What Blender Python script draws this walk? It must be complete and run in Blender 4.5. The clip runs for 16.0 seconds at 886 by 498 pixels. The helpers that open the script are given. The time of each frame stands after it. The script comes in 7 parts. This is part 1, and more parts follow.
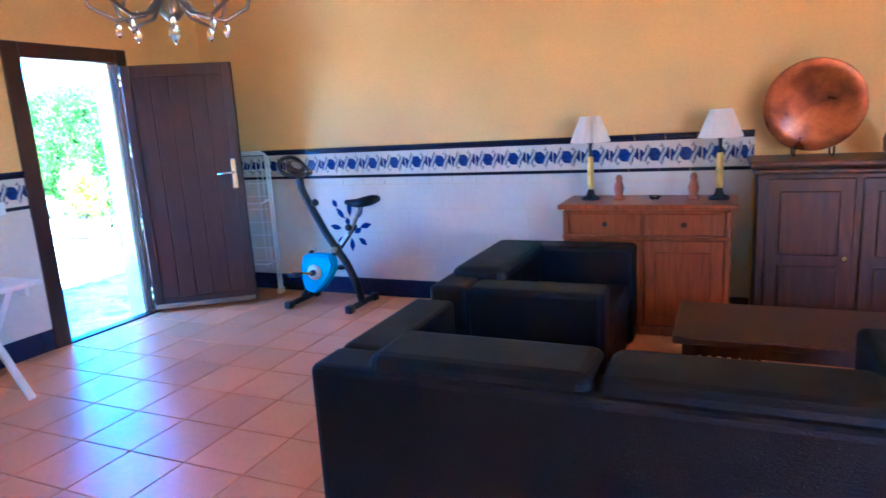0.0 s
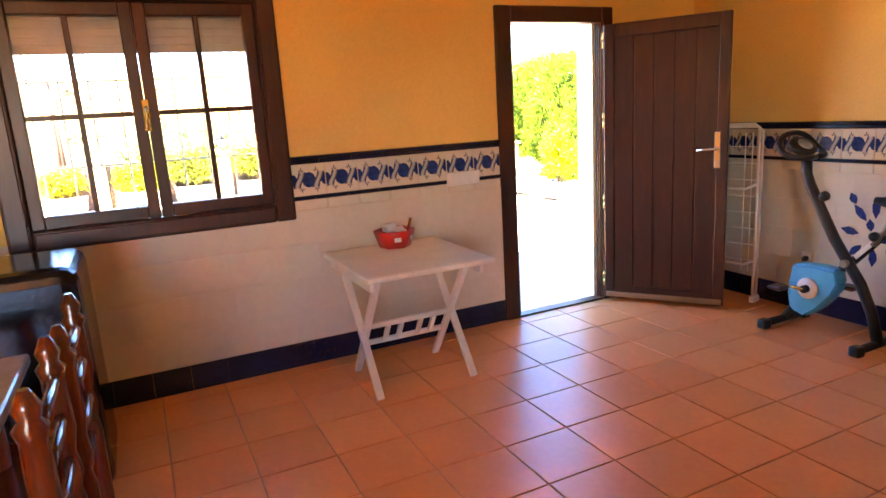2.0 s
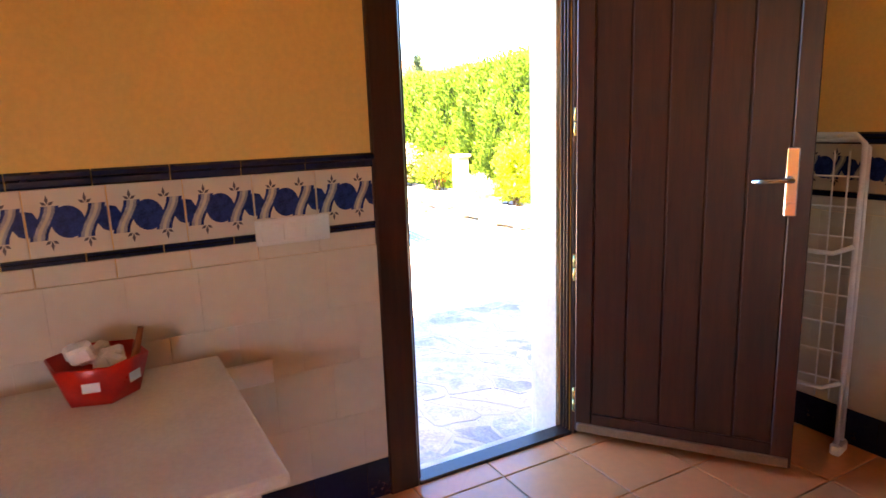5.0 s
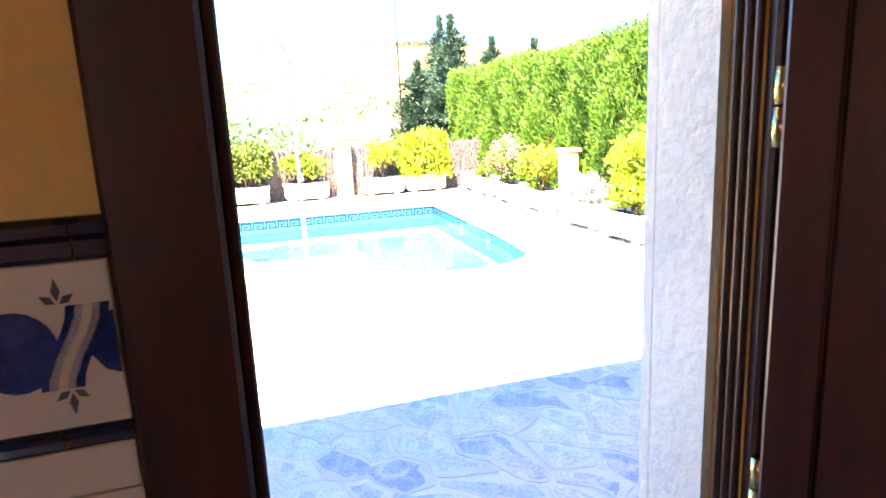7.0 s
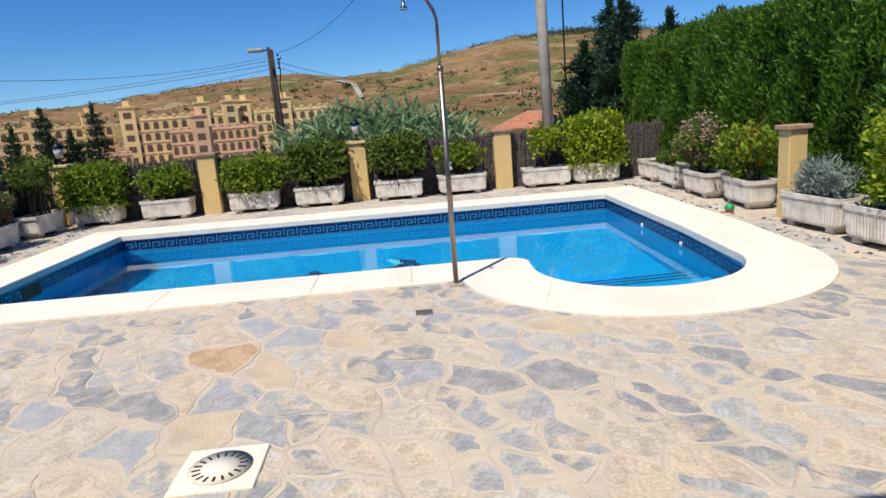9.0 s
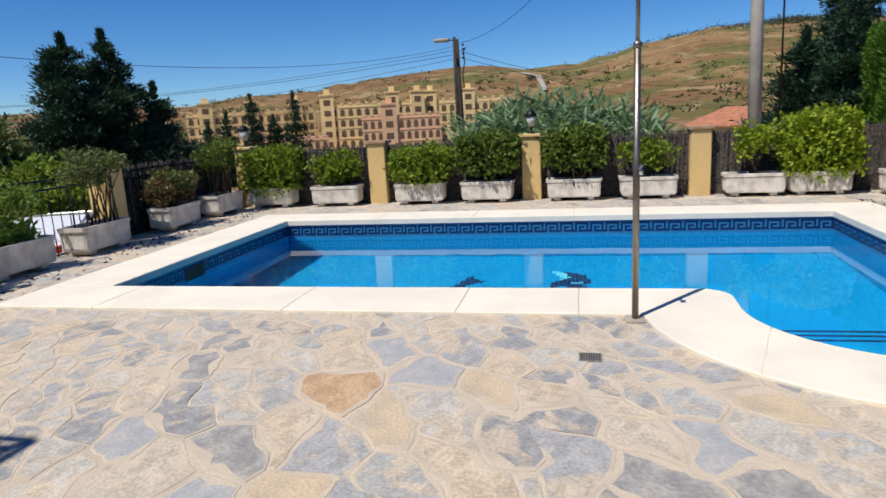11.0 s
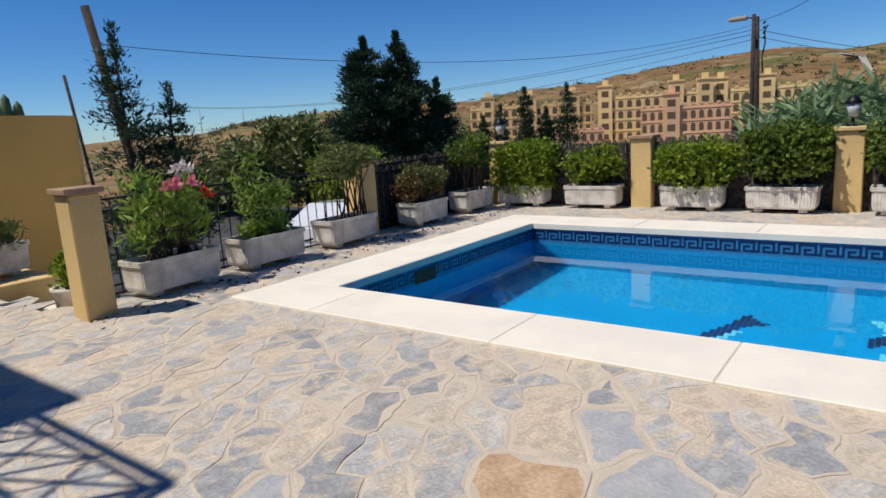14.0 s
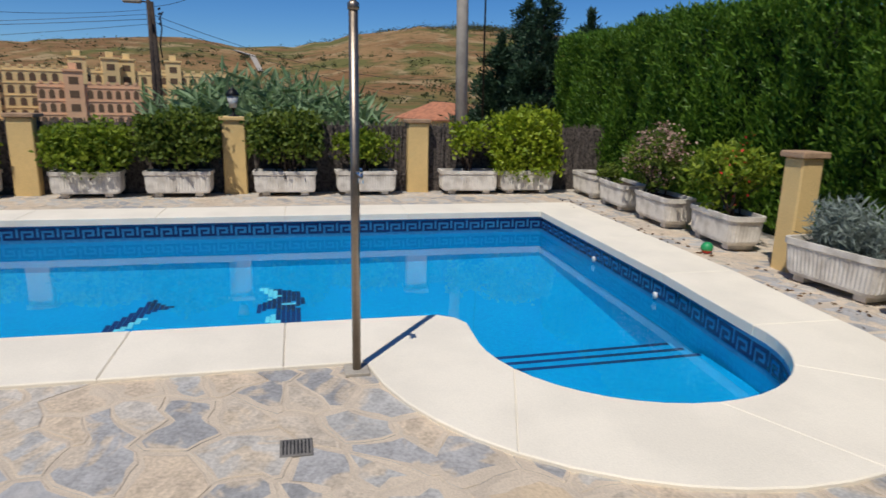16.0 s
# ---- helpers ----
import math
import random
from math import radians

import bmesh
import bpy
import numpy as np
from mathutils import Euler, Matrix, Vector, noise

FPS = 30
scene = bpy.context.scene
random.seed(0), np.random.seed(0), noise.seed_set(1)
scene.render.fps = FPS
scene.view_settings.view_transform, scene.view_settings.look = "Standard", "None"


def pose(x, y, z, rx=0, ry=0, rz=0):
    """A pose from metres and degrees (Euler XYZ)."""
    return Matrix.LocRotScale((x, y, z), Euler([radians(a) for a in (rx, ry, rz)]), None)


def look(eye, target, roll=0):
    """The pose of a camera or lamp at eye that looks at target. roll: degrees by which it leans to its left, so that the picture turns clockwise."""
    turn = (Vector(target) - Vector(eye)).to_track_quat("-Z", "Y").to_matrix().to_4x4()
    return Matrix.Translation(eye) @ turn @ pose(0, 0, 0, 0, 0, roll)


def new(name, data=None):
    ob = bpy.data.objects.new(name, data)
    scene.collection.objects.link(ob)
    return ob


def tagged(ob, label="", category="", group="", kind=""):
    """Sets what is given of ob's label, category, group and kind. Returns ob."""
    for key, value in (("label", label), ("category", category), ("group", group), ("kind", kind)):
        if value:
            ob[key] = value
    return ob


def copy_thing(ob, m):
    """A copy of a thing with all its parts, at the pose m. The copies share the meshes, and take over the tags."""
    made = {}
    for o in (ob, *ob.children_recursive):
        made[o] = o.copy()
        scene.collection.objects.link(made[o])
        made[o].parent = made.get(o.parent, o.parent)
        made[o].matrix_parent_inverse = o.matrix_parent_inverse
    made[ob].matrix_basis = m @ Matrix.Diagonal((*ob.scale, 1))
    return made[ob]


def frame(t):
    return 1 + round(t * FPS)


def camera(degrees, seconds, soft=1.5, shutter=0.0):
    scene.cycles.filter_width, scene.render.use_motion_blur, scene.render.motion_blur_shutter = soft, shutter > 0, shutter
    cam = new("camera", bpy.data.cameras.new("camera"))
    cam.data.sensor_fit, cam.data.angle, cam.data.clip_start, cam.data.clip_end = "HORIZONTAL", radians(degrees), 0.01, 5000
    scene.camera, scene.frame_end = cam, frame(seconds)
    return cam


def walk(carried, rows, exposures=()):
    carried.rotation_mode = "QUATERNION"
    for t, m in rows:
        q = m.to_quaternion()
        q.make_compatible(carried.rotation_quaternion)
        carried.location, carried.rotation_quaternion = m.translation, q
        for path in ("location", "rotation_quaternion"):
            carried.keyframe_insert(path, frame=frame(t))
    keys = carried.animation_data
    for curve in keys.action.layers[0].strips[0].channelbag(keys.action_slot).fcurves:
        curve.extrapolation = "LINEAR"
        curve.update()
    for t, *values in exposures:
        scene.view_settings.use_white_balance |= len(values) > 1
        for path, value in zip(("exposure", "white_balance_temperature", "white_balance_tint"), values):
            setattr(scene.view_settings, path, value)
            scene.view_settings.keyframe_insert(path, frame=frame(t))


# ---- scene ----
cam = camera(69.9, 16.0, shutter=0.15)
PATH = [
    (0, (0.271, 0.286, 1.435), (-0.532, 2.074, 1.038), -3.4),
    (0.5, (0.143, 0.485, 1.414), (-1.049, 2.042, 1.02), -3.9),
    (1, (-0.004, 0.617, 1.432), (-1.481, 1.9, 1.017), -4.4),
    (1.5, (-0.173, 0.726, 1.442), (-1.868, 1.703, 1.026), -4.5),
    (2, (-0.36, 0.876, 1.467), (-2.127, 1.713, 1.045), -3.5),
    (2.5, (-0.591, 1.034, 1.432), (-2.345, 1.897, 1.009), -2.9),
    (3, (-0.843, 1.233, 1.45), (-2.58, 2.128, 1.023), -3.1),
    (3.5, (-1.094, 1.512, 1.42), (-2.83, 2.413, 1.0), -2.9),
    (4, (-1.348, 1.763, 1.393), (-3.083, 2.673, 0.991), -2.5),
    (4.2, (-1.493, 1.854, 1.367), (-3.21, 2.803, 0.974), -2.0),
    (6.3, (-2.902, 2.94, 1.356), (-4.683, 3.748, 0.939), -2.3),
    (6.5, (-3.032, 3.035, 1.367), (-4.841, 3.778, 0.95), -2.5),
    (7, (-3.317, 3.222, 1.351), (-5.181, 3.82, 0.935), -2.6),
    (7.5, (-3.665, 3.338, 1.305), (-5.558, 3.843, 0.905), -2.3),
    (8, (-4.059, 3.417, 1.247), (-5.994, 3.729, 0.849), -3.3),
    (10.3, (-5.122, 3.475, 1.191), (-7.076, 3.362, 0.784), -3.2),
    (10.5, (-5.223, 3.498, 1.199), (-7.173, 3.304, 0.798), -2.8),
    (11, (-5.517, 3.468, 1.175), (-7.431, 3.046, 0.776), -3.0),
    (11.5, (-5.763, 3.422, 1.181), (-7.598, 2.73, 0.786), -3.5),
    (12, (-5.978, 3.406, 1.19), (-7.643, 2.365, 0.813), -4.0),
    (12.5, (-6.137, 3.375, 1.182), (-7.645, 2.114, 0.814), -4.2),
    (13, (-6.324, 3.294, 1.174), (-7.819, 2.017, 0.807), -3.9),
    (13.5, (-6.466, 3.276, 1.178), (-7.969, 2.009, 0.807), -3.9),
    (14, (-6.529, 3.333, 1.173), (-8.103, 2.159, 0.797), -3.5),
    (14.5, (-6.578, 3.34, 1.183), (-8.325, 2.452, 0.783), -1.9),
    (15, (-6.644, 3.408, 1.165), (-8.544, 2.937, 0.752), -1.0),
    (15.5, (-6.645, 3.474, 1.171), (-8.596, 3.49, 0.732), 0.1),
    (16, (-6.647, 3.557, 1.16), (-8.544, 3.996, 0.704), 1.3),
]
EXPO = [(0.0, 6.2, 4150, 4), (0.5, 6.05, 5500, 9), (1.0, 5.85, 7200, 18), (1.8, 5.68, 10600, 29), (4.2, 5.1, 10600, 29), (6.5, 4.72, 7800, 27), (7.0, 4.3, 7400, 22), (7.5, 3.28, 7400, 18), (7.8, 1.7, 6700, 12),
        (8.0, 1.0, 6100, 12), (8.2, 0.72, 6500, 12), (8.8, 0.3, 6500, 10), (10.5, 0.16, 6500, 10), (12.5, 0.05, 6500, 10), (14.5, 0.0, 6500, 10), (15.3, -0.08, 6500, 10), (16.0, -0.16, 6500, 10)]
walk(cam, [(t, look(eye, target, roll)) for t, eye, target, roll in PATH], EXPO)

# ---- world and sun ----
SUN_EL, SUN_X, SUN_Y = 60.0, 0.805, -0.593
world = bpy.data.worlds.new("sky_world")
scene.world = world
world.use_nodes = True
wn = world.node_tree.nodes
sky = wn.new("ShaderNodeTexSky")
sky.sky_type = 'NISHITA'
sky.sun_disc = False
sky.sun_elevation = radians(SUN_EL)
sky.sun_rotation = math.atan2(SUN_X, SUN_Y)
sky.air_density, sky.dust_density, sky.ozone_density = 0.8, 0.0, 4.0
wn["Background"].inputs["Strength"].default_value = 0.10
deep = wn.new("ShaderNodeHueSaturation")
deep.inputs["Saturation"].default_value, deep.inputs["Value"].default_value = 1.28, 0.86
world.node_tree.links.new(sky.outputs[0], deep.inputs["Color"])
tint = wn.new("ShaderNodeMix")
tint.data_type, tint.blend_type = 'RGBA', 'MULTIPLY'
tint.inputs[0].default_value, tint.inputs[7].default_value = 1.0, (0.74, 0.93, 1.14, 1)
world.node_tree.links.new(deep.outputs[0], tint.inputs[6])
world.node_tree.links.new(tint.outputs[2], wn["Background"].inputs["Color"])
sun = new("sun", bpy.data.lights.new("sun", 'SUN'))
sun.data.energy, sun.data.angle, sun.data.color = 4.1, radians(0.53), (1.0, 0.95, 0.87)
ce = math.cos(radians(SUN_EL))
sun.matrix_world = look((SUN_X * ce * 30, SUN_Y * ce * 30, math.sin(radians(SUN_EL)) * 30), (0, 0, 0))

# added fill lamp at an unseen rear opening, brightening the room
rear_fill = new("rear_fill_lamp", bpy.data.lights.new("rear_fill_lamp", 'AREA'))
rear_fill.data.shape, rear_fill.data.size, rear_fill.data.size_y = 'RECTANGLE', 1.7, 1.25
rear_fill.data.energy, rear_fill.data.color = 0.36, (1.0, 0.93, 0.84)
rear_fill.matrix_world = look((3.7, -1.25, 1.55), (0.0, -1.25, 1.2))

# ---- materials ----
MATS = {}


def mat(name, color, rough=0.6, metal=0.0, spread=0.12, scale=8.0, fine=90.0, bump=0.15, vary=0.0, spec=0.5, second=None, coat=0.0, rvar=0.1, placed_grain=False):
    """A surface with stains and grain at two scales, fine relief, and a change of tone from piece to piece."""
    m = bpy.data.materials.new(name)
    m.use_nodes = True
    nt = m.node_tree
    n, l = nt.nodes, nt.links
    b = n["Principled BSDF"]
    tc = n.new("ShaderNodeTexCoord")
    where = n.new("ShaderNodeNewGeometry").outputs["Position"] if placed_grain else tc.outputs["Object"]
    big, small = n.new("ShaderNodeTexNoise"), n.new("ShaderNodeTexNoise")
    for t, s, d in ((big, scale, 4), (small, fine, 3)):
        t.inputs["Scale"].default_value, t.inputs["Detail"].default_value = s, d
        l.new(where, t.inputs["Vector"])
    mix = n.new("ShaderNodeMix")
    mix.data_type = 'RGBA'
    c = Vector(color)
    dark = second if second else tuple(c * (1 - 2.2 * spread))
    mix.inputs[6].default_value = (*dark, 1)
    mix.inputs[7].default_value = (*color, 1)
    ramp = n.new("ShaderNodeMapRange")
    ramp.inputs[1].default_value, ramp.inputs[2].default_value = 0.36, 0.6
    l.new(big.outputs["Fac"], ramp.inputs[0])
    l.new(ramp.outputs[0], mix.inputs[0])
    hs = n.new("ShaderNodeHueSaturation")
    l.new(mix.outputs[2], hs.inputs["Color"])
    val = n.new("ShaderNodeMapRange")
    val.inputs[1].default_value, val.inputs[2].default_value = 0.3, 0.7
    val.inputs[3].default_value, val.inputs[4].default_value = 1 - spread, 1 + spread
    l.new(small.outputs["Fac"], val.inputs[0])
    if vary:
        oi = n.new("ShaderNodeObjectInfo")
        r = n.new("ShaderNodeMapRange")
        r.inputs[3].default_value, r.inputs[4].default_value = 1 - vary, 1 + vary
        l.new(oi.outputs["Random"], r.inputs[0])
        mu = n.new("ShaderNodeMath")
        mu.operation = 'MULTIPLY'
        l.new(val.outputs[0], mu.inputs[0])
        l.new(r.outputs[0], mu.inputs[1])
        l.new(mu.outputs[0], hs.inputs["Value"])
    else:
        l.new(val.outputs[0], hs.inputs["Value"])
    l.new(hs.outputs[0], b.inputs["Base Color"])
    rr = n.new("ShaderNodeMapRange")
    rr.inputs[3].default_value, rr.inputs[4].default_value = max(0.02, rough - rvar), min(1, rough + rvar)
    l.new(big.outputs["Fac"], rr.inputs[0])
    l.new(rr.outputs[0], b.inputs["Roughness"])
    b.inputs["Metallic"].default_value = metal
    b.inputs["Specular IOR Level"].default_value = spec
    b.inputs["Coat Weight"].default_value = coat
    b.inputs["Coat Roughness"].default_value = 0.08
    if bump:
        bp = n.new("ShaderNodeBump")
        bp.inputs["Strength"].default_value, bp.inputs["Distance"].default_value = bump, 0.01
        l.new(small.outputs["Fac"], bp.inputs["Height"])
        l.new(bp.outputs[0], b.inputs["Normal"])
    MATS[name] = m
    return m


def wood(name, color, dark, rough=0.35, scale=3.0, stretch=(14, 14, 1.2), coat=0.3):
    m = bpy.data.materials.new(name)
    m.use_nodes = True
    n, l = m.node_tree.nodes, m.node_tree.links
    b = n["Principled BSDF"]
    tc, mp = n.new("ShaderNodeTexCoord"), n.new("ShaderNodeMapping")
    mp.inputs["Scale"].default_value = stretch
    l.new(tc.outputs["Object"], mp.inputs["Vector"])
    t, t2 = n.new("ShaderNodeTexNoise"), n.new("ShaderNodeTexNoise")
    t.inputs["Scale"].default_value, t.inputs["Detail"].default_value, t.inputs["Distortion"].default_value = scale, 6, 0.6
    t2.inputs["Scale"].default_value, t2.inputs["Detail"].default_value = scale * 6, 4
    l.new(mp.outputs[0], t.inputs["Vector"])
    l.new(mp.outputs[0], t2.inputs["Vector"])
    add = n.new("ShaderNodeMath")
    add.operation = 'MULTIPLY_ADD'
    add.inputs[1].default_value = 0.4
    l.new(t2.outputs["Fac"], add.inputs[0])
    l.new(t.outputs["Fac"], add.inputs[2])
    cr = n.new("ShaderNodeValToRGB")
    cr.color_ramp.elements[0].position, cr.color_ramp.elements[1].position = 0.45, 0.95
    cr.color_ramp.elements[0].color, cr.color_ramp.elements[1].color = (*dark, 1), (*color, 1)
    l.new(add.outputs[0], cr.inputs[0])
    l.new(cr.outputs[0], b.inputs["Base Color"])
    b.inputs["Roughness"].default_value = rough
    b.inputs["Coat Weight"].default_value = coat
    b.inputs["Coat Roughness"].default_value = 0.2
    bp = n.new("ShaderNodeBump")
    bp.inputs["Strength"].default_value, bp.inputs["Distance"].default_value = 0.1, 0.003
    l.new(add.outputs[0], bp.inputs["Height"])
    l.new(bp.outputs[0], b.inputs["Normal"])
    return m


def leafy(name, a, b_col, through_light=0.25, rough=0.5):
    """Leaves: tone changes from leaf to leaf, with light passing through."""
    m = bpy.data.materials.new(name)
    m.use_nodes = True
    n, l = m.node_tree.nodes, m.node_tree.links
    b = n["Principled BSDF"]
    g = n.new("ShaderNodeNewGeometry")
    mix = n.new("ShaderNodeMix")
    mix.data_type = 'RGBA'
    mix.inputs[6].default_value, mix.inputs[7].default_value = (*a, 1), (*b_col, 1)
    l.new(g.outputs["Random Per Island"], mix.inputs[0])
    l.new(mix.outputs[2], b.inputs["Base Color"])
    b.inputs["Roughness"].default_value = rough
    b.inputs["Specular IOR Level"].default_value = 0.3
    tr = n.new("ShaderNodeBsdfTranslucent")
    l.new(mix.outputs[2], tr.inputs["Color"])
    ms = n.new("ShaderNodeMixShader")
    ms.inputs[0].default_value = through_light
    l.new(b.outputs[0], ms.inputs[1])
    l.new(tr.outputs[0], ms.inputs[2])
    l.new(ms.outputs[0], n["Material Output"].inputs["Surface"])
    return m


def glassy(name, ior=1.45, rough=0.0, color=(1, 1, 1)):
    m = bpy.data.materials.new(name)
    m.use_nodes = True
    b = m.node_tree.nodes["Principled BSDF"]
    b.inputs["Transmission Weight"].default_value = 1.0
    b.inputs["Roughness"].default_value = rough
    b.inputs["IOR"].default_value = ior
    b.inputs["Base Color"].default_value = (*color, 1)
    return m


def stone_mat(name):
    """Flagstones: grey, blue-grey, beige and tan, one tone a stone, with veins and a rough cleft face."""
    m = bpy.data.materials.new(name)
    m.use_nodes = True
    n, l = m.node_tree.nodes, m.node_tree.links
    b = n["Principled BSDF"]
    oi, g, tc = n.new("ShaderNodeObjectInfo"), n.new("ShaderNodeNewGeometry"), n.new("ShaderNodeTexCoord")
    add = n.new("ShaderNodeMath")
    add.operation = 'ADD'
    l.new(oi.outputs["Random"], add.inputs[0])
    l.new(g.outputs["Random Per Island"], add.inputs[1])
    fr = n.new("ShaderNodeMath")
    fr.operation = 'FRACT'
    l.new(add.outputs[0], fr.inputs[0])
    cr = n.new("ShaderNodeValToRGB")
    e = cr.color_ramp.elements
    cr.color_ramp.interpolation = 'CONSTANT'
    tones = [(0.41, 0.395, 0.37), (0.53, 0.48, 0.415), (0.315, 0.31, 0.305), (0.54, 0.46, 0.365), (0.39, 0.38, 0.37), (0.49, 0.455, 0.405), (0.33, 0.325, 0.32), (0.57, 0.46, 0.34), (0.445, 0.43, 0.405)]
    e[0].color, e[0].position = (*tones[0], 1), 0.0
    e[1].color, e[1].position = (*tones[1], 1), 1 / 9
    for k in range(2, 9):
        x = e.new(k / 9)
        x.color = (*tones[k], 1)
    l.new(fr.outputs[0], cr.inputs[0])
    big, mid, small = n.new("ShaderNodeTexNoise"), n.new("ShaderNodeTexNoise"), n.new("ShaderNodeTexNoise")
    for t, s, d, di in ((big, 3.6, 5, 1.8), (mid, 9.0, 6, 1.0), (small, 60.0, 5, 0.0)):
        t.inputs["Scale"].default_value, t.inputs["Detail"].default_value, t.inputs["Distortion"].default_value = s, d, di
        l.new(g.outputs["Position"] if t is big else tc.outputs["Object"], t.inputs["Vector"])
    tan = n.new("ShaderNodeMix")
    tan.data_type = 'RGBA'
    tan.inputs[7].default_value = (0.60, 0.485, 0.35, 1)
    r1 = n.new("ShaderNodeMapRange")
    r1.inputs[1].default_value, r1.inputs[2].default_value, r1.inputs[4].default_value = 0.50, 0.60, 0.75
    l.new(big.outputs["Fac"], r1.inputs[0])
    l.new(r1.outputs[0], tan.inputs[0])
    l.new(cr.outputs[0], tan.inputs[6])
    hs = n.new("ShaderNodeHueSaturation")
    l.new(tan.outputs[2], hs.inputs["Color"])
    sm = n.new("ShaderNodeMath")
    sm.operation = 'ADD'
    l.new(mid.outputs["Fac"], sm.inputs[0])
    l.new(small.outputs["Fac"], sm.inputs[1])
    r2 = n.new("ShaderNodeMapRange")
    r2.inputs[1].default_value, r2.inputs[2].default_value, r2.inputs[3].default_value, r2.inputs[4].default_value = 0.72, 1.28, 0.70, 1.24
    l.new(sm.outputs[0], r2.inputs[0])
    l.new(r2.outputs[0], hs.inputs["Value"])
    l.new(hs.outputs[0], b.inputs["Base Color"])
    b.inputs["Roughness"].default_value = 0.75
    bp = n.new("ShaderNodeBump")
    bp.inputs["Strength"].default_value, bp.inputs["Distance"].default_value = 0.4, 0.01
    l.new(sm.outputs[0], bp.inputs["Height"])
    l.new(bp.outputs[0], b.inputs["Normal"])
    return m


def mosaic(name, a, b_col, tile=0.025, rough=0.25):
    """Small glazed mosaic with pale joints."""
    m = bpy.data.materials.new(name)
    m.use_nodes = True
    n, l = m.node_tree.nodes, m.node_tree.links
    b = n["Principled BSDF"]
    tc = n.new("ShaderNodeTexCoord")
    vo = n.new("ShaderNodeTexVoronoi")
    vo.distance = 'CHEBYCHEV'
    vo.inputs["Randomness"].default_value = 0.0
    vo.inputs["Scale"].default_value = 1 / tile
    l.new(tc.outputs["Object"], vo.inputs["Vector"])
    big = n.new("ShaderNodeTexNoise")
    big.inputs["Scale"].default_value = 1.5
    l.new(tc.outputs["Object"], big.inputs["Vector"])
    bw = n.new("ShaderNodeRGBToBW")
    l.new(vo.outputs["Color"], bw.inputs[0])
    ad = n.new("ShaderNodeMath")
    ad.operation = 'MULTIPLY_ADD'
    ad.inputs[1].default_value = 0.5
    l.new(bw.outputs[0], ad.inputs[0])
    mu = n.new("ShaderNodeMath")
    mu.operation = 'MULTIPLY'
    mu.inputs[1].default_value = 0.5
    l.new(big.outputs["Fac"], mu.inputs[0])
    l.new(mu.outputs[0], ad.inputs[2])
    mix = n.new("ShaderNodeMix")
    mix.data_type = 'RGBA'
    mix.inputs[6].default_value, mix.inputs[7].default_value = (*a, 1), (*b_col, 1)
    l.new(ad.outputs[0], mix.inputs[0])
    l.new(mix.outputs[2], b.inputs["Base Color"])
    b.inputs["Roughness"].default_value = rough
    return m


M_WALL = mat("ochre_paint", (0.82, 0.51, 0.155), 0.7, spread=0.04, scale=1.2, fine=60, bump=0.12)
M_WTILE = mat("white_wall_tile", (0.66, 0.58, 0.46), 0.35, spread=0.025, scale=1.5, fine=25, bump=0.03, vary=0.015, rvar=0.05, placed_grain=True)
M_BTILE = mat("navy_tile", (0.010, 0.013, 0.040), 0.22, spread=0.12, scale=3, fine=40, bump=0.06, vary=0.10, placed_grain=True)
M_BLUE = mat("cobalt_glaze", (0.02, 0.045, 0.20), 0.2, spread=0.2, scale=60, fine=200, bump=0.05)
M_RIBBON = mat("grey_glaze", (0.38, 0.38, 0.40), 0.25, spread=0.12, scale=60, fine=260, bump=0.0)
M_SPRIG = mat("olive_glaze", (0.09, 0.07, 0.08), 0.3, spread=0.1, bump=0.0)
M_FLOOR = mat("terracotta_tile", (0.80, 0.31, 0.115), 0.315, spread=0.035, scale=2.2, fine=30, bump=0.03, vary=0.07, second=(0.76, 0.285, 0.104), rvar=0.03, placed_grain=True)
M_GROUT = mat("grout", (0.50, 0.30, 0.19), 0.9, spread=0.1)
M_WGROUT = mat("pale_grout", (0.55, 0.50, 0.42), 0.9, spread=0.05)
M_CEIL = mat("white_ceiling_paint", (0.8, 0.78, 0.72), 0.8, spread=0.03)
M_DARKWOOD = wood("dark_varnished_wood", (0.060, 0.016, 0.008), (0.030, 0.008, 0.005), 0.38, coat=0.05)
M_BROWN = wood("red_brown_wood", (0.36, 0.085, 0.016), (0.17, 0.036, 0.008), 0.35, coat=0.1)
M_GLOSSWOOD = wood("glossy_dark_red_wood", (0.17, 0.032, 0.009), (0.075, 0.014, 0.005), 0.16, coat=0.7)
M_LACQUER = mat("black_lacquer", (0.004, 0.004, 0.005), 0.16, spread=0.1, scale=4, fine=60, bump=0.04)
M_CUPB = wood("old_brown_wood", (0.095, 0.030, 0.008), (0.042, 0.013, 0.005), 0.4, coat=0.08)
M_WHITEWOOD = mat("white_painted_wood", (0.76, 0.72, 0.64), 0.45, spread=0.05, scale=5, fine=70, bump=0.08)
M_LEATHER = mat("black_leather", (0.0032, 0.003, 0.003), 0.5, spread=0.25, scale=9, fine=160, bump=0.35, spec=0.22)
M_STUCCO = mat("yellow_stucco", (0.74, 0.52, 0.22), 0.85, spread=0.06, scale=1.6, fine=70, bump=0.5)
M_CREAM = mat("cream_stucco", (0.76, 0.69, 0.52), 0.85, spread=0.05, scale=3, fine=50, bump=0.5)
M_COPING = mat("cream_coping_stone", (0.84, 0.77, 0.64), 0.8, spread=0.035, scale=2.5, fine=120, bump=0.2)
M_STONE = stone_mat("flagstone")
M_MORTAR = mat("sandy_mortar", (0.605, 0.505, 0.39), 0.95, spread=0.10, scale=4, fine=110, bump=0.4, second=(0.50, 0.42, 0.33))
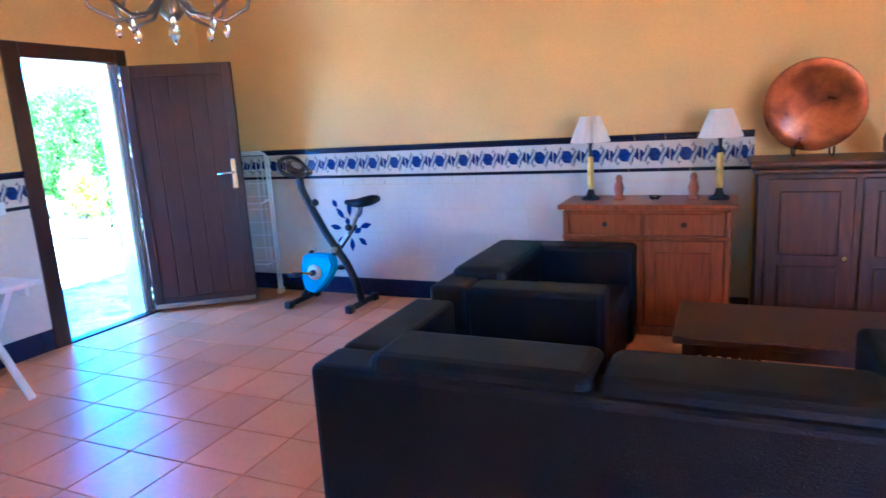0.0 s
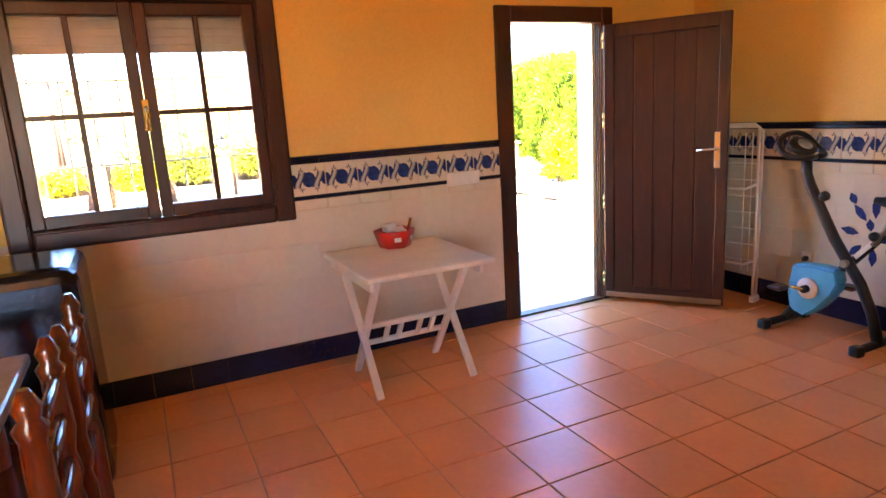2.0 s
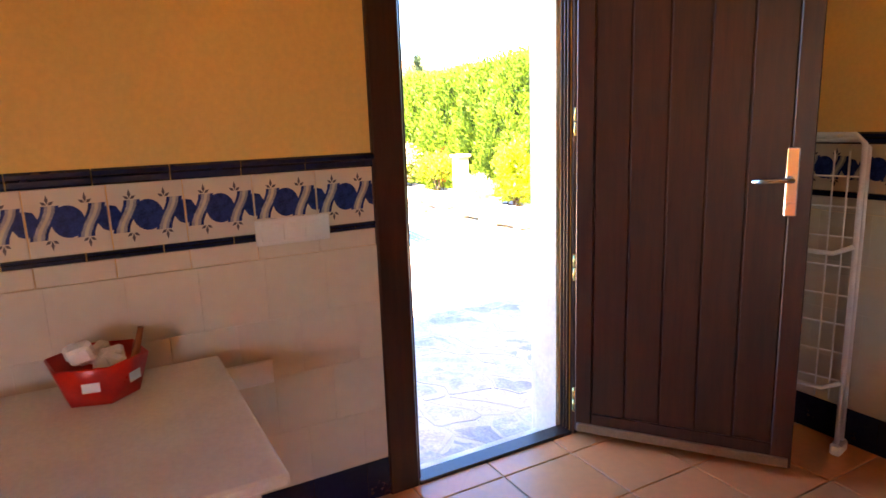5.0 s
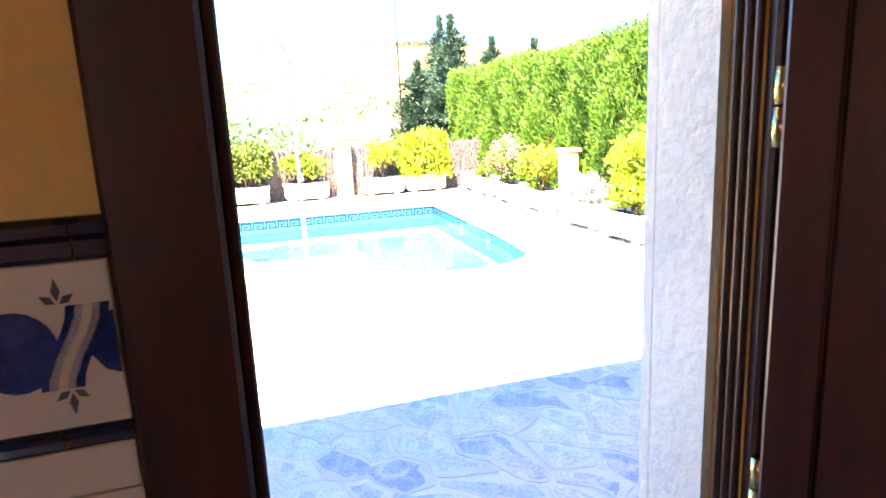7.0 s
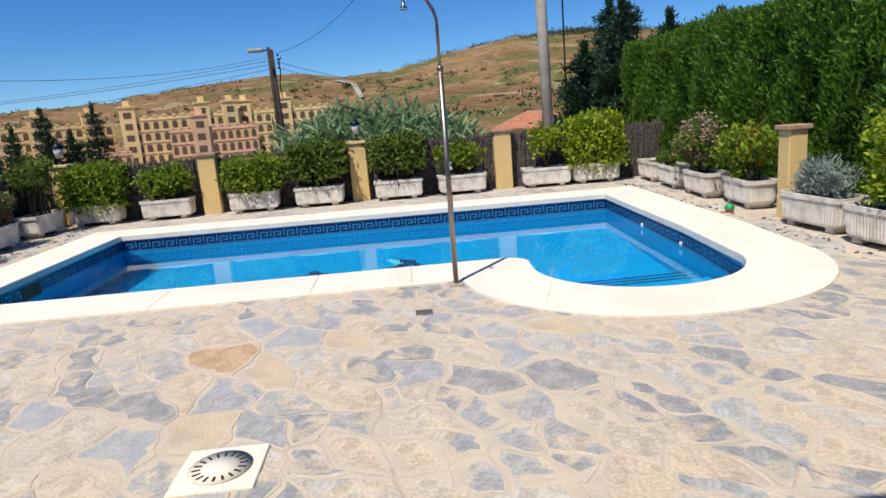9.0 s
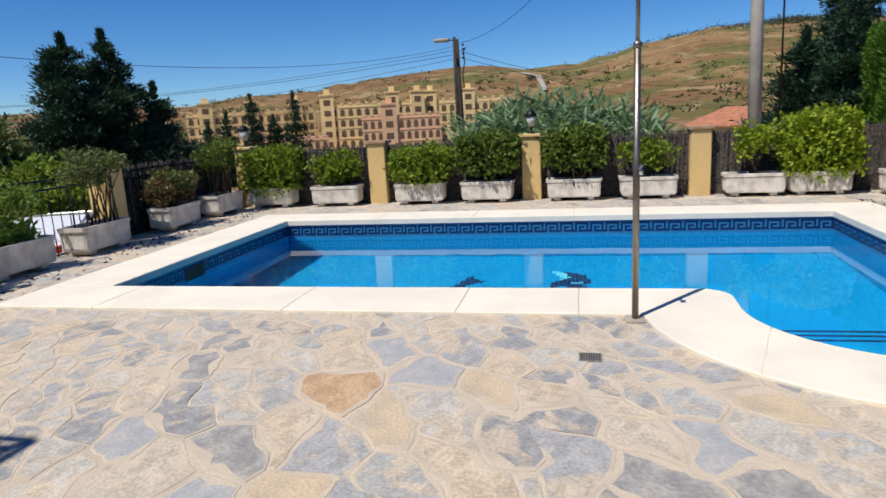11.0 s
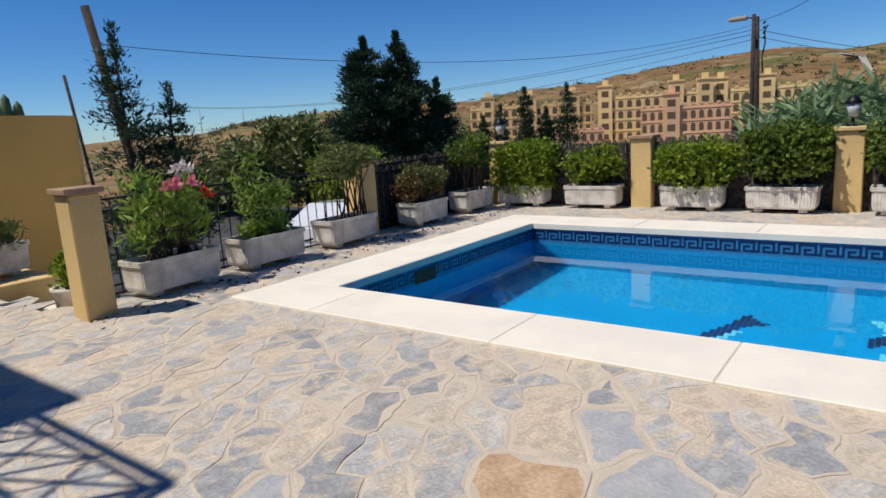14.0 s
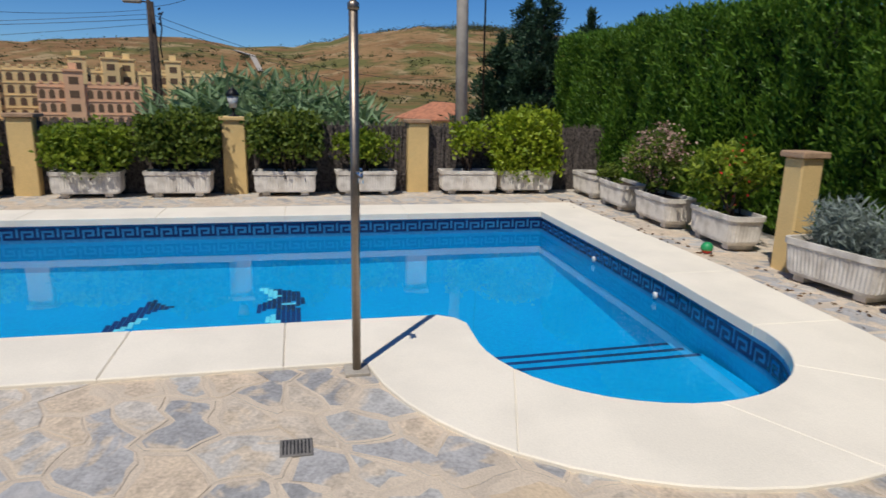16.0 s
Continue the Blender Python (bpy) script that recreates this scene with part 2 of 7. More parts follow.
M_POOL = mosaic("pool_mosaic", (0.001, 0.205, 0.445), (0.002, 0.275, 0.55))
M_POOLBAND = mosaic("pale_blue_mosaic", (0.02, 0.13, 0.30), (0.04, 0.24, 0.44))
M_POOLNAVY = mosaic("navy_mosaic", (0.008, 0.018, 0.07), (0.012, 0.03, 0.11))
M_POOLPALE = mosaic("turquoise_mosaic", (0.10, 0.50, 0.62), (0.16, 0.62, 0.75))
M_WATER = glassy("water", 1.33, 0.0, (0.78, 0.97, 1.0))
M_PLANTER = mat("white_cast_concrete", (0.75, 0.70, 0.62), 0.85, spread=0.08, scale=6, fine=120, bump=0.4, vary=0.05, second=(0.52, 0.47, 0.40))
M_SOIL = mat("soil", (0.07, 0.045, 0.03), 1.0, spread=0.25, scale=30, fine=120, bump=1.0)
M_IRON = mat("black_iron", (0.012, 0.012, 0.013), 0.45, 0.6, spread=0.2, bump=0.1)
M_STEEL = mat("brushed_steel", (0.36, 0.30, 0.24), 0.42, 1.0, spread=0.08, bump=0.05)
M_HEATHER = mat("brushwood", (0.17, 0.14, 0.12), 0.95, spread=0.35, scale=25, fine=160, bump=0.8)


def hill_mat(name):
    """Dry slopes: straw, rust and green patches with darker scrub flecks."""
    m = bpy.data.materials.new(name)
    m.use_nodes = True
    n, l = m.node_tree.nodes, m.node_tree.links
    b = n["Principled BSDF"]
    tc, mp = n.new("ShaderNodeTexCoord"), n.new("ShaderNodeMapping")
    l.new(tc.outputs["Object"], mp.inputs["Vector"])
    col = None
    for sc, d, lo, hi, c0, c1 in ((0.006, 5, 0.42, 0.58, (0.30, 0.185, 0.085), (0.20, 0.105, 0.048)), (0.014, 6, 0.50, 0.60, None, (0.115, 0.125, 0.038)), (0.030, 5, 0.54, 0.66, None, (0.36, 0.26, 0.14)), (0.10, 6, 0.55, 0.66, None, (0.060, 0.068, 0.022)), (0.42, 4, 0.58, 0.68, None, (0.05, 0.055, 0.02))):
        t, r, mx = n.new("ShaderNodeTexNoise"), n.new("ShaderNodeMapRange"), n.new("ShaderNodeMix")
        t.inputs["Scale"].default_value, t.inputs["Detail"].default_value, t.inputs["Distortion"].default_value = sc, d, 0.7
        l.new(mp.outputs[0], t.inputs["Vector"])
        r.inputs[1].default_value, r.inputs[2].default_value = lo, hi
        r.inputs[4].default_value = 0.85
        l.new(t.outputs["Fac"], r.inputs[0])
        mx.data_type = 'RGBA'
        mx.inputs[7].default_value = (*c1, 1)
        l.new(r.outputs[0], mx.inputs[0])
        if col is None:
            mx.inputs[6].default_value = (*c0, 1)
        else:
            l.new(col, mx.inputs[6])
        col = mx.outputs[2]
    l.new(col, b.inputs["Base Color"])
    b.inputs["Roughness"].default_value = 1.0
    b.inputs["Specular IOR Level"].default_value = 0.1
    return m


M_GROUND = hill_mat("dry_ground")
M_ASPHALT = mat("asphalt", (0.06, 0.058, 0.056), 0.9, spread=0.15, scale=1.5, fine=90, bump=0.3)
M_GLASS = glassy("window_glass")
M_HOTEL = mat("ochre_render_wall", (0.85, 0.62, 0.29), 0.9, spread=0.05, scale=0.2, fine=3, bump=0.0)
M_HOTELPINK = mat("pink_render_wall", (0.80, 0.48, 0.28), 0.9, spread=0.05, scale=0.2, fine=3, bump=0.0)
# the shade inside openings, put into one flat dark colour
M_DARK = mat("opening_shade", (0.15, 0.095, 0.055), 0.9, spread=0.1, scale=0.5, fine=4, bump=0.0)
M_TERRA = mat("clay_roof_tile", (0.50, 0.20, 0.10), 0.85, spread=0.15, scale=2, fine=20, bump=0.4, vary=0.12)
M_CHROME = mat("chrome", (0.75, 0.73, 0.70), 0.15, 1.0, spread=0.03, bump=0.0)
M_BRASS = mat("brass", (0.70, 0.50, 0.18), 0.25, 1.0, spread=0.08, bump=0.0)
M_WHITEPL = mat("white_plastic", (0.78, 0.76, 0.72), 0.35, spread=0.02, bump=0.0)
M_BLACKPL = mat("black_plastic", (0.013, 0.013, 0.014), 0.4, spread=0.1, bump=0.1)
M_CYAN = mat("cyan_plastic", (0.02, 0.42, 0.68), 0.3, spread=0.04, bump=0.0)
M_RED = mat("red_plastic", (0.62, 0.025, 0.015), 0.3, spread=0.06, bump=0.0)
M_POLEWOOD = mat("creosoted_pole", (0.06, 0.042, 0.032), 0.9, spread=0.25, scale=6, fine=60, bump=0.5)
M_CONCRETE = mat("pole_concrete", (0.42, 0.38, 0.32), 0.9, spread=0.1, scale=3, fine=60, bump=0.4)
M_BARK = mat("bark", (0.09, 0.06, 0.04), 0.95, spread=0.25, scale=12, fine=60, bump=0.8)
L_DARK = leafy("conifer_leaf", (0.012, 0.032, 0.016), (0.050, 0.098, 0.045), 0.15)
L_HEDGE = leafy("hedge_leaf", (0.035, 0.105, 0.010), (0.150, 0.275, 0.024), 0.34)
L_BUSH = leafy("shrub_leaf", (0.085, 0.155, 0.012), (0.32, 0.40, 0.035), 0.4)
L_DEEP = leafy("deep_green_leaf", (0.045, 0.085, 0.012), (0.19, 0.25, 0.03), 0.28)
L_YELLOW = leafy("yellow_green_leaf", (0.16, 0.25, 0.012), (0.38, 0.45, 0.03), 0.3)
L_OLIVE = leafy("olive_leaf", (0.08, 0.105, 0.025), (0.20, 0.23, 0.07), 0.2)
L_REED = leafy("reed_leaf", (0.085, 0.165, 0.055), (0.30, 0.42, 0.22), 0.3)
L_GREY = leafy("grey_green_leaf", (0.16, 0.20, 0.17), (0.30, 0.35, 0.31), 0.15)
L_SCRUB = leafy("scrub_leaf", (0.035, 0.045, 0.014), (0.095, 0.105, 0.035), 0.1)
L_OLEANDER = leafy("oleander_leaf", (0.12, 0.22, 0.03), (0.36, 0.45, 0.09), 0.45)
L_RUST = leafy("rusty_leaf", (0.12, 0.09, 0.03), (0.25, 0.13, 0.05), 0.2)
L_DRY = leafy("dry_leaf", (0.05, 0.03, 0.015), (0.20, 0.11, 0.05), 0.1)
L_PINK = leafy("pink_petal", (0.70, 0.14, 0.22), (0.85, 0.32, 0.38), 0.25)
L_RED = leafy("red_petal", (0.55, 0.02, 0.02), (0.7, 0.05, 0.04), 0.2)
L_WHITE = leafy("white_petal", (0.72, 0.62, 0.58), (0.85, 0.78, 0.74), 0.25)

# ---- building helpers ----


def part(name, bm, material, parent=None, label="", smooth=False):
    me = bpy.data.meshes.new(name)
    bm.to_mesh(me)
    bm.free()
    for m in (material if isinstance(material, (list, tuple)) else [material]):
        me.materials.append(m)
    if smooth:
        me.shade_smooth()
    ob = new(name, me)
    ob.parent = parent
    if label:
        ob["label"] = label
    return ob


def share(name, me, parent=None, at=None):
    ob = new(name, me)
    ob.parent = parent
    if at is not None:
        ob.matrix_basis = at
    return ob


def thing(name, label, category, at=(0, 0, 0), rz=0.0, group="", kind=""):
    ob = new(name)
    ob.empty_display_size = 0.1
    ob.matrix_basis = pose(*at, 0, 0, rz)
    return tagged(ob, label, category, group, kind)


def add_box(bm, x0, x1, y0, y1, z0, z1, bevel=0.0, m=None, seg=1, mi=0):
    r = bmesh.ops.create_cube(bm, size=1)
    vs = r["verts"]
    bmesh.ops.transform(bm, matrix=Matrix.LocRotScale(((x0 + x1) / 2, (y0 + y1) / 2, (z0 + z1) / 2), None, (x1 - x0, y1 - y0, z1 - z0)), verts=vs)
    fs = list({f for v in vs for f in v.link_faces})
    for f in fs:
        f.material_index = mi
    if bevel:
        es = list({e for v in vs for e in v.link_edges})
        r = bmesh.ops.bevel(bm, geom=es, offset=bevel, segments=seg, affect='EDGES', profile=0.5)
        vs = list({v for f in r["faces"] for v in f.verts} | {v for v in vs if v.is_valid})
        for f in r["faces"]:
            f.material_index = mi
    if m is not None:
        bmesh.ops.transform(bm, matrix=m, verts=vs)
    return vs


def box(x0, x1, y0, y1, z0, z1, bevel=0.0, m=None, seg=1):
    bm = bmesh.new()
    add_box(bm, x0, x1, y0, y1, z0, z1, bevel, m, seg)
    return bm


def add_tube(bm, pts, r, n=8, cap=True, mi=0):
    """A round bar along points; r is one radius or one a point."""
    pts = [Vector(p) for p in pts]
    rs = r if isinstance(r, (list, tuple)) else [r] * len(pts)
    rings = []
    up = None
    for i, p in enumerate(pts):
        d = (pts[min(i + 1, len(pts) - 1)] - pts[max(i - 1, 0)]).normalized()
        if up is None:
            up = d.orthogonal().normalized()
        a = (up - d * up.dot(d))
        a = a.normalized() if a.length > 1e-5 else d.orthogonal().normalized()
        up = a
        b = d.cross(a)
        rings.append([bm.verts.new(p + (a * math.cos(2 * math.pi * k / n) + b * math.sin(2 * math.pi * k / n)) * rs[i]) for k in range(n)])
    for q, w in zip(rings, rings[1:]):
        for k in range(n):
            f = bm.faces.new((q[k], q[(k + 1) % n], w[(k + 1) % n], w[k]))
            f.smooth = True
            f.material_index = mi
    if cap:
        bm.faces.new(rings[0][::-1]).material_index = mi
        bm.faces.new(rings[-1]).material_index = mi


def tube(pts, r, n=8):
    bm = bmesh.new()
    add_tube(bm, pts, r, n)
    return bm


def add_lathe(bm, prof, n=20, m=None, mi=0):
    rings = []
    for r, z in prof:
        rings.append([bm.verts.new((max(r, 1e-4) * math.cos(2 * math.pi * k / n), max(r, 1e-4) * math.sin(2 * math.pi * k / n), z)) for k in range(n)])
    for q, w in zip(rings, rings[1:]):
        for k in range(n):
            f = bm.faces.new((q[k], q[(k + 1) % n], w[(k + 1) % n], w[k]))
            f.smooth = True
            f.material_index = mi
    bm.faces.new(rings[0][::-1]).material_index = mi
    bm.faces.new(rings[-1]).material_index = mi
    if m is not None:
        bmesh.ops.transform(bm, matrix=m, verts=[v for ring in rings for v in ring])


def lathe(prof, n=20, m=None):
    bm = bmesh.new()
    add_lathe(bm, prof, n, m)
    return bm


def add_poly(bm, pts, z0, z1, mi=0):
    """A flat slab of any outline (counter-clockwise)."""
    lo = [bm.verts.new((x, y, z0)) for x, y in pts]
    hi = [bm.verts.new((x, y, z1)) for x, y in pts]
    bm.faces.new(hi).material_index = mi
    bm.faces.new(lo[::-1]).material_index = mi
    k = len(pts)
    for i in range(k):
        bm.faces.new((lo[i], lo[(i + 1) % k], hi[(i + 1) % k], hi[i])).material_index = mi


def add_ring(bm, inner, outer, z0, z1):
    """A flat band between two outlines with as many points."""
    k = len(inner)
    vi = [[bm.verts.new((x, y, z)) for x, y in inner] for z in (z0, z1)]
    vo = [[bm.verts.new((x, y, z)) for x, y in outer] for z in (z0, z1)]
    for i in range(k):
        j = (i + 1) % k
        bm.faces.new((vi[1][i], vi[1][j], vo[1][j], vo[1][i]))
        bm.faces.new((vi[0][j], vi[0][i], vo[0][i], vo[0][j]))
        bm.faces.new((vi[0][i], vi[0][j], vi[1][j], vi[1][i]))
        bm.faces.new((vo[0][j], vo[0][i], vo[1][i], vo[1][j]))
    bmesh.ops.recalc_face_normals(bm, faces=bm.faces[:])


def leaves(name, pts, size, material, parent, rng, aspect=0.45, up=0.3, label="", direc=None, droop=0.0):
    """Many small leaves, each a folded blade of two faces, at the given points."""
    pts = np.asarray(pts, float)
    k = len(pts)
    d = rng.normal(size=(k, 3))
    d[:, 2] += up
    if direc is not None:
        d = d * 0.45 + np.asarray(direc)
    d /= np.linalg.norm(d, axis=1)[:, None] + 1e-9
    s = rng.normal(size=(k, 3))
    s -= d * (s * d).sum(1)[:, None]
    s /= np.linalg.norm(s, axis=1)[:, None] + 1e-9
    nrm = np.cross(d, s)
    L = size * rng.uniform(0.6, 1.3, k)[:, None]
    W = L * aspect * 0.5
    mid = pts + d * L * 0.5
    v = np.stack([pts, mid + s * W + nrm * W * 0.3, pts + d * L, mid - s * W + nrm * W * 0.3], 1).reshape(-1, 3)
    f = np.arange(4 * k).reshape(k, 4)
    me = bpy.data.meshes.new(name)
    me.from_pydata(v.tolist(), [], f.tolist())
    me.materials.append(material)
    ob = new(name, me)
    ob.parent = parent
    if label:
        ob["label"] = label
    return ob


def cloud(rng, k, cx, cy, cz, rx, ry, rz, square=2.0, lumps=9, shell=0.75):
    """Points in a lumpy body: mostly near its skin, gathered in clumps."""
    out = []
    c = rng.normal(size=(lumps * 6, 3))
    c /= np.linalg.norm(c, axis=1)[:, None]
    c *= rng.uniform(0.35, 0.95, (len(c), 1))
    while sum(len(o) for o in out) < k:
        base = c[rng.integers(0, len(c), k)] + rng.normal(scale=0.13, size=(k, 3))
        r = (np.abs(base) ** square).sum(1) ** (1 / square)
        base = base[(r < 1.12) & (r > shell * rng.uniform(0.3, 1.0, k))]
        out.append(base)
    p = np.concatenate(out)[:k]
    return p * (rx, ry, rz) + (cx, cy, cz)


def boxcloud(rng, k, x0, x1, y0, y1, z0, z1, skin=0.12, wave=0.06):
    """Points near the skin of a clipped block with an uneven face."""
    p = rng.uniform(0, 1, (k * 3, 3))
    ext = np.array((x1 - x0, y1 - y0, z1 - z0))
    d = np.minimum(p, 1 - p) * ext
    d[:, 2] = np.minimum((1 - p[:, 2]) * ext[2], 9)
    near = d.min(1)
    p = p[near < skin * rng.uniform(0.1, 1.3, len(p))][:k]
    q = p * ext + (x0, y0, z0)
    w = np.sin(q[:, 0] * 5.1 + q[:, 2] * 3.3) + np.sin(q[:, 1] * 6.3 + q[:, 0] * 2.7 + 1.0) + rng.normal(scale=0.5, size=len(q))
    cen = np.array(((x0 + x1) / 2, (y0 + y1) / 2, (z0 + z1) / 2))
    out = (q - cen) / (np.linalg.norm(q - cen, axis=1)[:, None] + 1e-6)
    return q + out * (w * wave)[:, None]
# ---- the room ----
WX, NY, SY, EX, CEIL = -4.06, 4.85, -2.6, 3.6, 2.75
WALL = 0.21
WI0, WI1, WZ0, WZ1 = 0.36, 1.60, 0.99, 2.12      # window opening
DO0, DO1, DTOP = 3.15, 3.95, 2.05                # door opening


def wall_pieces(name, pieces, material, label):
    bm = bmesh.new()
    for p in pieces:
        add_box(bm, *p)
    return tagged(part(name, bm, material), label, "wall", kind="structure")


wall_west = wall_pieces("wall_west", [
    (WX - WALL, WX, SY - 0.2, WI0, 0, 2.9), (WX - WALL, WX, WI0, WI1, 0, WZ0), (WX - WALL, WX, WI0, WI1, WZ1, 2.9),
    (WX - WALL, WX, WI1, DO0, 0, 2.9), (WX - WALL, WX, DO0, DO1, DTOP, 2.9), (WX - WALL, WX, DO1, NY + 0.2, 0, 2.9)],
    [M_WALL], "ochre painted wall with tiled dado, window and terrace door")
wall_north = wall_pieces("wall_north", [(WX, EX, NY, NY + 0.2, 0, 2.9)], M_WALL, "ochre painted wall with white and blue tiled dado")
wall_south = wall_pieces("wall_south", [(WX, EX, SY - 0.2, SY, 0, 2.9)], M_WALL, "plain ochre painted wall of the living room")
# unseen opening added in the east wall to let fill daylight in
wall_east = wall_pieces("wall_east", [(EX, EX + 0.2, SY - 0.2, -2.2, 0, 2.9), (EX, EX + 0.2, -2.2, -0.3, 0, 0.9), (EX, EX + 0.2, -2.2, -0.3, 2.2, 2.9), (EX, EX + 0.2, -0.3, NY + 0.2, 0, 2.9)], M_WALL, "plain ochre painted wall of the living room")
tagged(part("ceiling", box(WX, EX, SY, NY, CEIL, 2.9), M_CEIL), "plain white painted living room ceiling", "ceiling", kind="structure")
floor = tagged(part("floor", box(WX - 0.06, EX, SY, NY, -0.12, -0.006), M_GROUT), "terracotta tiled living room floor with grey joints", "floor", kind="structure")

# outer skin of the door wall, with its reveals
bm = bmesh.new()
O = WX - WALL
for p in [(O - 0.03, O - 0.002, -9.5, WI0 + 0.03, -0.17, 2.9), (O - 0.03, O - 0.002, WI0 + 0.03, WI1 - 0.03, -0.17, WZ0 + 0.03), (O - 0.03, O - 0.002, WI0 + 0.03, WI1 - 0.03, WZ1 - 0.03, 2.9),
          (O - 0.03, O - 0.002, WI1 - 0.03, DO0 + 0.02, -0.17, 2.9), (O - 0.03, O - 0.002, DO0 + 0.02, DO1 - 0.02, DTOP - 0.03, 2.9), (O - 0.03, O - 0.002, DO1 - 0.02, 9.4, -0.17, 2.9),
          (O, WX - 0.065, DO1 - 0.02, DO1 - 0.002, -0.17, DTOP), (O, WX - 0.065, DO0 + 0.002, DO0 + 0.02, -0.17, DTOP), (O, WX - 0.065, DO0 + 0.02, DO1 - 0.02, DTOP - 0.03, DTOP - 0.002)]:
    add_box(bm, *p)
tagged(part("wall_outer", bm, M_CREAM), "cream stucco outer wall and door reveals of the house", "wall", kind="structure")

# upper floor, eaves and balcony of the house above the terrace
house_top = thing("house_upper_floor", "yellow stucco upper floor with eaves and an iron balcony rail", "house", kind="structure")
part("wall", box(O - 0.03, EX, -9.5, -2.75, 2.9, 5.5), M_STUCCO, house_top)
part("roof", box(-5.25, EX + 0.6, -10.0, -2.17, 5.5, 5.66, 0.02), M_TERRA, house_top)
part("balcony_slab", box(-5.79, O - 0.03, -2.75, -0.36, 2.86, 3.05, 0.01), M_CREAM, house_top)
part("terrace_slab", box(-5.12, EX + 0.2, -2.75, 1.57, 2.905, 3.05, 0.01), M_CREAM, house_top)
part("eave", box(-5.07, O - 0.04, 1.58, 9.6, 2.64, 2.74, 0.01), M_CREAM, house_top)
part("low_roof", box(-4.6, EX + 0.6, 1.58, 9.6, 2.905, 3.02, 0.02), M_TERRA, house_top)
rail = thing("balcony_rail", "black wrought iron balcony rail with crossed bars", "railing")


def iron_panel(length, z0, z1):
    bm = bmesh.new()
    for z, r in ((z1, 0.028), (z1 - 0.14, 0.017), (z0 + 0.12, 0.02)):
        add_tube(bm, [(0, 0, z), (length, 0, z)], r, 6)
    n = max(2, round(length / 0.42))
    for i in range(n + 1):
        x = length * i / n
        add_tube(bm, [(x, 0, z0), (x, 0, z1)], 0.015, 6)
        if i < n:
            w = length / n
            a, b = z0 + 0.12, z1 - 0.14
            add_tube(bm, [(x, 0, a), (x + w, 0, b)], 0.013, 5)
            add_tube(bm, [(x, 0, b), (x + w, 0, a)], 0.013, 5)
            add_tube(bm, [(x + w / 2, 0, a), (x + w / 2, 0, b)], 0.010, 5)
    return bm


p = part("front_rail", iron_panel(2.25, 3.05, 4.03), M_IRON, rail)
p.matrix_basis = pose(-5.76, -2.65, 0, 0, 0, 90)
p = part("side_rail", iron_panel(1.45, 3.05, 4.03), M_IRON, rail)
p.matrix_basis = pose(-5.76, -0.38, 0, 0, 0, 0)

# ---- things in the room ----
M_GREYPL = mat("grey_plastic", (0.30, 0.33, 0.34), 0.3, spread=0.03, bump=0.0)


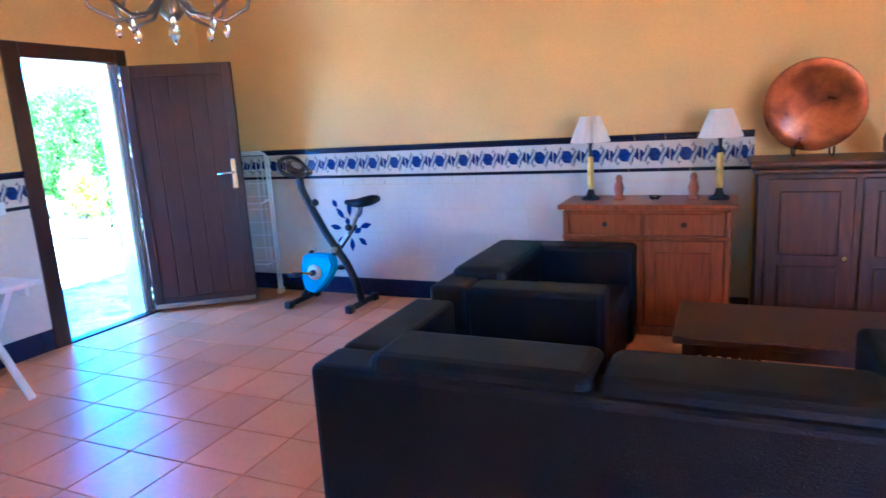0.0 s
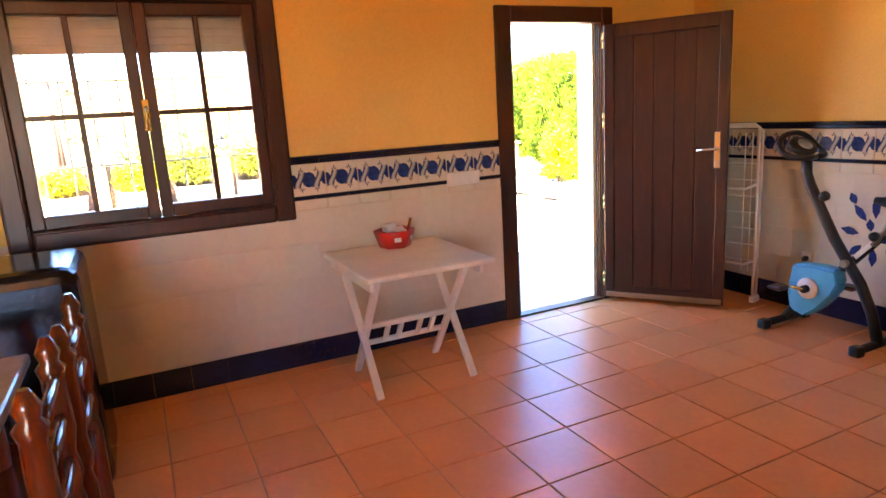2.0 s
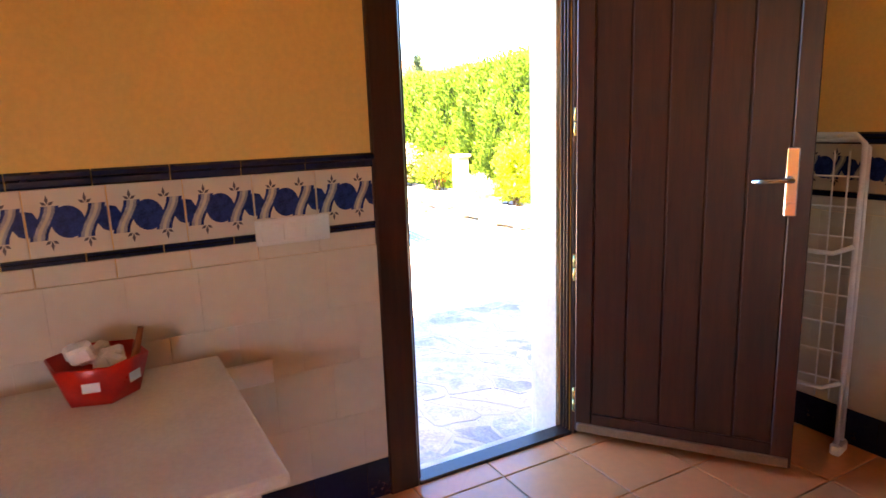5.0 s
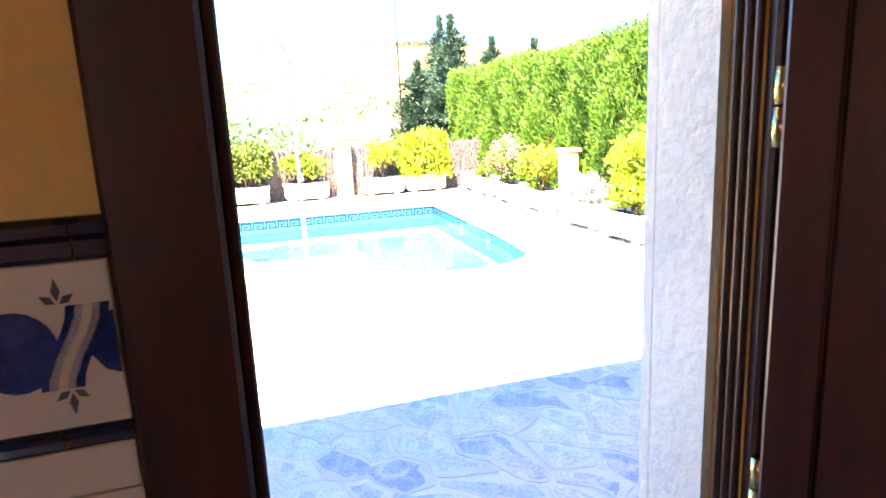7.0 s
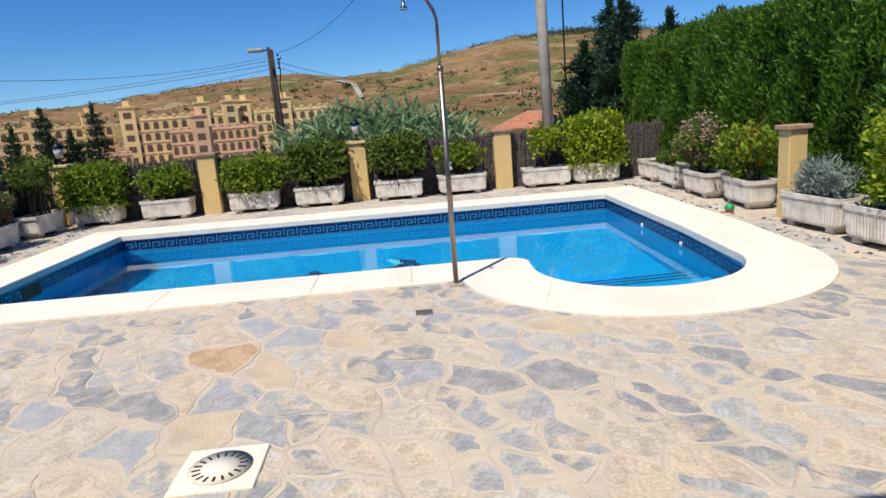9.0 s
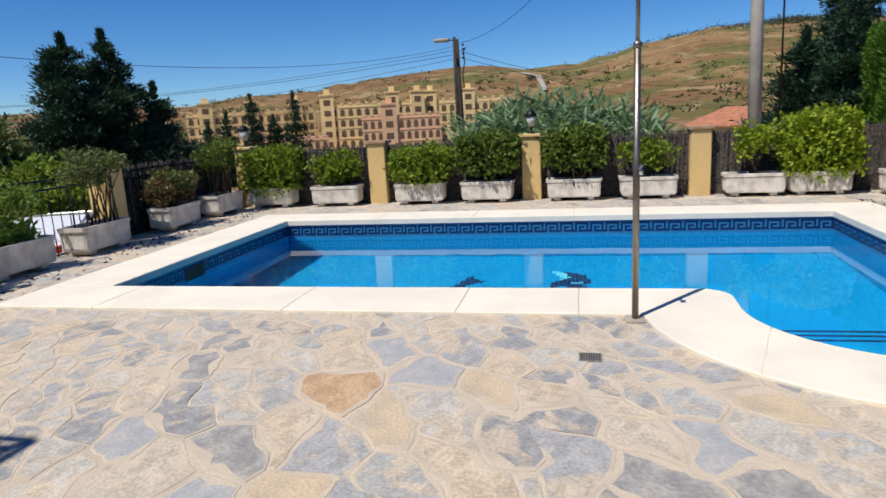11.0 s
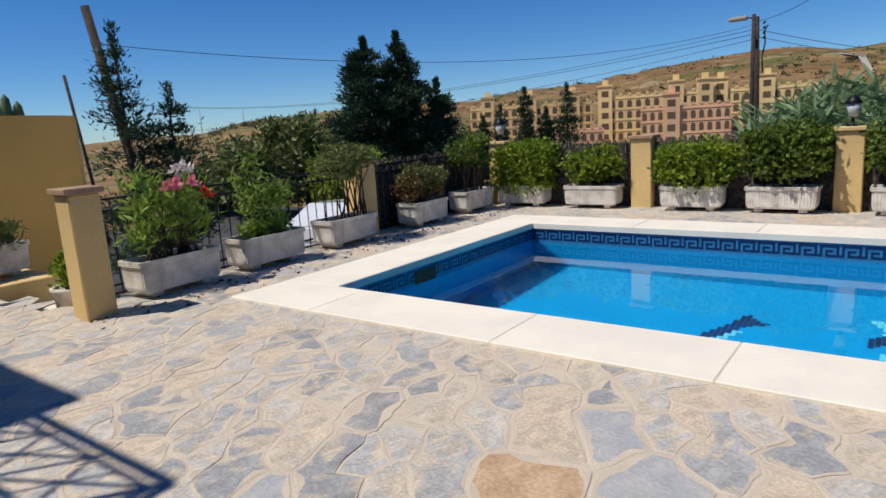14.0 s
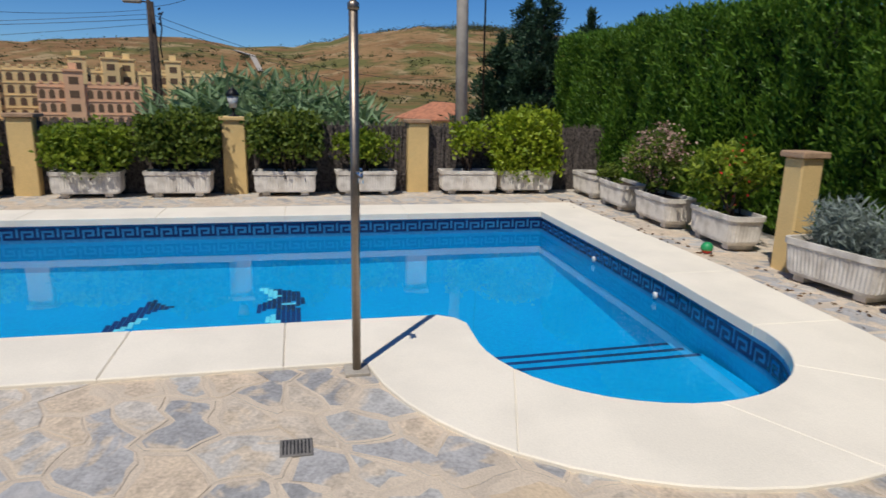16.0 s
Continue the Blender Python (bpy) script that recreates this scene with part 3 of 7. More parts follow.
def door_frame():
    d = tagged(new("door_1"), "dark varnished plank door standing open into the room", "door", kind="structure")
    fr = part("door_frame", box(WX - 0.065, WX + 0.02, 3.086, 3.205, -0.006, 2.115, 0.006), M_DARKWOOD, d)
    part("door_frame", box(WX - 0.065, WX + 0.02, 3.955, 4.05, -0.006, 2.115, 0.006), M_DARKWOOD, d)
    part("door_frame", box(WX - 0.064, WX + 0.019, 3.206, 3.954, 2.01, 2.114, 0.006), M_DARKWOOD, d)
    part("door_sill", box(WX - 0.065, WX + 0.02, 3.206, 3.954, -0.16, 0.012, 0.005), M_DARKWOOD, d)
    part("threshold", box(WX - 0.21, WX - 0.068, 3.172, 3.928, -0.16, -0.06, 0.006), M_PLANTER, d, "pale stone threshold")
    for y in (3.213, 3.947):
        for k in range(3):
            part("stop_bead", box(WX - 0.05 + 0.02 * k, WX - 0.041 + 0.02 * k, y - 0.008, y + 0.008, 0.012, 2.01, 0.003), M_DARKWOOD, d)
    m = pose(WX + 0.03, 3.965, 0, 0, 0, 35.5)
    W, H = 0.82, 1.99
    L = part("panel", box(0.0, W, -0.018, 0.018, 0.03, H), M_DARKWOOD, d)
    L.matrix_basis = m
    for k in range(5):
        x0 = 0.07 + k * 0.136
        for s in (1, -1):
            o = part("plank", box(x0 + 0.002, x0 + 0.134, s * 0.018, s * 0.026, 0.12, H - 0.09, 0.004) if s > 0 else box(x0 + 0.002, x0 + 0.134, -0.026, -0.018, 0.12, H - 0.09, 0.004), M_DARKWOOD, d)
            o.matrix_basis = m
    for x0, x1, z0, z1 in ((0, 0.07, 0.03, H), (W - 0.07, W, 0.03, H), (0.07, W - 0.07, 0.03, 0.12), (0.07, W - 0.07, H - 0.09, H)):
        o = part("rail", box(x0, x1, -0.03, 0.03, z0, z1, 0.004), M_DARKWOOD, d)
        o.matrix_basis = m
    o = part("weather_bar", box(0.01, W - 0.01, -0.042, -0.030, 0.035, 0.075, 0.004), M_STEEL, d, "dull metal weather bar")
    o.matrix_basis = m
    bm = bmesh.new()
    add_box(bm, W - 0.085, W - 0.045, -0.040, -0.030, 0.99, 1.23, 0.004)
    add_tube(bm, [(W - 0.065, -0.04, 1.12), (W - 0.065, -0.085, 1.12), (W - 0.10, -0.09, 1.12), (W - 0.19, -0.085, 1.115)], 0.009, 10)
    add_tube(bm, [(W - 0.065, -0.04, 1.03), (W - 0.065, -0.05, 1.03)], 0.010, 10)
    o = part("door_handle", bm, M_CHROME, d, "satin metal lever handle with long plate")
    o.matrix_basis = m
    for z in (0.17, 0.75, 1.34, 1.89):
        part("hinge", tube([(WX + 0.034, 3.952, z - 0.055), (WX + 0.034, 3.952, z)], 0.011, 10), M_BRASS, d, "brass hinge")
        part("hinge", tube([(WX + 0.034, 3.952, z + 0.004), (WX + 0.034, 3.952, z + 0.055)], 0.011, 10), M_BRASS, d, "brass hinge")


door_frame()


def window():
    w = tagged(new("window_1"), "dark wood two-leaf window with small panes and a half-raised shutter", "window", kind="structure")
    Y0, Y1, Z0, Z1 = 0.265, 1.685, 0.905, 2.20
    for y0, y1, z0, z1 in ((Y0, Y0 + 0.11, Z0, Z1), (Y1 - 0.11, Y1, Z0, Z1), (Y0 + 0.11, Y1 - 0.11, Z0, Z0 + 0.10), (Y0 + 0.11, Y1 - 0.11, Z1 - 0.10, Z1)):
        part("window_frame", box(WX - 0.07, WX + 0.03, y0, y1, z0, z1, 0.008), M_DARKWOOD, w)
        part("moulding", box(WX + 0.03, WX + 0.042, y0 + 0.012, y1 - 0.012, z0 + 0.012, z1 - 0.012, 0.005), M_DARKWOOD, w)
    a, b, c, d = Y0 + 0.112, Y1 - 0.112, Z0 + 0.102, Z1 - 0.102
    mid = (a + b) / 2
    for s0, s1 in ((a, mid - 0.002), (mid + 0.002, b)):
        for y0, y1, z0, z1 in ((s0, s0 + 0.06, c, d), (s1 - 0.06, s1, c, d), (s0 + 0.06, s1 - 0.06, c, c + 0.065), (s0 + 0.06, s1 - 0.06, d - 0.065, d)):
            part("sash", box(WX - 0.05, WX + 0.012, y0, y1, z0, z1, 0.005), M_DARKWOOD, w)
        m = (s0 + s1) / 2
        part("glazing_bar", box(WX - 0.036, WX + 0.004, m - 0.013, m + 0.013, c + 0.065, d - 0.065, 0.004), M_DARKWOOD, w)
        zz = (c + d) / 2
        part("glazing_bar", box(WX - 0.035, WX + 0.003, s0 + 0.06, s1 - 0.06, zz - 0.013, zz + 0.013, 0.004), M_DARKWOOD, w)
        for y0, y1 in ((s0 + 0.055, m - 0.013), (m + 0.013, s1 - 0.055)):
            for z0, z1 in ((c + 0.06, zz - 0.013), (zz + 0.013, d - 0.06)):
                o = part("pane", box(WX - 0.022, WX - 0.018, y0, y1, z0, z1), M_GLASS, w)
                o.visible_shadow = False
    bm = bmesh.new()
    add_box(bm, WX + 0.012, WX + 0.022, mid - 0.018, mid + 0.018, 1.46, 1.62, 0.004)
    add_tube(bm, [(WX + 0.02, mid, 1.58), (WX + 0.05, mid, 1.58), (WX + 0.055, mid, 1.56), (WX + 0.05, mid, 1.46)], 0.009, 8)
    part("window_handle", bm, M_BRASS, w, "brass window handle")
    for y, z in ((Y1 - 0.095, 1.08), (Y1 - 0.095, 2.02), (Y0 + 0.095, 1.08), (Y0 + 0.095, 2.02)):
        part("hinge", tube([(WX + 0.034, y, z - 0.045), (WX + 0.034, y, z + 0.045)], 0.009, 8), M_DARKWOOD, w)
    for k in range(6):
        part("shutter_slat", box(WX - 0.13, WX - 0.118, WI0 + 0.01, WI1 - 0.01, WZ1 - 0.0475 - 0.042 * k, WZ1 - 0.006 - 0.042 * k, 0.003), M_CREAMSLAT, w)
    for k in range(9):
        y = WI0 + 0.08 + k * 0.14
        part("guard_bar", tube([(O - 0.06, y, WZ0 + 0.0), (O - 0.06, y, WZ1)], 0.005, 6), M_WHITEPL, w)
    for z in (WZ0 + 0.3, WZ0 + 0.75):
        part("guard_bar", tube([(O - 0.06, WI0 - 0.02, z), (O - 0.06, WI1 + 0.02, z)], 0.005, 6), M_WHITEPL, w)


M_CREAMSLAT = mat("grey_shutter_slat", (0.45, 0.43, 0.40), 0.5, spread=0.05, bump=0.05)
window()

# folding table with crossed legs
ft = thing("folding_table", "small white painted wooden folding table with crossed legs", "table", (-3.60, 2.15, 0))
part("tabletop", box(-0.36, 0.41, -0.35, 0.37, 0.672, 0.70, 0.006), M_WHITEWOOD, ft)
for s in (-1, 1):
    y = s * 0.31
    part("apron", box(-0.33, 0.36, y - 0.012, y + 0.012, 0.615, 0.672, 0.004), M_WHITEWOOD, ft)
for y, x0, x1 in ((-0.285, 0.29, -0.21), (-0.258, -0.18, 0.30), (0.272, 0.29, -0.21), (0.245, -0.18, 0.30)):
    d = Vector((x1 - x0, 0, 0.66)).normalized()
    m = Matrix.Translation((x0, y, 0.0)) @ d.to_track_quat('Z', 'Y').to_matrix().to_4x4()
    Lg = math.hypot(x1 - x0, 0.655)
    o = part("leg", box(-0.02, 0.02, -0.012, 0.012, 0.012, Lg, 0.003), M_WHITEWOOD, ft)
    o.matrix_basis = m
for x, z in ((-0.025, 0.205), (0.055, 0.325)):
    part("stretcher", box(x - 0.011, x + 0.011, -0.245, 0.232, z, z + 0.028, 0.003), M_WHITEWOOD, ft)
for y in (-0.13, -0.05, 0.07, 0.15):
    o = part("stretcher_block", box(-0.010, 0.010, y - 0.013, y + 0.013, 0.0, 0.125, 0.002), M_WHITEWOOD, ft)
    o.matrix_basis = pose(-0.016, 0, 0.222, 0, 34, 0)

# red basket with wrapped sweets
bk = thing("gift_basket", "red cardboard basket wrapped in clear film on the table", "basket", (-3.84, 2.21, 0.70), 12)
bm = bmesh.new()
prof = [(0.080, 0.0), (0.092, 0.0), (0.125, 0.10), (0.120, 0.105), (0.085, 0.008)]
add_lathe(bm, prof, 6)
part("bowl", bm, M_RED, bk)
bm = bmesh.new()
for k in range(7):
    a = k * 0.9
    add_box(bm, -0.03, 0.03, -0.018, 0.018, 0, 0.045, 0.008, pose(0.04 * math.cos(a), 0.04 * math.sin(a), 0.055 + 0.008 * k, 20 * math.sin(a), 25 * math.cos(a), 40 * k))
part("packets", bm, M_WHITEPL, bk, "pale wrapped packets")
part("bottle_neck", tube([(0.02, 0.075, 0.05), (0.03, 0.105, 0.16)], [0.012, 0.008], 8), M_BROWN, bk)
for k in range(3):
    part("label_mark", box(-0.02, 0.02, -0.001, 0.001, -0.012, 0.012, 0, pose(0.105 * math.cos(k * 1.05 - 0.4), 0.105 * math.sin(k * 1.05 - 0.4), 0.055, 0, 0, math.degrees(k * 1.05 - 0.4) + 90)), M_WHITEPL, bk, "pale printed mark")

# switch plate and sockets
sw = thing("switch_plate", "white plastic triple light switch on the tiled wall", "light switch", (WX + 0.008, 2.80, 1.035))
part("plate", box(0, 0.012, -0.12, 0.12, -0.042, 0.042, 0.004), M_WHITEPL, sw)
for k in range(3):
    part("rocker", box(0.012, 0.017, -0.105 + 0.07 * k, -0.045 + 0.07 * k, -0.028, 0.028, 0.003), M_WHITEPL, sw)
so = thing("wall_socket", "white plastic wall socket beside the table", "socket", (WX + 0.008, 2.62, 0.58))
part("plate", box(0, 0.012, -0.075, 0.075, -0.04, 0.04, 0.004), M_WHITEPL, so)
so = thing("wall_socket", "white plastic wall socket with a black plug in it", "socket", (-3.035, NY - 0.008, 0.365))
part("plate", box(-0.04, 0.04, -0.012, 0, -0.04, 0.04, 0.004), M_WHITEPL, so)
part("plug", lathe([(0.018, 0), (0.018, 0.02), (0.012, 0.035)], 12, pose(0, -0.012, 0, 90, 0, 0)), M_BLACKPL, so, "black plug")
part("cord", tube([(0, -0.04, 0), (-0.02, -0.06, -0.06), (-0.05, -0.06, -0.16), (-0.05, -0.05, -0.30)], 0.004, 6), M_BLACKPL, so)

# folded clothes airer behind the door
ca = thing("clothes_airer", "white wire clothes airer folded against the wall", "clothes airer", (-3.50, 4.68, 0), 12)
for y, h in ((0.0, 1.26), (0.05, 1.24)):
    bm = bmesh.new()
    add_tube(bm, [(-0.26, y, 0.0), (-0.26, y, h - 0.03), (-0.23, y, h), (0.13, y, h), (0.16, y, h - 0.03), (0.16, y, 0.0)], 0.010, 8)
    part("frame", bm, M_WHITEPL, ca)
for k in range(8):
    z = 0.30 + 0.115 * k
    part("wire", tube([(-0.26, 0.025, z), (0.16, 0.025, z)], 0.0035, 6), M_WHITEPL, ca)
for x in (0.06, 0.11):
    part("wire", tube([(x, 0.015, 0.22), (x, 0.015, 1.2)], 0.0035, 6), M_WHITEPL, ca)
for z in (0.28, 0.82):
    part("arm", tube([(-0.24, -0.03, z), (0.1, -0.04, z), (0.16, -0.02, z + 0.03)], 0.009, 8), M_WHITEPL, ca)
for x in (-0.26, 0.16):
    part("foot", box(x - 0.02, x + 0.02, -0.02, 0.07, 0.0, 0.05, 0.008), M_WHITEPL, ca)

# exercise bike
eb = thing("exercise_bike", "black folding exercise bike with a cyan flywheel case", "exercise bike", (-2.66, 4.52, 0))


def bar(name, pts, r, m=M_BLACKPL, label="", n=10):
    return part(name, tube(pts, r, n), m, eb, label)


bar("front_foot", [(-0.29, -0.19, 0.032), (-0.29, 0.19, 0.032)], 0.024)
bar("rear_foot", [(0.29, -0.19, 0.032), (0.29, 0.19, 0.032)], 0.024)
for x in (-0.29, 0.29):
    for y in (-0.19, 0.19):
        part("end_cap", box(x - 0.032, x + 0.032, y - 0.035, y + 0.035, 0, 0.062, 0.014, seg=2), M_BLACKPL, eb)
bar("main_post", [(0.29, 0, 0.04), (0.245, 0, 0.20), (0.17, 0, 0.36), (0.09, 0, 0.47), (0.0, 0, 0.60), (-0.10, 0, 0.78), (-0.165, 0, 0.90), (-0.195, 0, 0.97), (-0.20, 0, 1.05)], 0.031, n=12)
bar("rear_frame", [(-0.29, 0.0, 0.045), (-0.20, 0.0, 0.17), (0.09, 0.045, 0.47), (0.26, 0.03, 0.66)], 0.024)
bar("seat_post", [(0.21, 0.02, 0.59), (0.34, 0.0, 0.80)], 0.017, M_STEEL)
part("pivot", lathe([(0.020, -0.05), (0.024, -0.045), (0.024, 0.045), (0.020, 0.05)], 14, pose(0.09, 0.0, 0.47, 90, 0, 0)), M_STEEL, eb, "steel pivot bolt")
part("frame_mark", box(-0.07, 0.07, -0.004, 0.004, -0.014, 0.014, 0.001, pose(0.165, 0.013, 0.557, 0, -48, 0)), M_WHITEPL, eb, "white printed strip")
part("seat_knob", lathe([(0.010, 0), (0.026, 0.015), (0.026, 0.04), (0.016, 0.048)], 12, pose(0.25, -0.02, 0.655, 90, 0, 0)), M_BLACKPL, eb)
bm = bmesh.new()
rows = []
for q, (x, w, z, h) in enumerate(((0.215, 0.022, 0.845, 0.022), (0.26, 0.034, 0.838, 0.032), (0.32, 0.062, 0.835, 0.042), (0.38, 0.105, 0.842, 0.050), (0.435, 0.118, 0.852, 0.052), (0.475, 0.095, 0.862, 0.040))):
    rows.append([bm.verts.new((x, w * math.cos(2 * math.pi * k / 14), z + h * math.sin(2 * math.pi * k / 14) * (1.0 if math.sin(2 * math.pi * k / 14) > 0 else 0.6))) for k in range(14)])
for a, b in zip(rows, rows[1:]):
    for k in range(14):
        bm.faces.new((a[k], a[(k + 1) % 14], b[(k + 1) % 14], b[k]))
bm.faces.new(rows[0])
bm.faces.new(rows[-1][::-1])
bmesh.ops.recalc_face_normals(bm, faces=bm.faces[:])
part("saddle", bm, M_LEATHER, eb, "padded black saddle", smooth=True)
bm = bmesh.new()
add_poly(bm, [(-0.145, -0.042), (-0.12, -0.160), (-0.02, -0.190), (0.065, -0.126), (0.15, -0.02), (0.185, 0.06), (0.16, 0.142), (0.03, 0.150), (-0.115, 0.135)], -0.05, 0.05)
bmesh.ops.recalc_face_normals(bm, faces=bm.faces[:])
bmesh.ops.bevel(bm, geom=bm.edges[:], offset=0.016, segments=2, affect='EDGES')
o = part("flywheel_case", bm, M_CYAN, eb, "cyan plastic flywheel case")
o.matrix_basis = pose(-0.11, 0.0, 0.28, 90, 0, 0)
part("crank_disc", lathe([(0.066, 0), (0.066, 0.010), (0.03, 0.016)], 24, pose(-0.11, -0.050, 0.28, 90, 0, 0)), M_WHITEPL, eb, "white crank disc")
part("hub", lathe([(0.024, 0), (0.024, 0.032)], 14, pose(-0.11, -0.062, 0.28, 90, 0, 0)), M_BLACKPL, eb)
bar("crank", [(-0.11, -0.088, 0.28), (-0.23, -0.093, 0.278)], 0.011, M_BRASS)
part("pedal", box(-0.285, -0.195, -0.19, -0.10, 0.262, 0.288, 0.008), M_BLACKPL, eb)
bar("crank", [(-0.11, 0.05, 0.28), (0.02, 0.09, 0.282)], 0.011, M_STEEL)
part("pedal", box(-0.02, 0.07, 0.10, 0.19, 0.268, 0.294, 0.008), M_BLACKPL, eb)
part("knob", lathe([(0.012, 0), (0.030, 0.02), (0.030, 0.045), (0.02, 0.055)], 14, pose(-0.105, 0.0, 0.83, 0, 62, 0)), M_BLACKPL, eb)
head = pose(-0.235, 0.0, 1.13, 0, 42, 0)
bm = bmesh.new()
loop = [(0.105 * math.cos(2 * math.pi * k / 28), (0.185 + 0.02 * math.cos(4 * math.pi * k / 28)) * math.sin(2 * math.pi * k / 28), 0.02 * math.cos(4 * math.pi * k / 28)) for k in range(29)]
add_tube(bm, loop, 0.017, 10)
o = part("handlebar", bm, M_BLACKPL, eb, "looped handlebar with foam grips")
o.matrix_basis = head
bm = bmesh.new()
add_lathe(bm, [(0.0, -0.028), (0.05, -0.026), (0.072, -0.008), (0.074, 0.012), (0.064, 0.024), (0.0, 0.026)], 24, Matrix.Diagonal((1.0, 1.45, 1, 1)))
o = part("console", bm, M_BLACKPL, eb, smooth=True)
o.matrix_basis = head
o = part("screen", lathe([(0.0, 0.026), (0.044, 0.025), (0.044, 0.028), (0.0, 0.029)], 20, Matrix.Diagonal((0.95, 1.2, 1, 1))), M_GREYPL, eb, "grey display")
o.matrix_basis = head
bar("stem", [(-0.20, 0, 1.04), (-0.215, 0, 1.10)], 0.026)


# black leather sofas
def sofa(width, at, rz, label, seats):
    s = thing("leather_sofa" if seats > 1 else "leather_armchair", label, "sofa" if seats > 1 else "armchair", at, rz, group="black leather suite")
    D, H, T = 0.86, 0.655, 0.20
    bm = box(0, width, 0, T, 0.04, H - 0.02, 0.03, seg=3)
    part("back", bm, M_LEATHER, s, smooth=False)
    for x in (0, width - T):
        part("arm", box(x, x + T, T + 0.002, D, 0.04, H - 0.02, 0.03, seg=3), M_LEATHER, s)
    w = (width - 2 * T) / seats
    for k in range(seats):
        x = T + k * w
        part("seat_cushion", box(x + 0.004, x + w - 0.004, T + 0.02, D - 0.02, 0.24, 0.42, 0.035, seg=3), M_LEATHER, s)
        part("back_cushion", box(x + 0.006, x + w - 0.006, 0.03, T + 0.14, 0.425, H + 0.025, 0.05, seg=3), M_LEATHER, s)
    part("base", box(T, width - T, T, D - 0.03, 0.04, 0.235, 0.01), M_LEATHER, s)
    for x in (0.06, width - 0.06):
        for y in (0.06, D - 0.06):
            part("foot", box(x - 0.025, x + 0.025, y - 0.025, y + 0.025, 0, 0.04), M_BLACKPL, s)
    return s


sofa(1.95, (-1.03, 1.98, 0), 0, "black leather sofa with square arms and plump back cushions", 2)
sofa(1.22, (-1.06, 4.26, 0), -90, "black leather armchair with square arms beside the sideboard", 1)

# coffee table
ct = thing("coffee_table", "dark wooden coffee table with slatted sides", "coffee table", (0.08, 3.18, 0))
part("tabletop", box(0, 1.45, 0, 0.58, 0.385, 0.42, 0.006), M_CUPB, ct)
for x in (0.04, 1.35):
    for y in (0.03, 0.49):
        part("leg", box(x, x + 0.06, y, y + 0.06, 0, 0.385, 0.004), M_CUPB, ct)
part("shelf", box(0.05, 1.40, 0.05, 0.53, 0.10, 0.125, 0.004), M_CUPB, ct)
for y in (0.035, 0.525):
    part("apron", box(0.10, 1.35, y, y + 0.02, 0.33, 0.385), M_CUPB, ct)
    for k in range(6):
        part("slat", box(0.12 + 0.045 * k, 0.14 + 0.045 * k, y + 0.002, y + 0.018, 0.125, 0.33), M_CUPB, ct)

# sideboard
sb = thing("sideboard", "red-brown wooden sideboard with two drawers and panelled doors", "sideboard", (-0.70, 4.36, 0))
Wd = 1.04
part("body", box(0.02, Wd - 0.02, 0.02, 0.47, 0.06, 0.815), M_BROWN, sb)
part("top", box(-0.02, Wd + 0.02, -0.01, 0.475, 0.817, 0.85, 0.010, seg=2), M_BROWN, sb)
part("plinth", box(0.0, Wd, 0.0, 0.47, 0.0, 0.058, 0.006), M_BROWN, sb)
for k in (0, 1):
    x = 0.05 + k * 0.475
    dr = part("drawer", box(x, x + 0.465, 0.0, 0.02, 0.655, 0.795, 0.008), M_BROWN, sb)
    part("knob", lathe([(0.006, 0), (0.018, 0.012), (0.012, 0.024)], 12, pose(x + 0.235, 0.0, 0.725, 90, 0, 0)), M_DARKWOOD, dr)
    dd = part("door", box(x, x + 0.465, 0.0, 0.02, 0.075, 0.625, 0.006), M_BROWN, sb)
    part("door_panel", box(x + 0.07, x + 0.395, -0.008, 0.0, 0.145, 0.555, 0.007), M_BROWN, dd)
for x in (0.015, Wd - 0.045):
    part("pilaster", box(x, x + 0.03, -0.006, 0.02, 0.06, 0.81, 0.006), M_BROWN, sb)
part("moulding", box(0.01, Wd - 0.01, -0.01, 0.02, 0.632, 0.65, 0.006), M_BROWN, sb)


def lamp(x, y):
    t = thing("table_lamp", "table lamp with yellow stem and pale pleated shade", "lamp", (x, y, 0.85), group="pair of table lamps")
    part("base", lathe([(0.062, 0), (0.06, 0.015), (0.03, 0.03), (0.018, 0.07)], 20), M_BLACKPL, t)
    part("stem", lathe([(0.018, 0.07), (0.021, 0.10), (0.021, 0.27), (0.016, 0.29)], 16), M_YELLOWPL, t, "yellow glazed stem")
    part("neck", lathe([(0.012, 0.29), (0.012, 0.37), (0.02, 0.375), (0.02, 0.40)], 12), M_BLACKPL, t)
    bm = bmesh.new()
    n = 40
    rings = []
    for r, z in ((0.13, 0.385), (0.105, 0.45), (0.085, 0.50), (0.062, 0.555)):
        rings.append([bm.verts.new(((r + (0.003 if q % 2 else -0.001)) * math.cos(2 * math.pi * q / n), (r + (0.003 if q % 2 else -0.001)) * math.sin(2 * math.pi * q / n), z)) for q in range(n)])
    for a, b in zip(rings, rings[1:]):
        for q in range(n):
            bm.faces.new((a[q], a[(q + 1) % n], b[(q + 1) % n], b[q]))
    o = part("shade", bm, M_SHADE, t, "pale cream fabric shade")
    sol = o.modifiers.new("thickness", 'SOLIDIFY')
    sol.thickness = 0.002


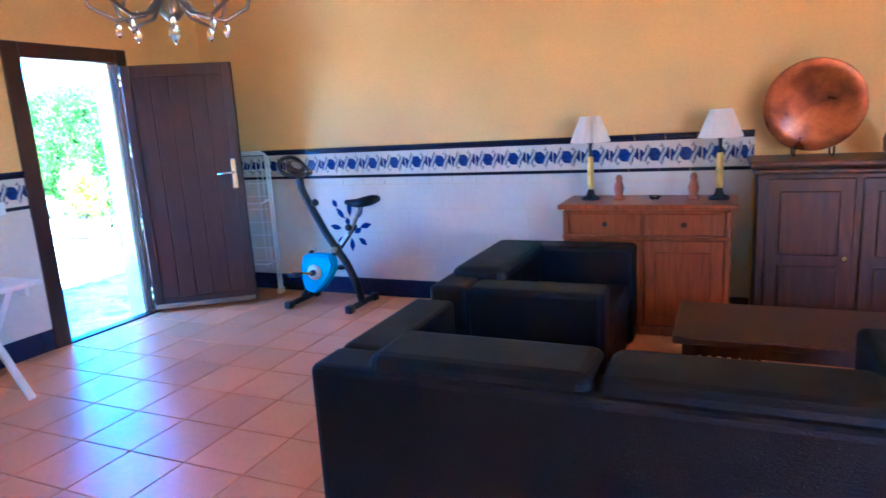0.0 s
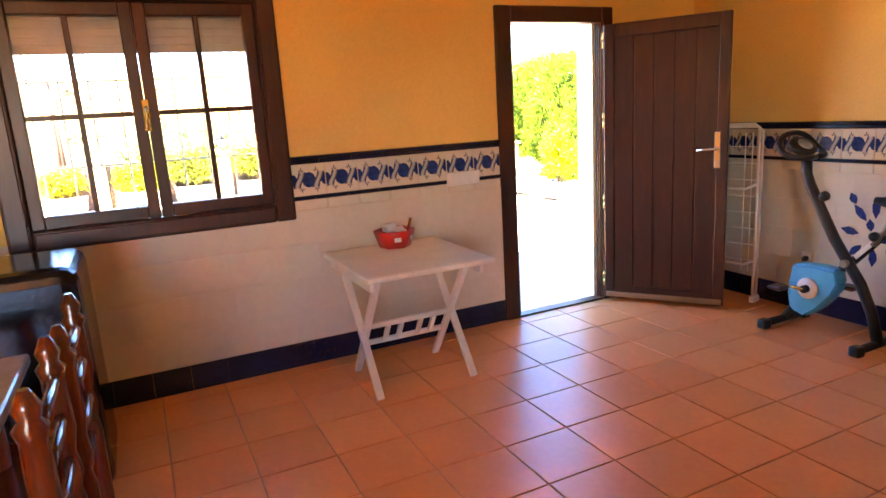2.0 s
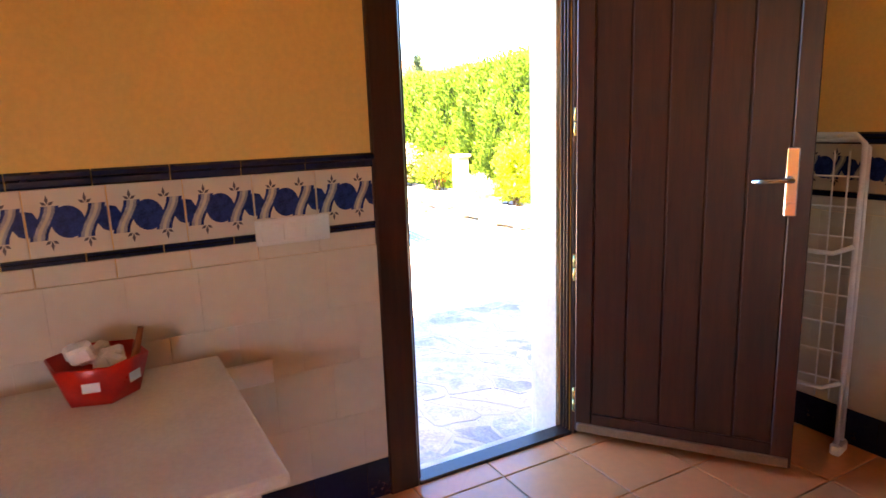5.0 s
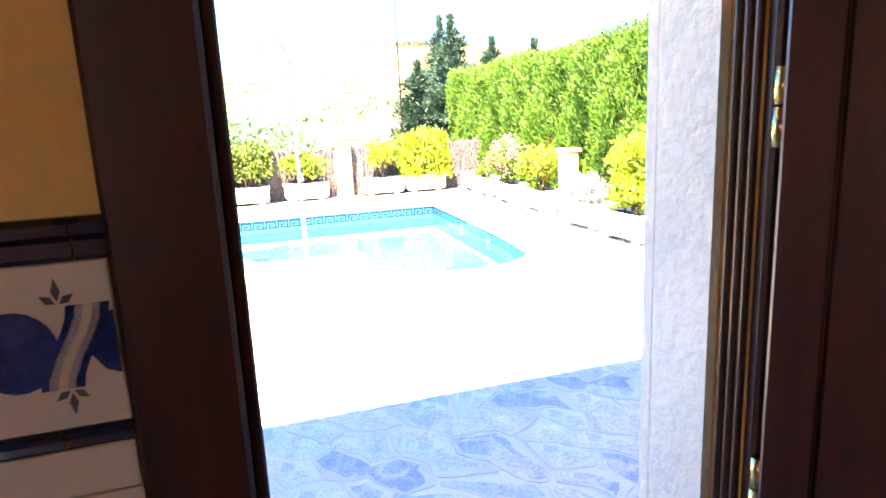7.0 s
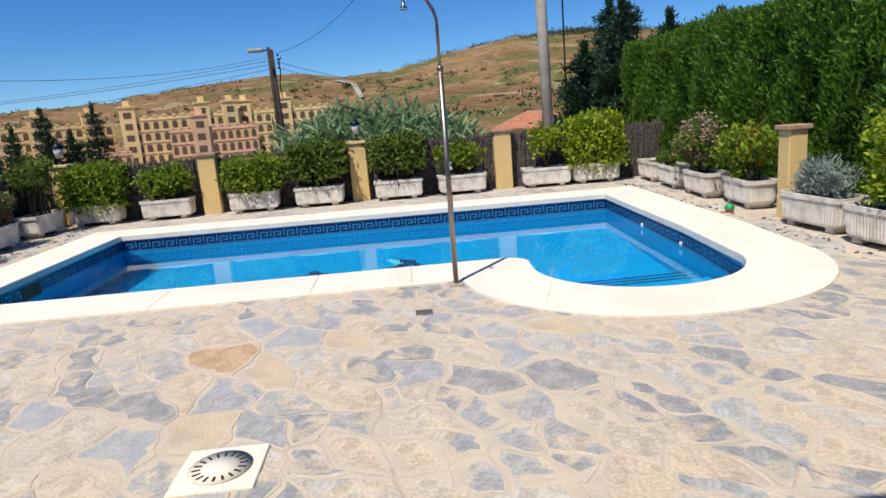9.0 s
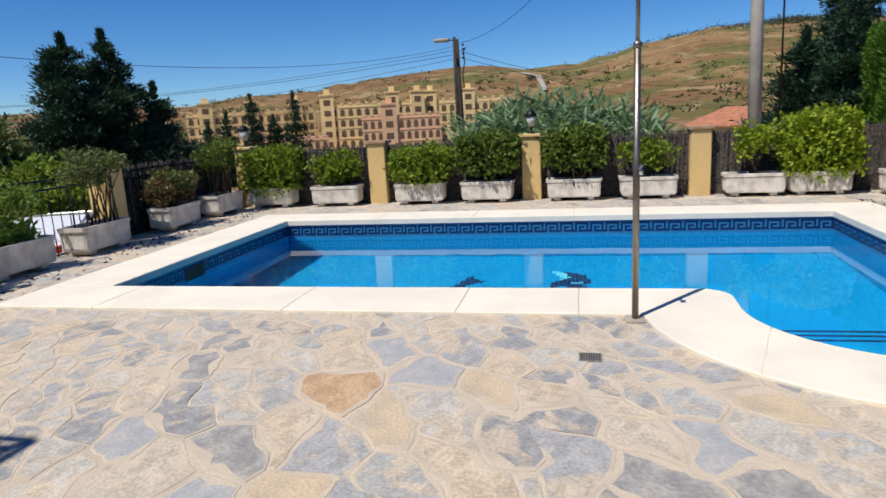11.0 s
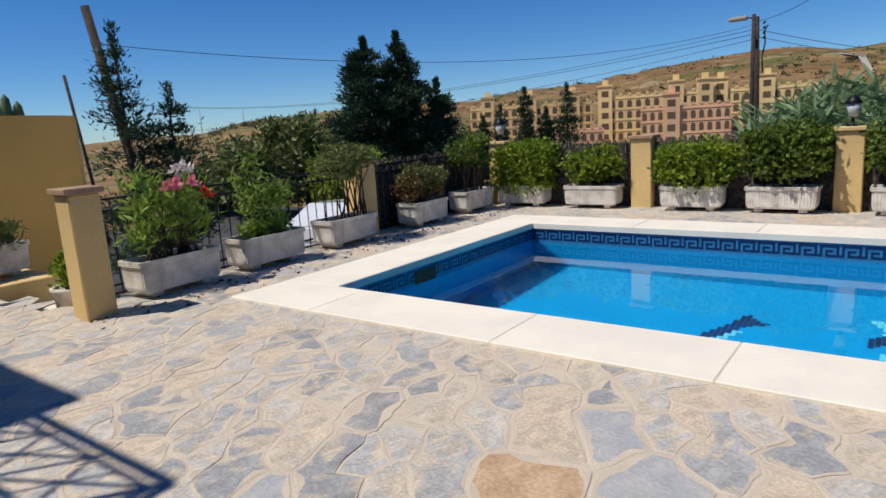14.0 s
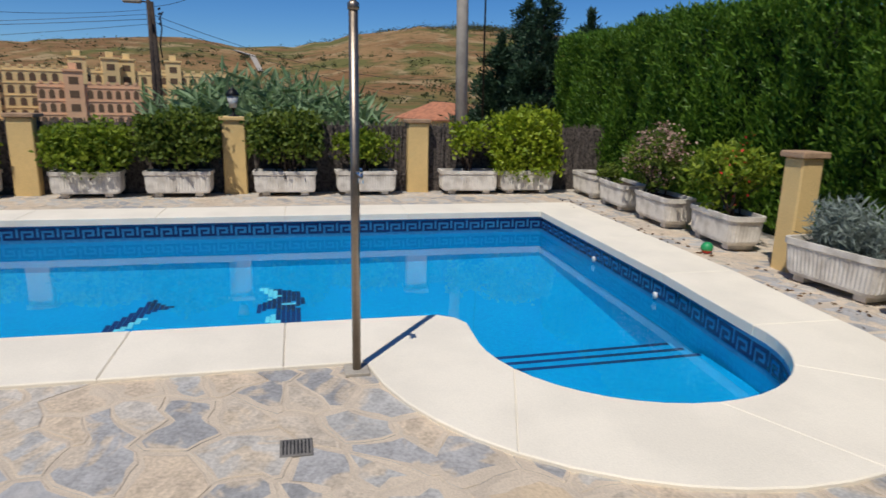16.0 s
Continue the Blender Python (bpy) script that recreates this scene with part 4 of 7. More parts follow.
M_YELLOWPL = mat("yellow_glaze", (0.72, 0.46, 0.06), 0.3, spread=0.06, bump=0.0)
M_SHADE = mat("cream_lampshade", (0.78, 0.72, 0.60), 0.9, spread=0.04, fine=200, bump=0.2)
lamp(-0.55, 4.62)
lamp(0.25, 4.62)
for x, h in ((-0.36, 0.165), (0.10, 0.17)):
    fg = tagged(part("carved_figurine", lathe([(0.042, 0), (0.045, 0.015), (0.026, 0.035), (0.034, 0.075), (0.024, 0.115), (0.020, 0.125), (0.024, 0.145), (0.012, h)], 14, pose(x, 4.60, 0.85)), M_BROWN), "small carved brown wooden figurine on the sideboard", "figurine", "carved figurines")
gd = tagged(part("glass_dish", lathe([(0.02, 0), (0.022, 0.004), (0.045, 0.03), (0.042, 0.03), (0.02, 0.008)], 16, pose(-0.13, 4.56, 0.85)), M_GLASS), "small clear glass dish on the sideboard", "dish")

# cupboard with a copper plate on it
cb = thing("cupboard", "dark old wooden cupboard with panelled doors", "cupboard", (0.44, 4.34, 0))
part("body", box(0.02, 1.48, 0.02, 0.49, 0.08, 1.06), M_CUPB, cb)
part("top", box(-0.03, 1.53, -0.02, 0.50, 1.062, 1.10, 0.012, seg=2), M_CUPB, cb)
part("cornice", box(-0.01, 1.51, 0.0, 0.495, 1.02, 1.058, 0.012), M_CUPB, cb)
part("plinth", box(0.0, 1.50, 0.0, 0.49, 0.0, 0.078, 0.008), M_CUPB, cb)
for k in range(3):
    x = 0.06 + k * 0.475
    dd = part("door", box(x, x + 0.44, 0.0, 0.02, 0.10, 1.0, 0.006), M_CUPB, cb)
    for z0, z1 in ((0.17, 0.50), (0.56, 0.93)):
        part("door_panel", box(x + 0.07, x + 0.37, -0.008, 0.0, z0, z1, 0.007), M_CUPB, dd)
    part("knob", lathe([(0.006, 0), (0.016, 0.012), (0.01, 0.022)], 12, pose(x + 0.40, 0.0, 0.55, 90, 0, 0)), M_BRASS, dd)
cpl = thing("copper_plate", "large round hammered copper plate leaning on a stand", "plate", (0.75, 4.60, 1.10))
o = part("disc", lathe([(0.0, 0.0), (0.17, 0.0), (0.20, 0.018), (0.265, 0.024), (0.272, 0.030), (0.265, 0.034), (0.20, 0.028), (0.17, 0.010), (0.0, 0.010)], 48), mat("hammered_copper", (0.46, 0.13, 0.022), 0.30, 0.35, spread=0.14, scale=5, fine=60, bump=0.15, second=(0.13, 0.030, 0.012)), cpl)
o.matrix_basis = pose(0, 0.08, 0.30, 100, 0, 0)
for x in (-0.10, 0.10):
    part("stand", tube([(x, -0.05, 0.06), (x, -0.03, 0.008), (x, 0.12, 0.008), (x, 0.16, 0.22)], 0.006, 8), M_IRON, cpl)
tagged(part("brown_jar", lathe([(0.05, 0), (0.07, 0.03), (0.075, 0.09), (0.05, 0.15), (0.04, 0.18), (0.045, 0.19)], 20, pose(1.16, 4.58, 1.10)), M_BROWN), "small brown pottery jar on the cupboard", "jar")

# chandelier
ch = thing("chandelier", "iron chandelier with curled arms and glass drops", "chandelier", (-1.75, 2.30, 1.885))
part("stem", lathe([(0.02, 0.0), (0.05, 0.03), (0.03, 0.08), (0.045, 0.14), (0.02, 0.2), (0.015, 0.84), (0.06, 0.862)], 16), M_STEEL, ch)
part("drop", lathe([(0.0, -0.09), (0.022, -0.06), (0.022, -0.03), (0.008, 0.0)], 12), M_GLASS, ch)
for k in range(8):
    a = 2 * math.pi * k / 8
    ca_, sa = math.cos(a), math.sin(a)
    prof = [(0.03, 0.10), (0.10, 0.02), (0.20, 0.0), (0.29, 0.05), (0.31, 0.11), (0.28, 0.15), (0.245, 0.12), (0.26, 0.085)]
    arm = part("arm", tube([(r * ca_, r * sa, z) for r, z in prof], 0.008, 8), M_STEEL, ch)
    part("candle_cup", lathe([(0.010, 0.0), (0.034, 0.012), (0.034, 0.02), (0.014, 0.022), (0.014, 0.085), (0.004, 0.10)], 14, pose(0.30 * ca_, 0.30 * sa, 0.15)), M_SHADE, arm, "cream candle sleeve")
    part("glass_drop", lathe([(0.0, -0.06), (0.013, -0.04), (0.013, -0.02), (0.002, 0.0)], 8, pose(0.2 * ca_, 0.2 * sa, -0.008)), M_GLASS, arm)

# dining table, chairs and a covered cabinet in the corner
dt = thing("dining_table", "dining table with a pale glossy top", "dining table", (-2.25, -0.05, 0))
part("tabletop", box(-0.55, 0.62, -0.85, 0.52, 0.72, 0.76, 0.01, seg=2), mat("grey_marble", (0.36, 0.36, 0.38), 0.08, spread=0.1, scale=3, fine=20, bump=0.0), dt)
part("apron", box(-0.45, 0.5, -0.75, 0.42, 0.64, 0.72), M_BROWN, dt)
for x in (-0.45, 0.44):
    for y in (-0.75, 0.36):
        part("leg", lathe([(0.03, 0), (0.045, 0.05), (0.03, 0.1), (0.045, 0.5), (0.04, 0.66)], 14, pose(x + 0.03, y + 0.03, 0)), M_BROWN, dt)


def chair(x, y, rz, label):
    t = thing("dining_chair", label, "chair", (x, y, 0), rz, group="dining chairs")
    t.scale = (1, 1, 0.95)
    for sx in (-0.20, 0.20):
        part("back_post", lathe([(0.020, 0), (0.026, 0.1), (0.029, 0.45), (0.021, 0.5), (0.032, 0.56), (0.024, 0.62), (0.034, 0.7), (0.030, 0.86), (0.038, 0.89), (0.024, 0.91), (0.032, 0.94), (0.012, 0.985)], 16, pose(sx, 0.19, 0)), M_GLOSSWOOD, t)
        part("leg", lathe([(0.016, 0), (0.022, 0.1), (0.016, 0.3), (0.024, 0.43)], 12, pose(sx, -0.19, 0)), M_GLOSSWOOD, t)
        part("stretcher", tube([(sx, -0.19, 0.2), (sx, 0.19, 0.2)], 0.011, 8), M_GLOSSWOOD, t)
    part("seat", box(-0.23, 0.23, -0.22, 0.2, 0.43, 0.46, 0.012, seg=2), M_GLOSSWOOD, t)
    for z in (0.60, 0.74, 0.86):
        bm = bmesh.new()
        add_tube(bm, [(-0.19, 0.19, z), (-0.08, 0.205, z + 0.02), (0.08, 0.205, z + 0.02), (0.19, 0.19, z)], 0.016, 8)
        part("back_rail", bm, M_GLOSSWOOD, t)


chair(-2.62, 0.42, 0, "glossy red-brown wooden dining chair with turned posts")
chair(-2.12, 0.40, 0, "glossy red-brown wooden dining chair with turned posts")
cc = thing("covered_cabinet", "tall corner cabinet under a glossy black cover", "cabinet", (-3.38, 0.38, 0))
bm = box(-0.30, 0.26, -0.42, 0.24, 0.0, 0.97, 0.06, seg=3)
for v in bm.verts:
    if v.co.z < 0.85:
        v.co.x *= 1 + 0.06 * math.sin(v.co.y * 22)
part("cover", bm, M_LACQUER, cc)
part("base", box(-0.28, 0.24, -0.40, 0.22, 0, 0.03), M_BLACKPL, cc)
# ---- terrace, pool and coping ----
G = -0.15
GARDEN = Vector((-0.36, 0.10, 0.0))      # the garden's own origin in the plan
before_garden = set(scene.objects)
PX0, PX1, PY0, PY1 = -13.5, -9.9, -0.75, 6.22
BCX, BCY, BR = -9.43, 5.27, 0.87


def right_edge(x):
    """The pool's long edge by the hedge runs slightly askew."""
    return PY1 + 0.14 * max(0.0, -9.5 - x) / 4.0



def outline(off):
    """The pool's outline, grown outwards by off: a rectangle with a round bay for the steps."""
    pts = [(PX0 - off, PY0 - off), (PX1 + off, PY0 - off)]
    n = 22
    if off < 0.1:
        pts += [(PX1, 4.26), (PX1 + 0.05, 4.37), (PX1 + 0.15, 4.415)]
    else:
        pts += [(PX1 + off, 3.75), (PX1 + off + 0.004, 3.76), (PX1 + off + 0.008, 3.765)]
    r = BR if off < 0.1 else 1.50
    cx, cy = (BCX, BCY) if off < 0.1 else (-9.42, 5.26)
    a0 = -90 if off < 0.1 else -82
    for i in range(n + 1):
        a = radians(a0 + (90 - a0) * i / n)
        pts.append((cx + r * math.cos(a), cy + r * math.sin(a)))
    pts += [(-10.4, right_edge(-10.4) + off), (PX0 - off, right_edge(PX0 - off) + off)]
    return pts


INNER, OUTER = outline(0.0), outline(0.62)
# base sheet of the terrace with the pool cut out
TX0, TX1, TY0, TY1 = -15.75, O + 0.62, -2.62, 8.6
bm = bmesh.new()
edges = []
for loop in (OUTER, [(TX0, TY0), (-8.3, TY0), (-8.3, -9.5), (TX1, -9.5), (TX1, TY1), (TX0, TY1)]):
    vs = [bm.verts.new((x, y, G - 0.0012)) for x, y in loop]
    edges += [bm.edges.new((a, b)) for a, b in zip(vs, vs[1:] + vs[:1])]
bmesh.ops.triangle_fill(bm, use_beauty=True, edges=edges, normal=(0, 0, 1))
terrace = tagged(part("terrace", bm, M_MORTAR), "sandy mortar bed under the stone paved pool terrace", "terrace", kind="structure")
for x0, x1, y0, y1 in ((TX0, TX0 + 0.2, TY0, TY1), (TX0, -8.3, TY0, TY0 + 0.2), (-8.3, -8.1, -9.5, TY0), (TX0, TX1, TY1 - 0.2, TY1)):
    part("retaining_wall", box(x0, x1, y0, y1, -2.3, G - 0.02), M_CREAM, terrace)

# coping: cream slabs with thin joints
coping = thing("pool_coping", "smooth cream stone coping slabs round the pool", "coping", kind="structure")


def dens(pts, step):
    out = []
    for a, b in zip(pts, pts[1:] + pts[:1]):
        n = max(1, round(math.dist(a, b) / step))
        out += [(a[0] + (b[0] - a[0]) * i / n, a[1] + (b[1] - a[1]) * i / n) for i in range(n)]
    return out


def slab(pts, z0=G - 0.05, z1=G + 0.022, name="coping_slab"):
    bm = bmesh.new()
    add_poly(bm, pts, z0, z1)
    bmesh.ops.recalc_face_normals(bm, faces=bm.faces[:])
    es = [e for e in bm.edges if all(v.co.z > z0 + 0.01 for v in e.verts)]
    bmesh.ops.bevel(bm, geom=es, offset=0.006, segments=1, affect='EDGES')
    return part(name, bm, M_COPING, coping)


J = 0.0015
IN = 0.02
bm = bmesh.new()
edges = []
for loop in (OUTER, INNER):
    vs = [bm.verts.new((x, y, G + 0.012)) for x, y in loop]
    edges += [bm.edges.new((a, b)) for a, b in zip(vs, vs[1:] + vs[:1])]
bmesh.ops.triangle_fill(bm, use_beauty=True, edges=edges, normal=(0, 0, 1))
part("joint_bed", bm, M_MORTAR, coping)
ys = [PY0 - 0.62, PY0 + 0.35, 1.22, 2.52, 3.36]
for a, b in zip(ys, ys[1:]):
    slab([(PX1 - IN, a + J), (PX1 + 0.62, a + J), (PX1 + 0.62, b - J), (PX1 - IN, b - J)])
bay = [q for q in INNER[2:-2]]
bayo = [q for q in OUTER[2:-2]]
cut = [(0, 0), (6, 8), (14, 15), (20, 20), (len(bay) - 1, len(bayo) - 1)]
for (a, ao), (b, bo) in zip(cut, cut[1:]):
    ins = bay[a:b + 1]
    outs = bayo[ao:bo + 1]
    if a == 0:
        ins = [(PX1 - IN, 3.36 + J), (PX1 - IN, 4.27)] + ins[1:]
        outs = [(PX1 + 0.62, 3.36 + J)] + outs
    slab(outs + ins[::-1])
xs = [-9.42, -10.6, -11.9, -13.1, PX0 - 0.62]
for i, (a, b) in enumerate(zip(xs, xs[1:])):
    slab([(BCX - J, BCY + BR - 0.003) if i == 0 else (a - J, right_edge(a) - IN), (a - J, right_edge(a) + 0.62 - (0.08 if i == 0 else 0)), (b + J, right_edge(b) + 0.62), (b + J, right_edge(b) - IN)])
ys = [PY0 - 0.62, 0.6, 1.95, 3.3, 4.7, right_edge(PX0) - IN]
for a, b in zip(ys, ys[1:]):
    slab([(PX0 - 0.62, a + J), (PX0 + IN, a + J), (PX0 + IN, b - J), (PX0 - 0.62, b - J)])
xs = [PX0 + IN + 0.0, -12.3, -11.1, PX1 - IN]
for a, b in zip(xs, xs[1:]):
    slab([(a + J, PY0 - 0.62), (b - J, PY0 - 0.62), (b - J, PY0 + IN), (a + J, PY0 + IN)])

# basin, water and steps
WATER, DEEP = G - 0.235, G - 1.45
pool = thing("swimming_pool", "blue mosaic swimming pool with a dark blue key pattern border", "pool", kind="structure")
bm = bmesh.new()
ip = INNER
lo = [bm.verts.new((x, y, DEEP)) for x, y in ip]
hi = [bm.verts.new((x, y, G - 0.05)) for x, y in ip]
for i in range(len(ip)):
    j = (i + 1) % len(ip)
    bm.faces.new((lo[j], lo[i], hi[i], hi[j]))
bm.faces.new(lo)
part("basin", bm, M_POOL, pool)
bm = bmesh.new()
f = bm.faces.new([bm.verts.new((x, y, WATER)) for x, y in INNER])
bmesh.ops.triangulate(bm, faces=[f])
water = part("water", bm, M_WATER)
water.visible_shadow = False
tagged(water, "clear still blue water filling the pool", "water", kind="structure")
nb = M_WATER.node_tree.nodes
wv = nb.new("ShaderNodeTexNoise")
wv.inputs["Scale"].default_value, wv.inputs["Detail"].default_value = 2.5, 3
bmpn = nb.new("ShaderNodeBump")
bmpn.inputs["Strength"].default_value, bmpn.inputs["Distance"].default_value = 0.05, 0.02
tcn = nb.new("ShaderNodeTexCoord")
M_WATER.node_tree.links.new(tcn.outputs["Object"], wv.inputs["Vector"])
M_WATER.node_tree.links.new(wv.outputs["Fac"], bmpn.inputs["Height"])
M_WATER.node_tree.links.new(bmpn.outputs[0], nb["Principled BSDF"].inputs["Normal"])
for i in range(3):
    x0 = -10.25 + 0.19 * i
    a0 = math.acos(max(-1, min(1, (x0 - BCX) / BR))) if x0 > BCX else math.pi / 2
    pts = [(BCX + (BR - 0.01) * math.cos(-a0 + 2 * a0 * q / 16), BCY + (BR - 0.01) * math.sin(-a0 + 2 * a0 * q / 16)) for q in range(17)]
    if x0 < BCX:
        pts = [(x0, BCY - BR + 0.01)] + pts + [(x0, BCY + BR - 0.01)]
    zt = WATER - 0.50 + 0.10 * i
    bm = bmesh.new()
    add_poly(bm, pts, DEEP if i == 0 else zt - 0.10, zt)
    st = part("pool_step", bm, M_POOL, pool)
    w = abs(pts[0][1] - pts[-1][1])
    part("step_edge", box(x0 - 0.004, x0 + 0.035, BCY - w / 2 + 0.02, BCY + w / 2 - 0.02, zt, zt + 0.004), M_POOLNAVY, pool)


def greek(length):
    """A dark key pattern, squares of a repeating unit on a strip."""
    pat = ["1111111.", "1.....1.", "1.111.1.", "1...1.1.", "11111.11"]
    u = 0.024
    bm = bmesh.new()
    n = max(1, round(length / (8 * u)))
    u2 = length / n / 8
    for q in range(n):
        for r, row in enumerate(pat):
            c = 0
            while c < 8:
                if row[c] == "1":
                    e = c
                    while e < 8 and row[e] == "1":
                        e += 1
                    add_box(bm, (q * 8 + c) * u2, (q * 8 + e) * u2, 0, 0.004, -r * u - u, -r * u)
                    c = e
                c += 1
    return bm


def band(a, b):
    L = math.dist(a, b)
    ang = math.degrees(math.atan2(b[1] - a[1], b[0] - a[0]))
    for name, bm, m in (("border_strip", box(0, L, -0.0, 0.003, G - 0.235, G - 0.052), M_POOLBAND), ("key_pattern", greek(L), M_POOLNAVY)):
        o = part(name, bm, m, pool)
        if name == "key_pattern":
            tagged(o, kind="stuff")
        o.matrix_basis = pose(a[0], a[1], (G - 0.075) if name == "key_pattern" else 0, 0, 0, ang) @ pose(0, 0.003 if name == "key_pattern" else 0.0, 0)


band((PX0, PY0), (PX1, PY0))
band((PX0, right_edge(PX0)), (PX0, PY0))
band((-10.4, right_edge(-10.4)), (PX0, right_edge(PX0)))
band((BCX, BCY + BR), (-10.4, right_edge(-10.4)))
band((PX1, PY0), (PX1, 4.2))
arc = [(BCX + BR * math.cos(radians(a)), BCY + BR * math.sin(radians(a))) for a in range(90, -91, -12)]
for a, b in zip(arc, arc[1:]):
    band(b, a)

# ---- walls, pillars and fences round the terrace ----


M_CAP = mat("tan_cap_tile", (0.42, 0.27, 0.16), 0.85, spread=0.12, scale=8, bump=0.4)


def pillar(x, y, w=0.30, h=1.06, label="cream yellow stucco garden pillar with a flat cap", lamp=False):
    t = thing("garden_pillar", label, "pillar", (x, y, G - 0.02), group="garden pillars")
    bm = bmesh.new()
    add_box(bm, -w / 2, w / 2, -w / 2, w / 2, 0, h - 0.05, 0.012)
    part("shaft", bm, M_STUCCO, t)
    bm = bmesh.new()
    add_box(bm, -w / 2 - 0.03, w / 2 + 0.03, -w / 2 - 0.03, w / 2 + 0.03, h - 0.05, h, 0.008)
    part("cap", bm, M_CAP if not lamp else M_STUCCO, t, "weathered terracotta cap")
    return t


FX = -15.45
for y, lp in ((-2.35, 1), (0.08, 0), (2.63, 1), (5.15, 0)):
    pillar(FX, y, lamp=bool(lp))
pillar(-10.63, 7.42, 0.20, 1.00)
pillar(-8.45, -1.98, 0.24, 1.06)
pillar(-12.2, -2.55, 0.30, 1.0)
# ---- the garden: shower, planters, shrubs, fences ----
rng = np.random.default_rng(7)
# near-black green: the shade deep in the hedge as a colour
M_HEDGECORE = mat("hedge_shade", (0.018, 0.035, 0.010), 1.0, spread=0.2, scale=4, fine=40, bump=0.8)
shower = thing("pool_shower", "slim metal outdoor shower pole with a bent head", "shower", (-9.20, 3.71, G))
part("base_plate", box(-0.06, 0.06, -0.06, 0.06, 0.0, 0.02, 0.004), M_CONCRETE, shower)
part("lower_pole", tube([(0, 0, 0.02), (0, 0, 1.70)], 0.021, 14), M_STEEL, shower)
part("collar", lathe([(0.021, 1.68), (0.026, 1.685), (0.026, 1.71), (0.014, 1.72)], 14), M_STEEL, shower)
part("upper_pole", tube([(0, 0, 1.70), (0, 0, 2.05), (0, -0.02, 2.12), (0, -0.10, 2.25), (0, -0.13, 2.275), (0, -0.21, 2.275), (0, -0.235, 2.25), (0, -0.235, 2.19)], 0.0125, 12), M_STEEL, shower)
part("shower_head", lathe([(0.03, 0.0), (0.03, 0.012), (0.014, 0.035), (0.012, 0.06)], 14, pose(0, -0.235, 2.135)), M_CHROME, shower)
tap = part("tap", tube([(0, 0, 0.98), (0.07, 0.02, 0.98), (0.07, 0.02, 0.94)], 0.012, 8), M_CHROME, shower)
part("tap_handle", box(0.04, 0.10, 0.012, 0.028, 0.99, 1.005, 0.003), M_CHROME, tap)

# drain covers in the paving
dr = thing("drain_cover", "small square grey drain grate in the paving", "drain", (-8.54, 3.42, G))
part("frame", box(-0.062, 0.062, -0.062, 0.062, -0.012, 0.007, 0.002), mat("cast_grate", (0.20, 0.185, 0.165), 0.7, spread=0.15, scale=20, fine=120, bump=0.3), dr)
# slots are dark strips laid on top, coloured like the shade in gaps
for k in range(8):
    part("slot", box(-0.05, 0.05, -0.051 + 0.0138 * k, -0.046 + 0.0138 * k, 0.007, 0.0085), M_IRON, dr)
dr = thing("drain_cover", "pale round drain grate with radial slots in the paving", "drain", (-6.67, 2.50, G))
part("frame", box(-0.17, 0.17, -0.17, 0.17, -0.012, 0.013, 0.004), M_COPING, dr)
part("disc", lathe([(0.0, 0.013), (0.125, 0.013), (0.13, 0.018), (0.0, 0.019)], 28), M_COPING, dr)
# radial slots as raised dark strips, the shade of the holes in their colour
for k in range(18):
    o = part("slot", box(0.078, 0.112, -0.005, 0.005, 0.019, 0.0205), M_POLEWOOD, dr)
    o.matrix_basis = pose(0, 0, 0, 0, 0, 20 * k)


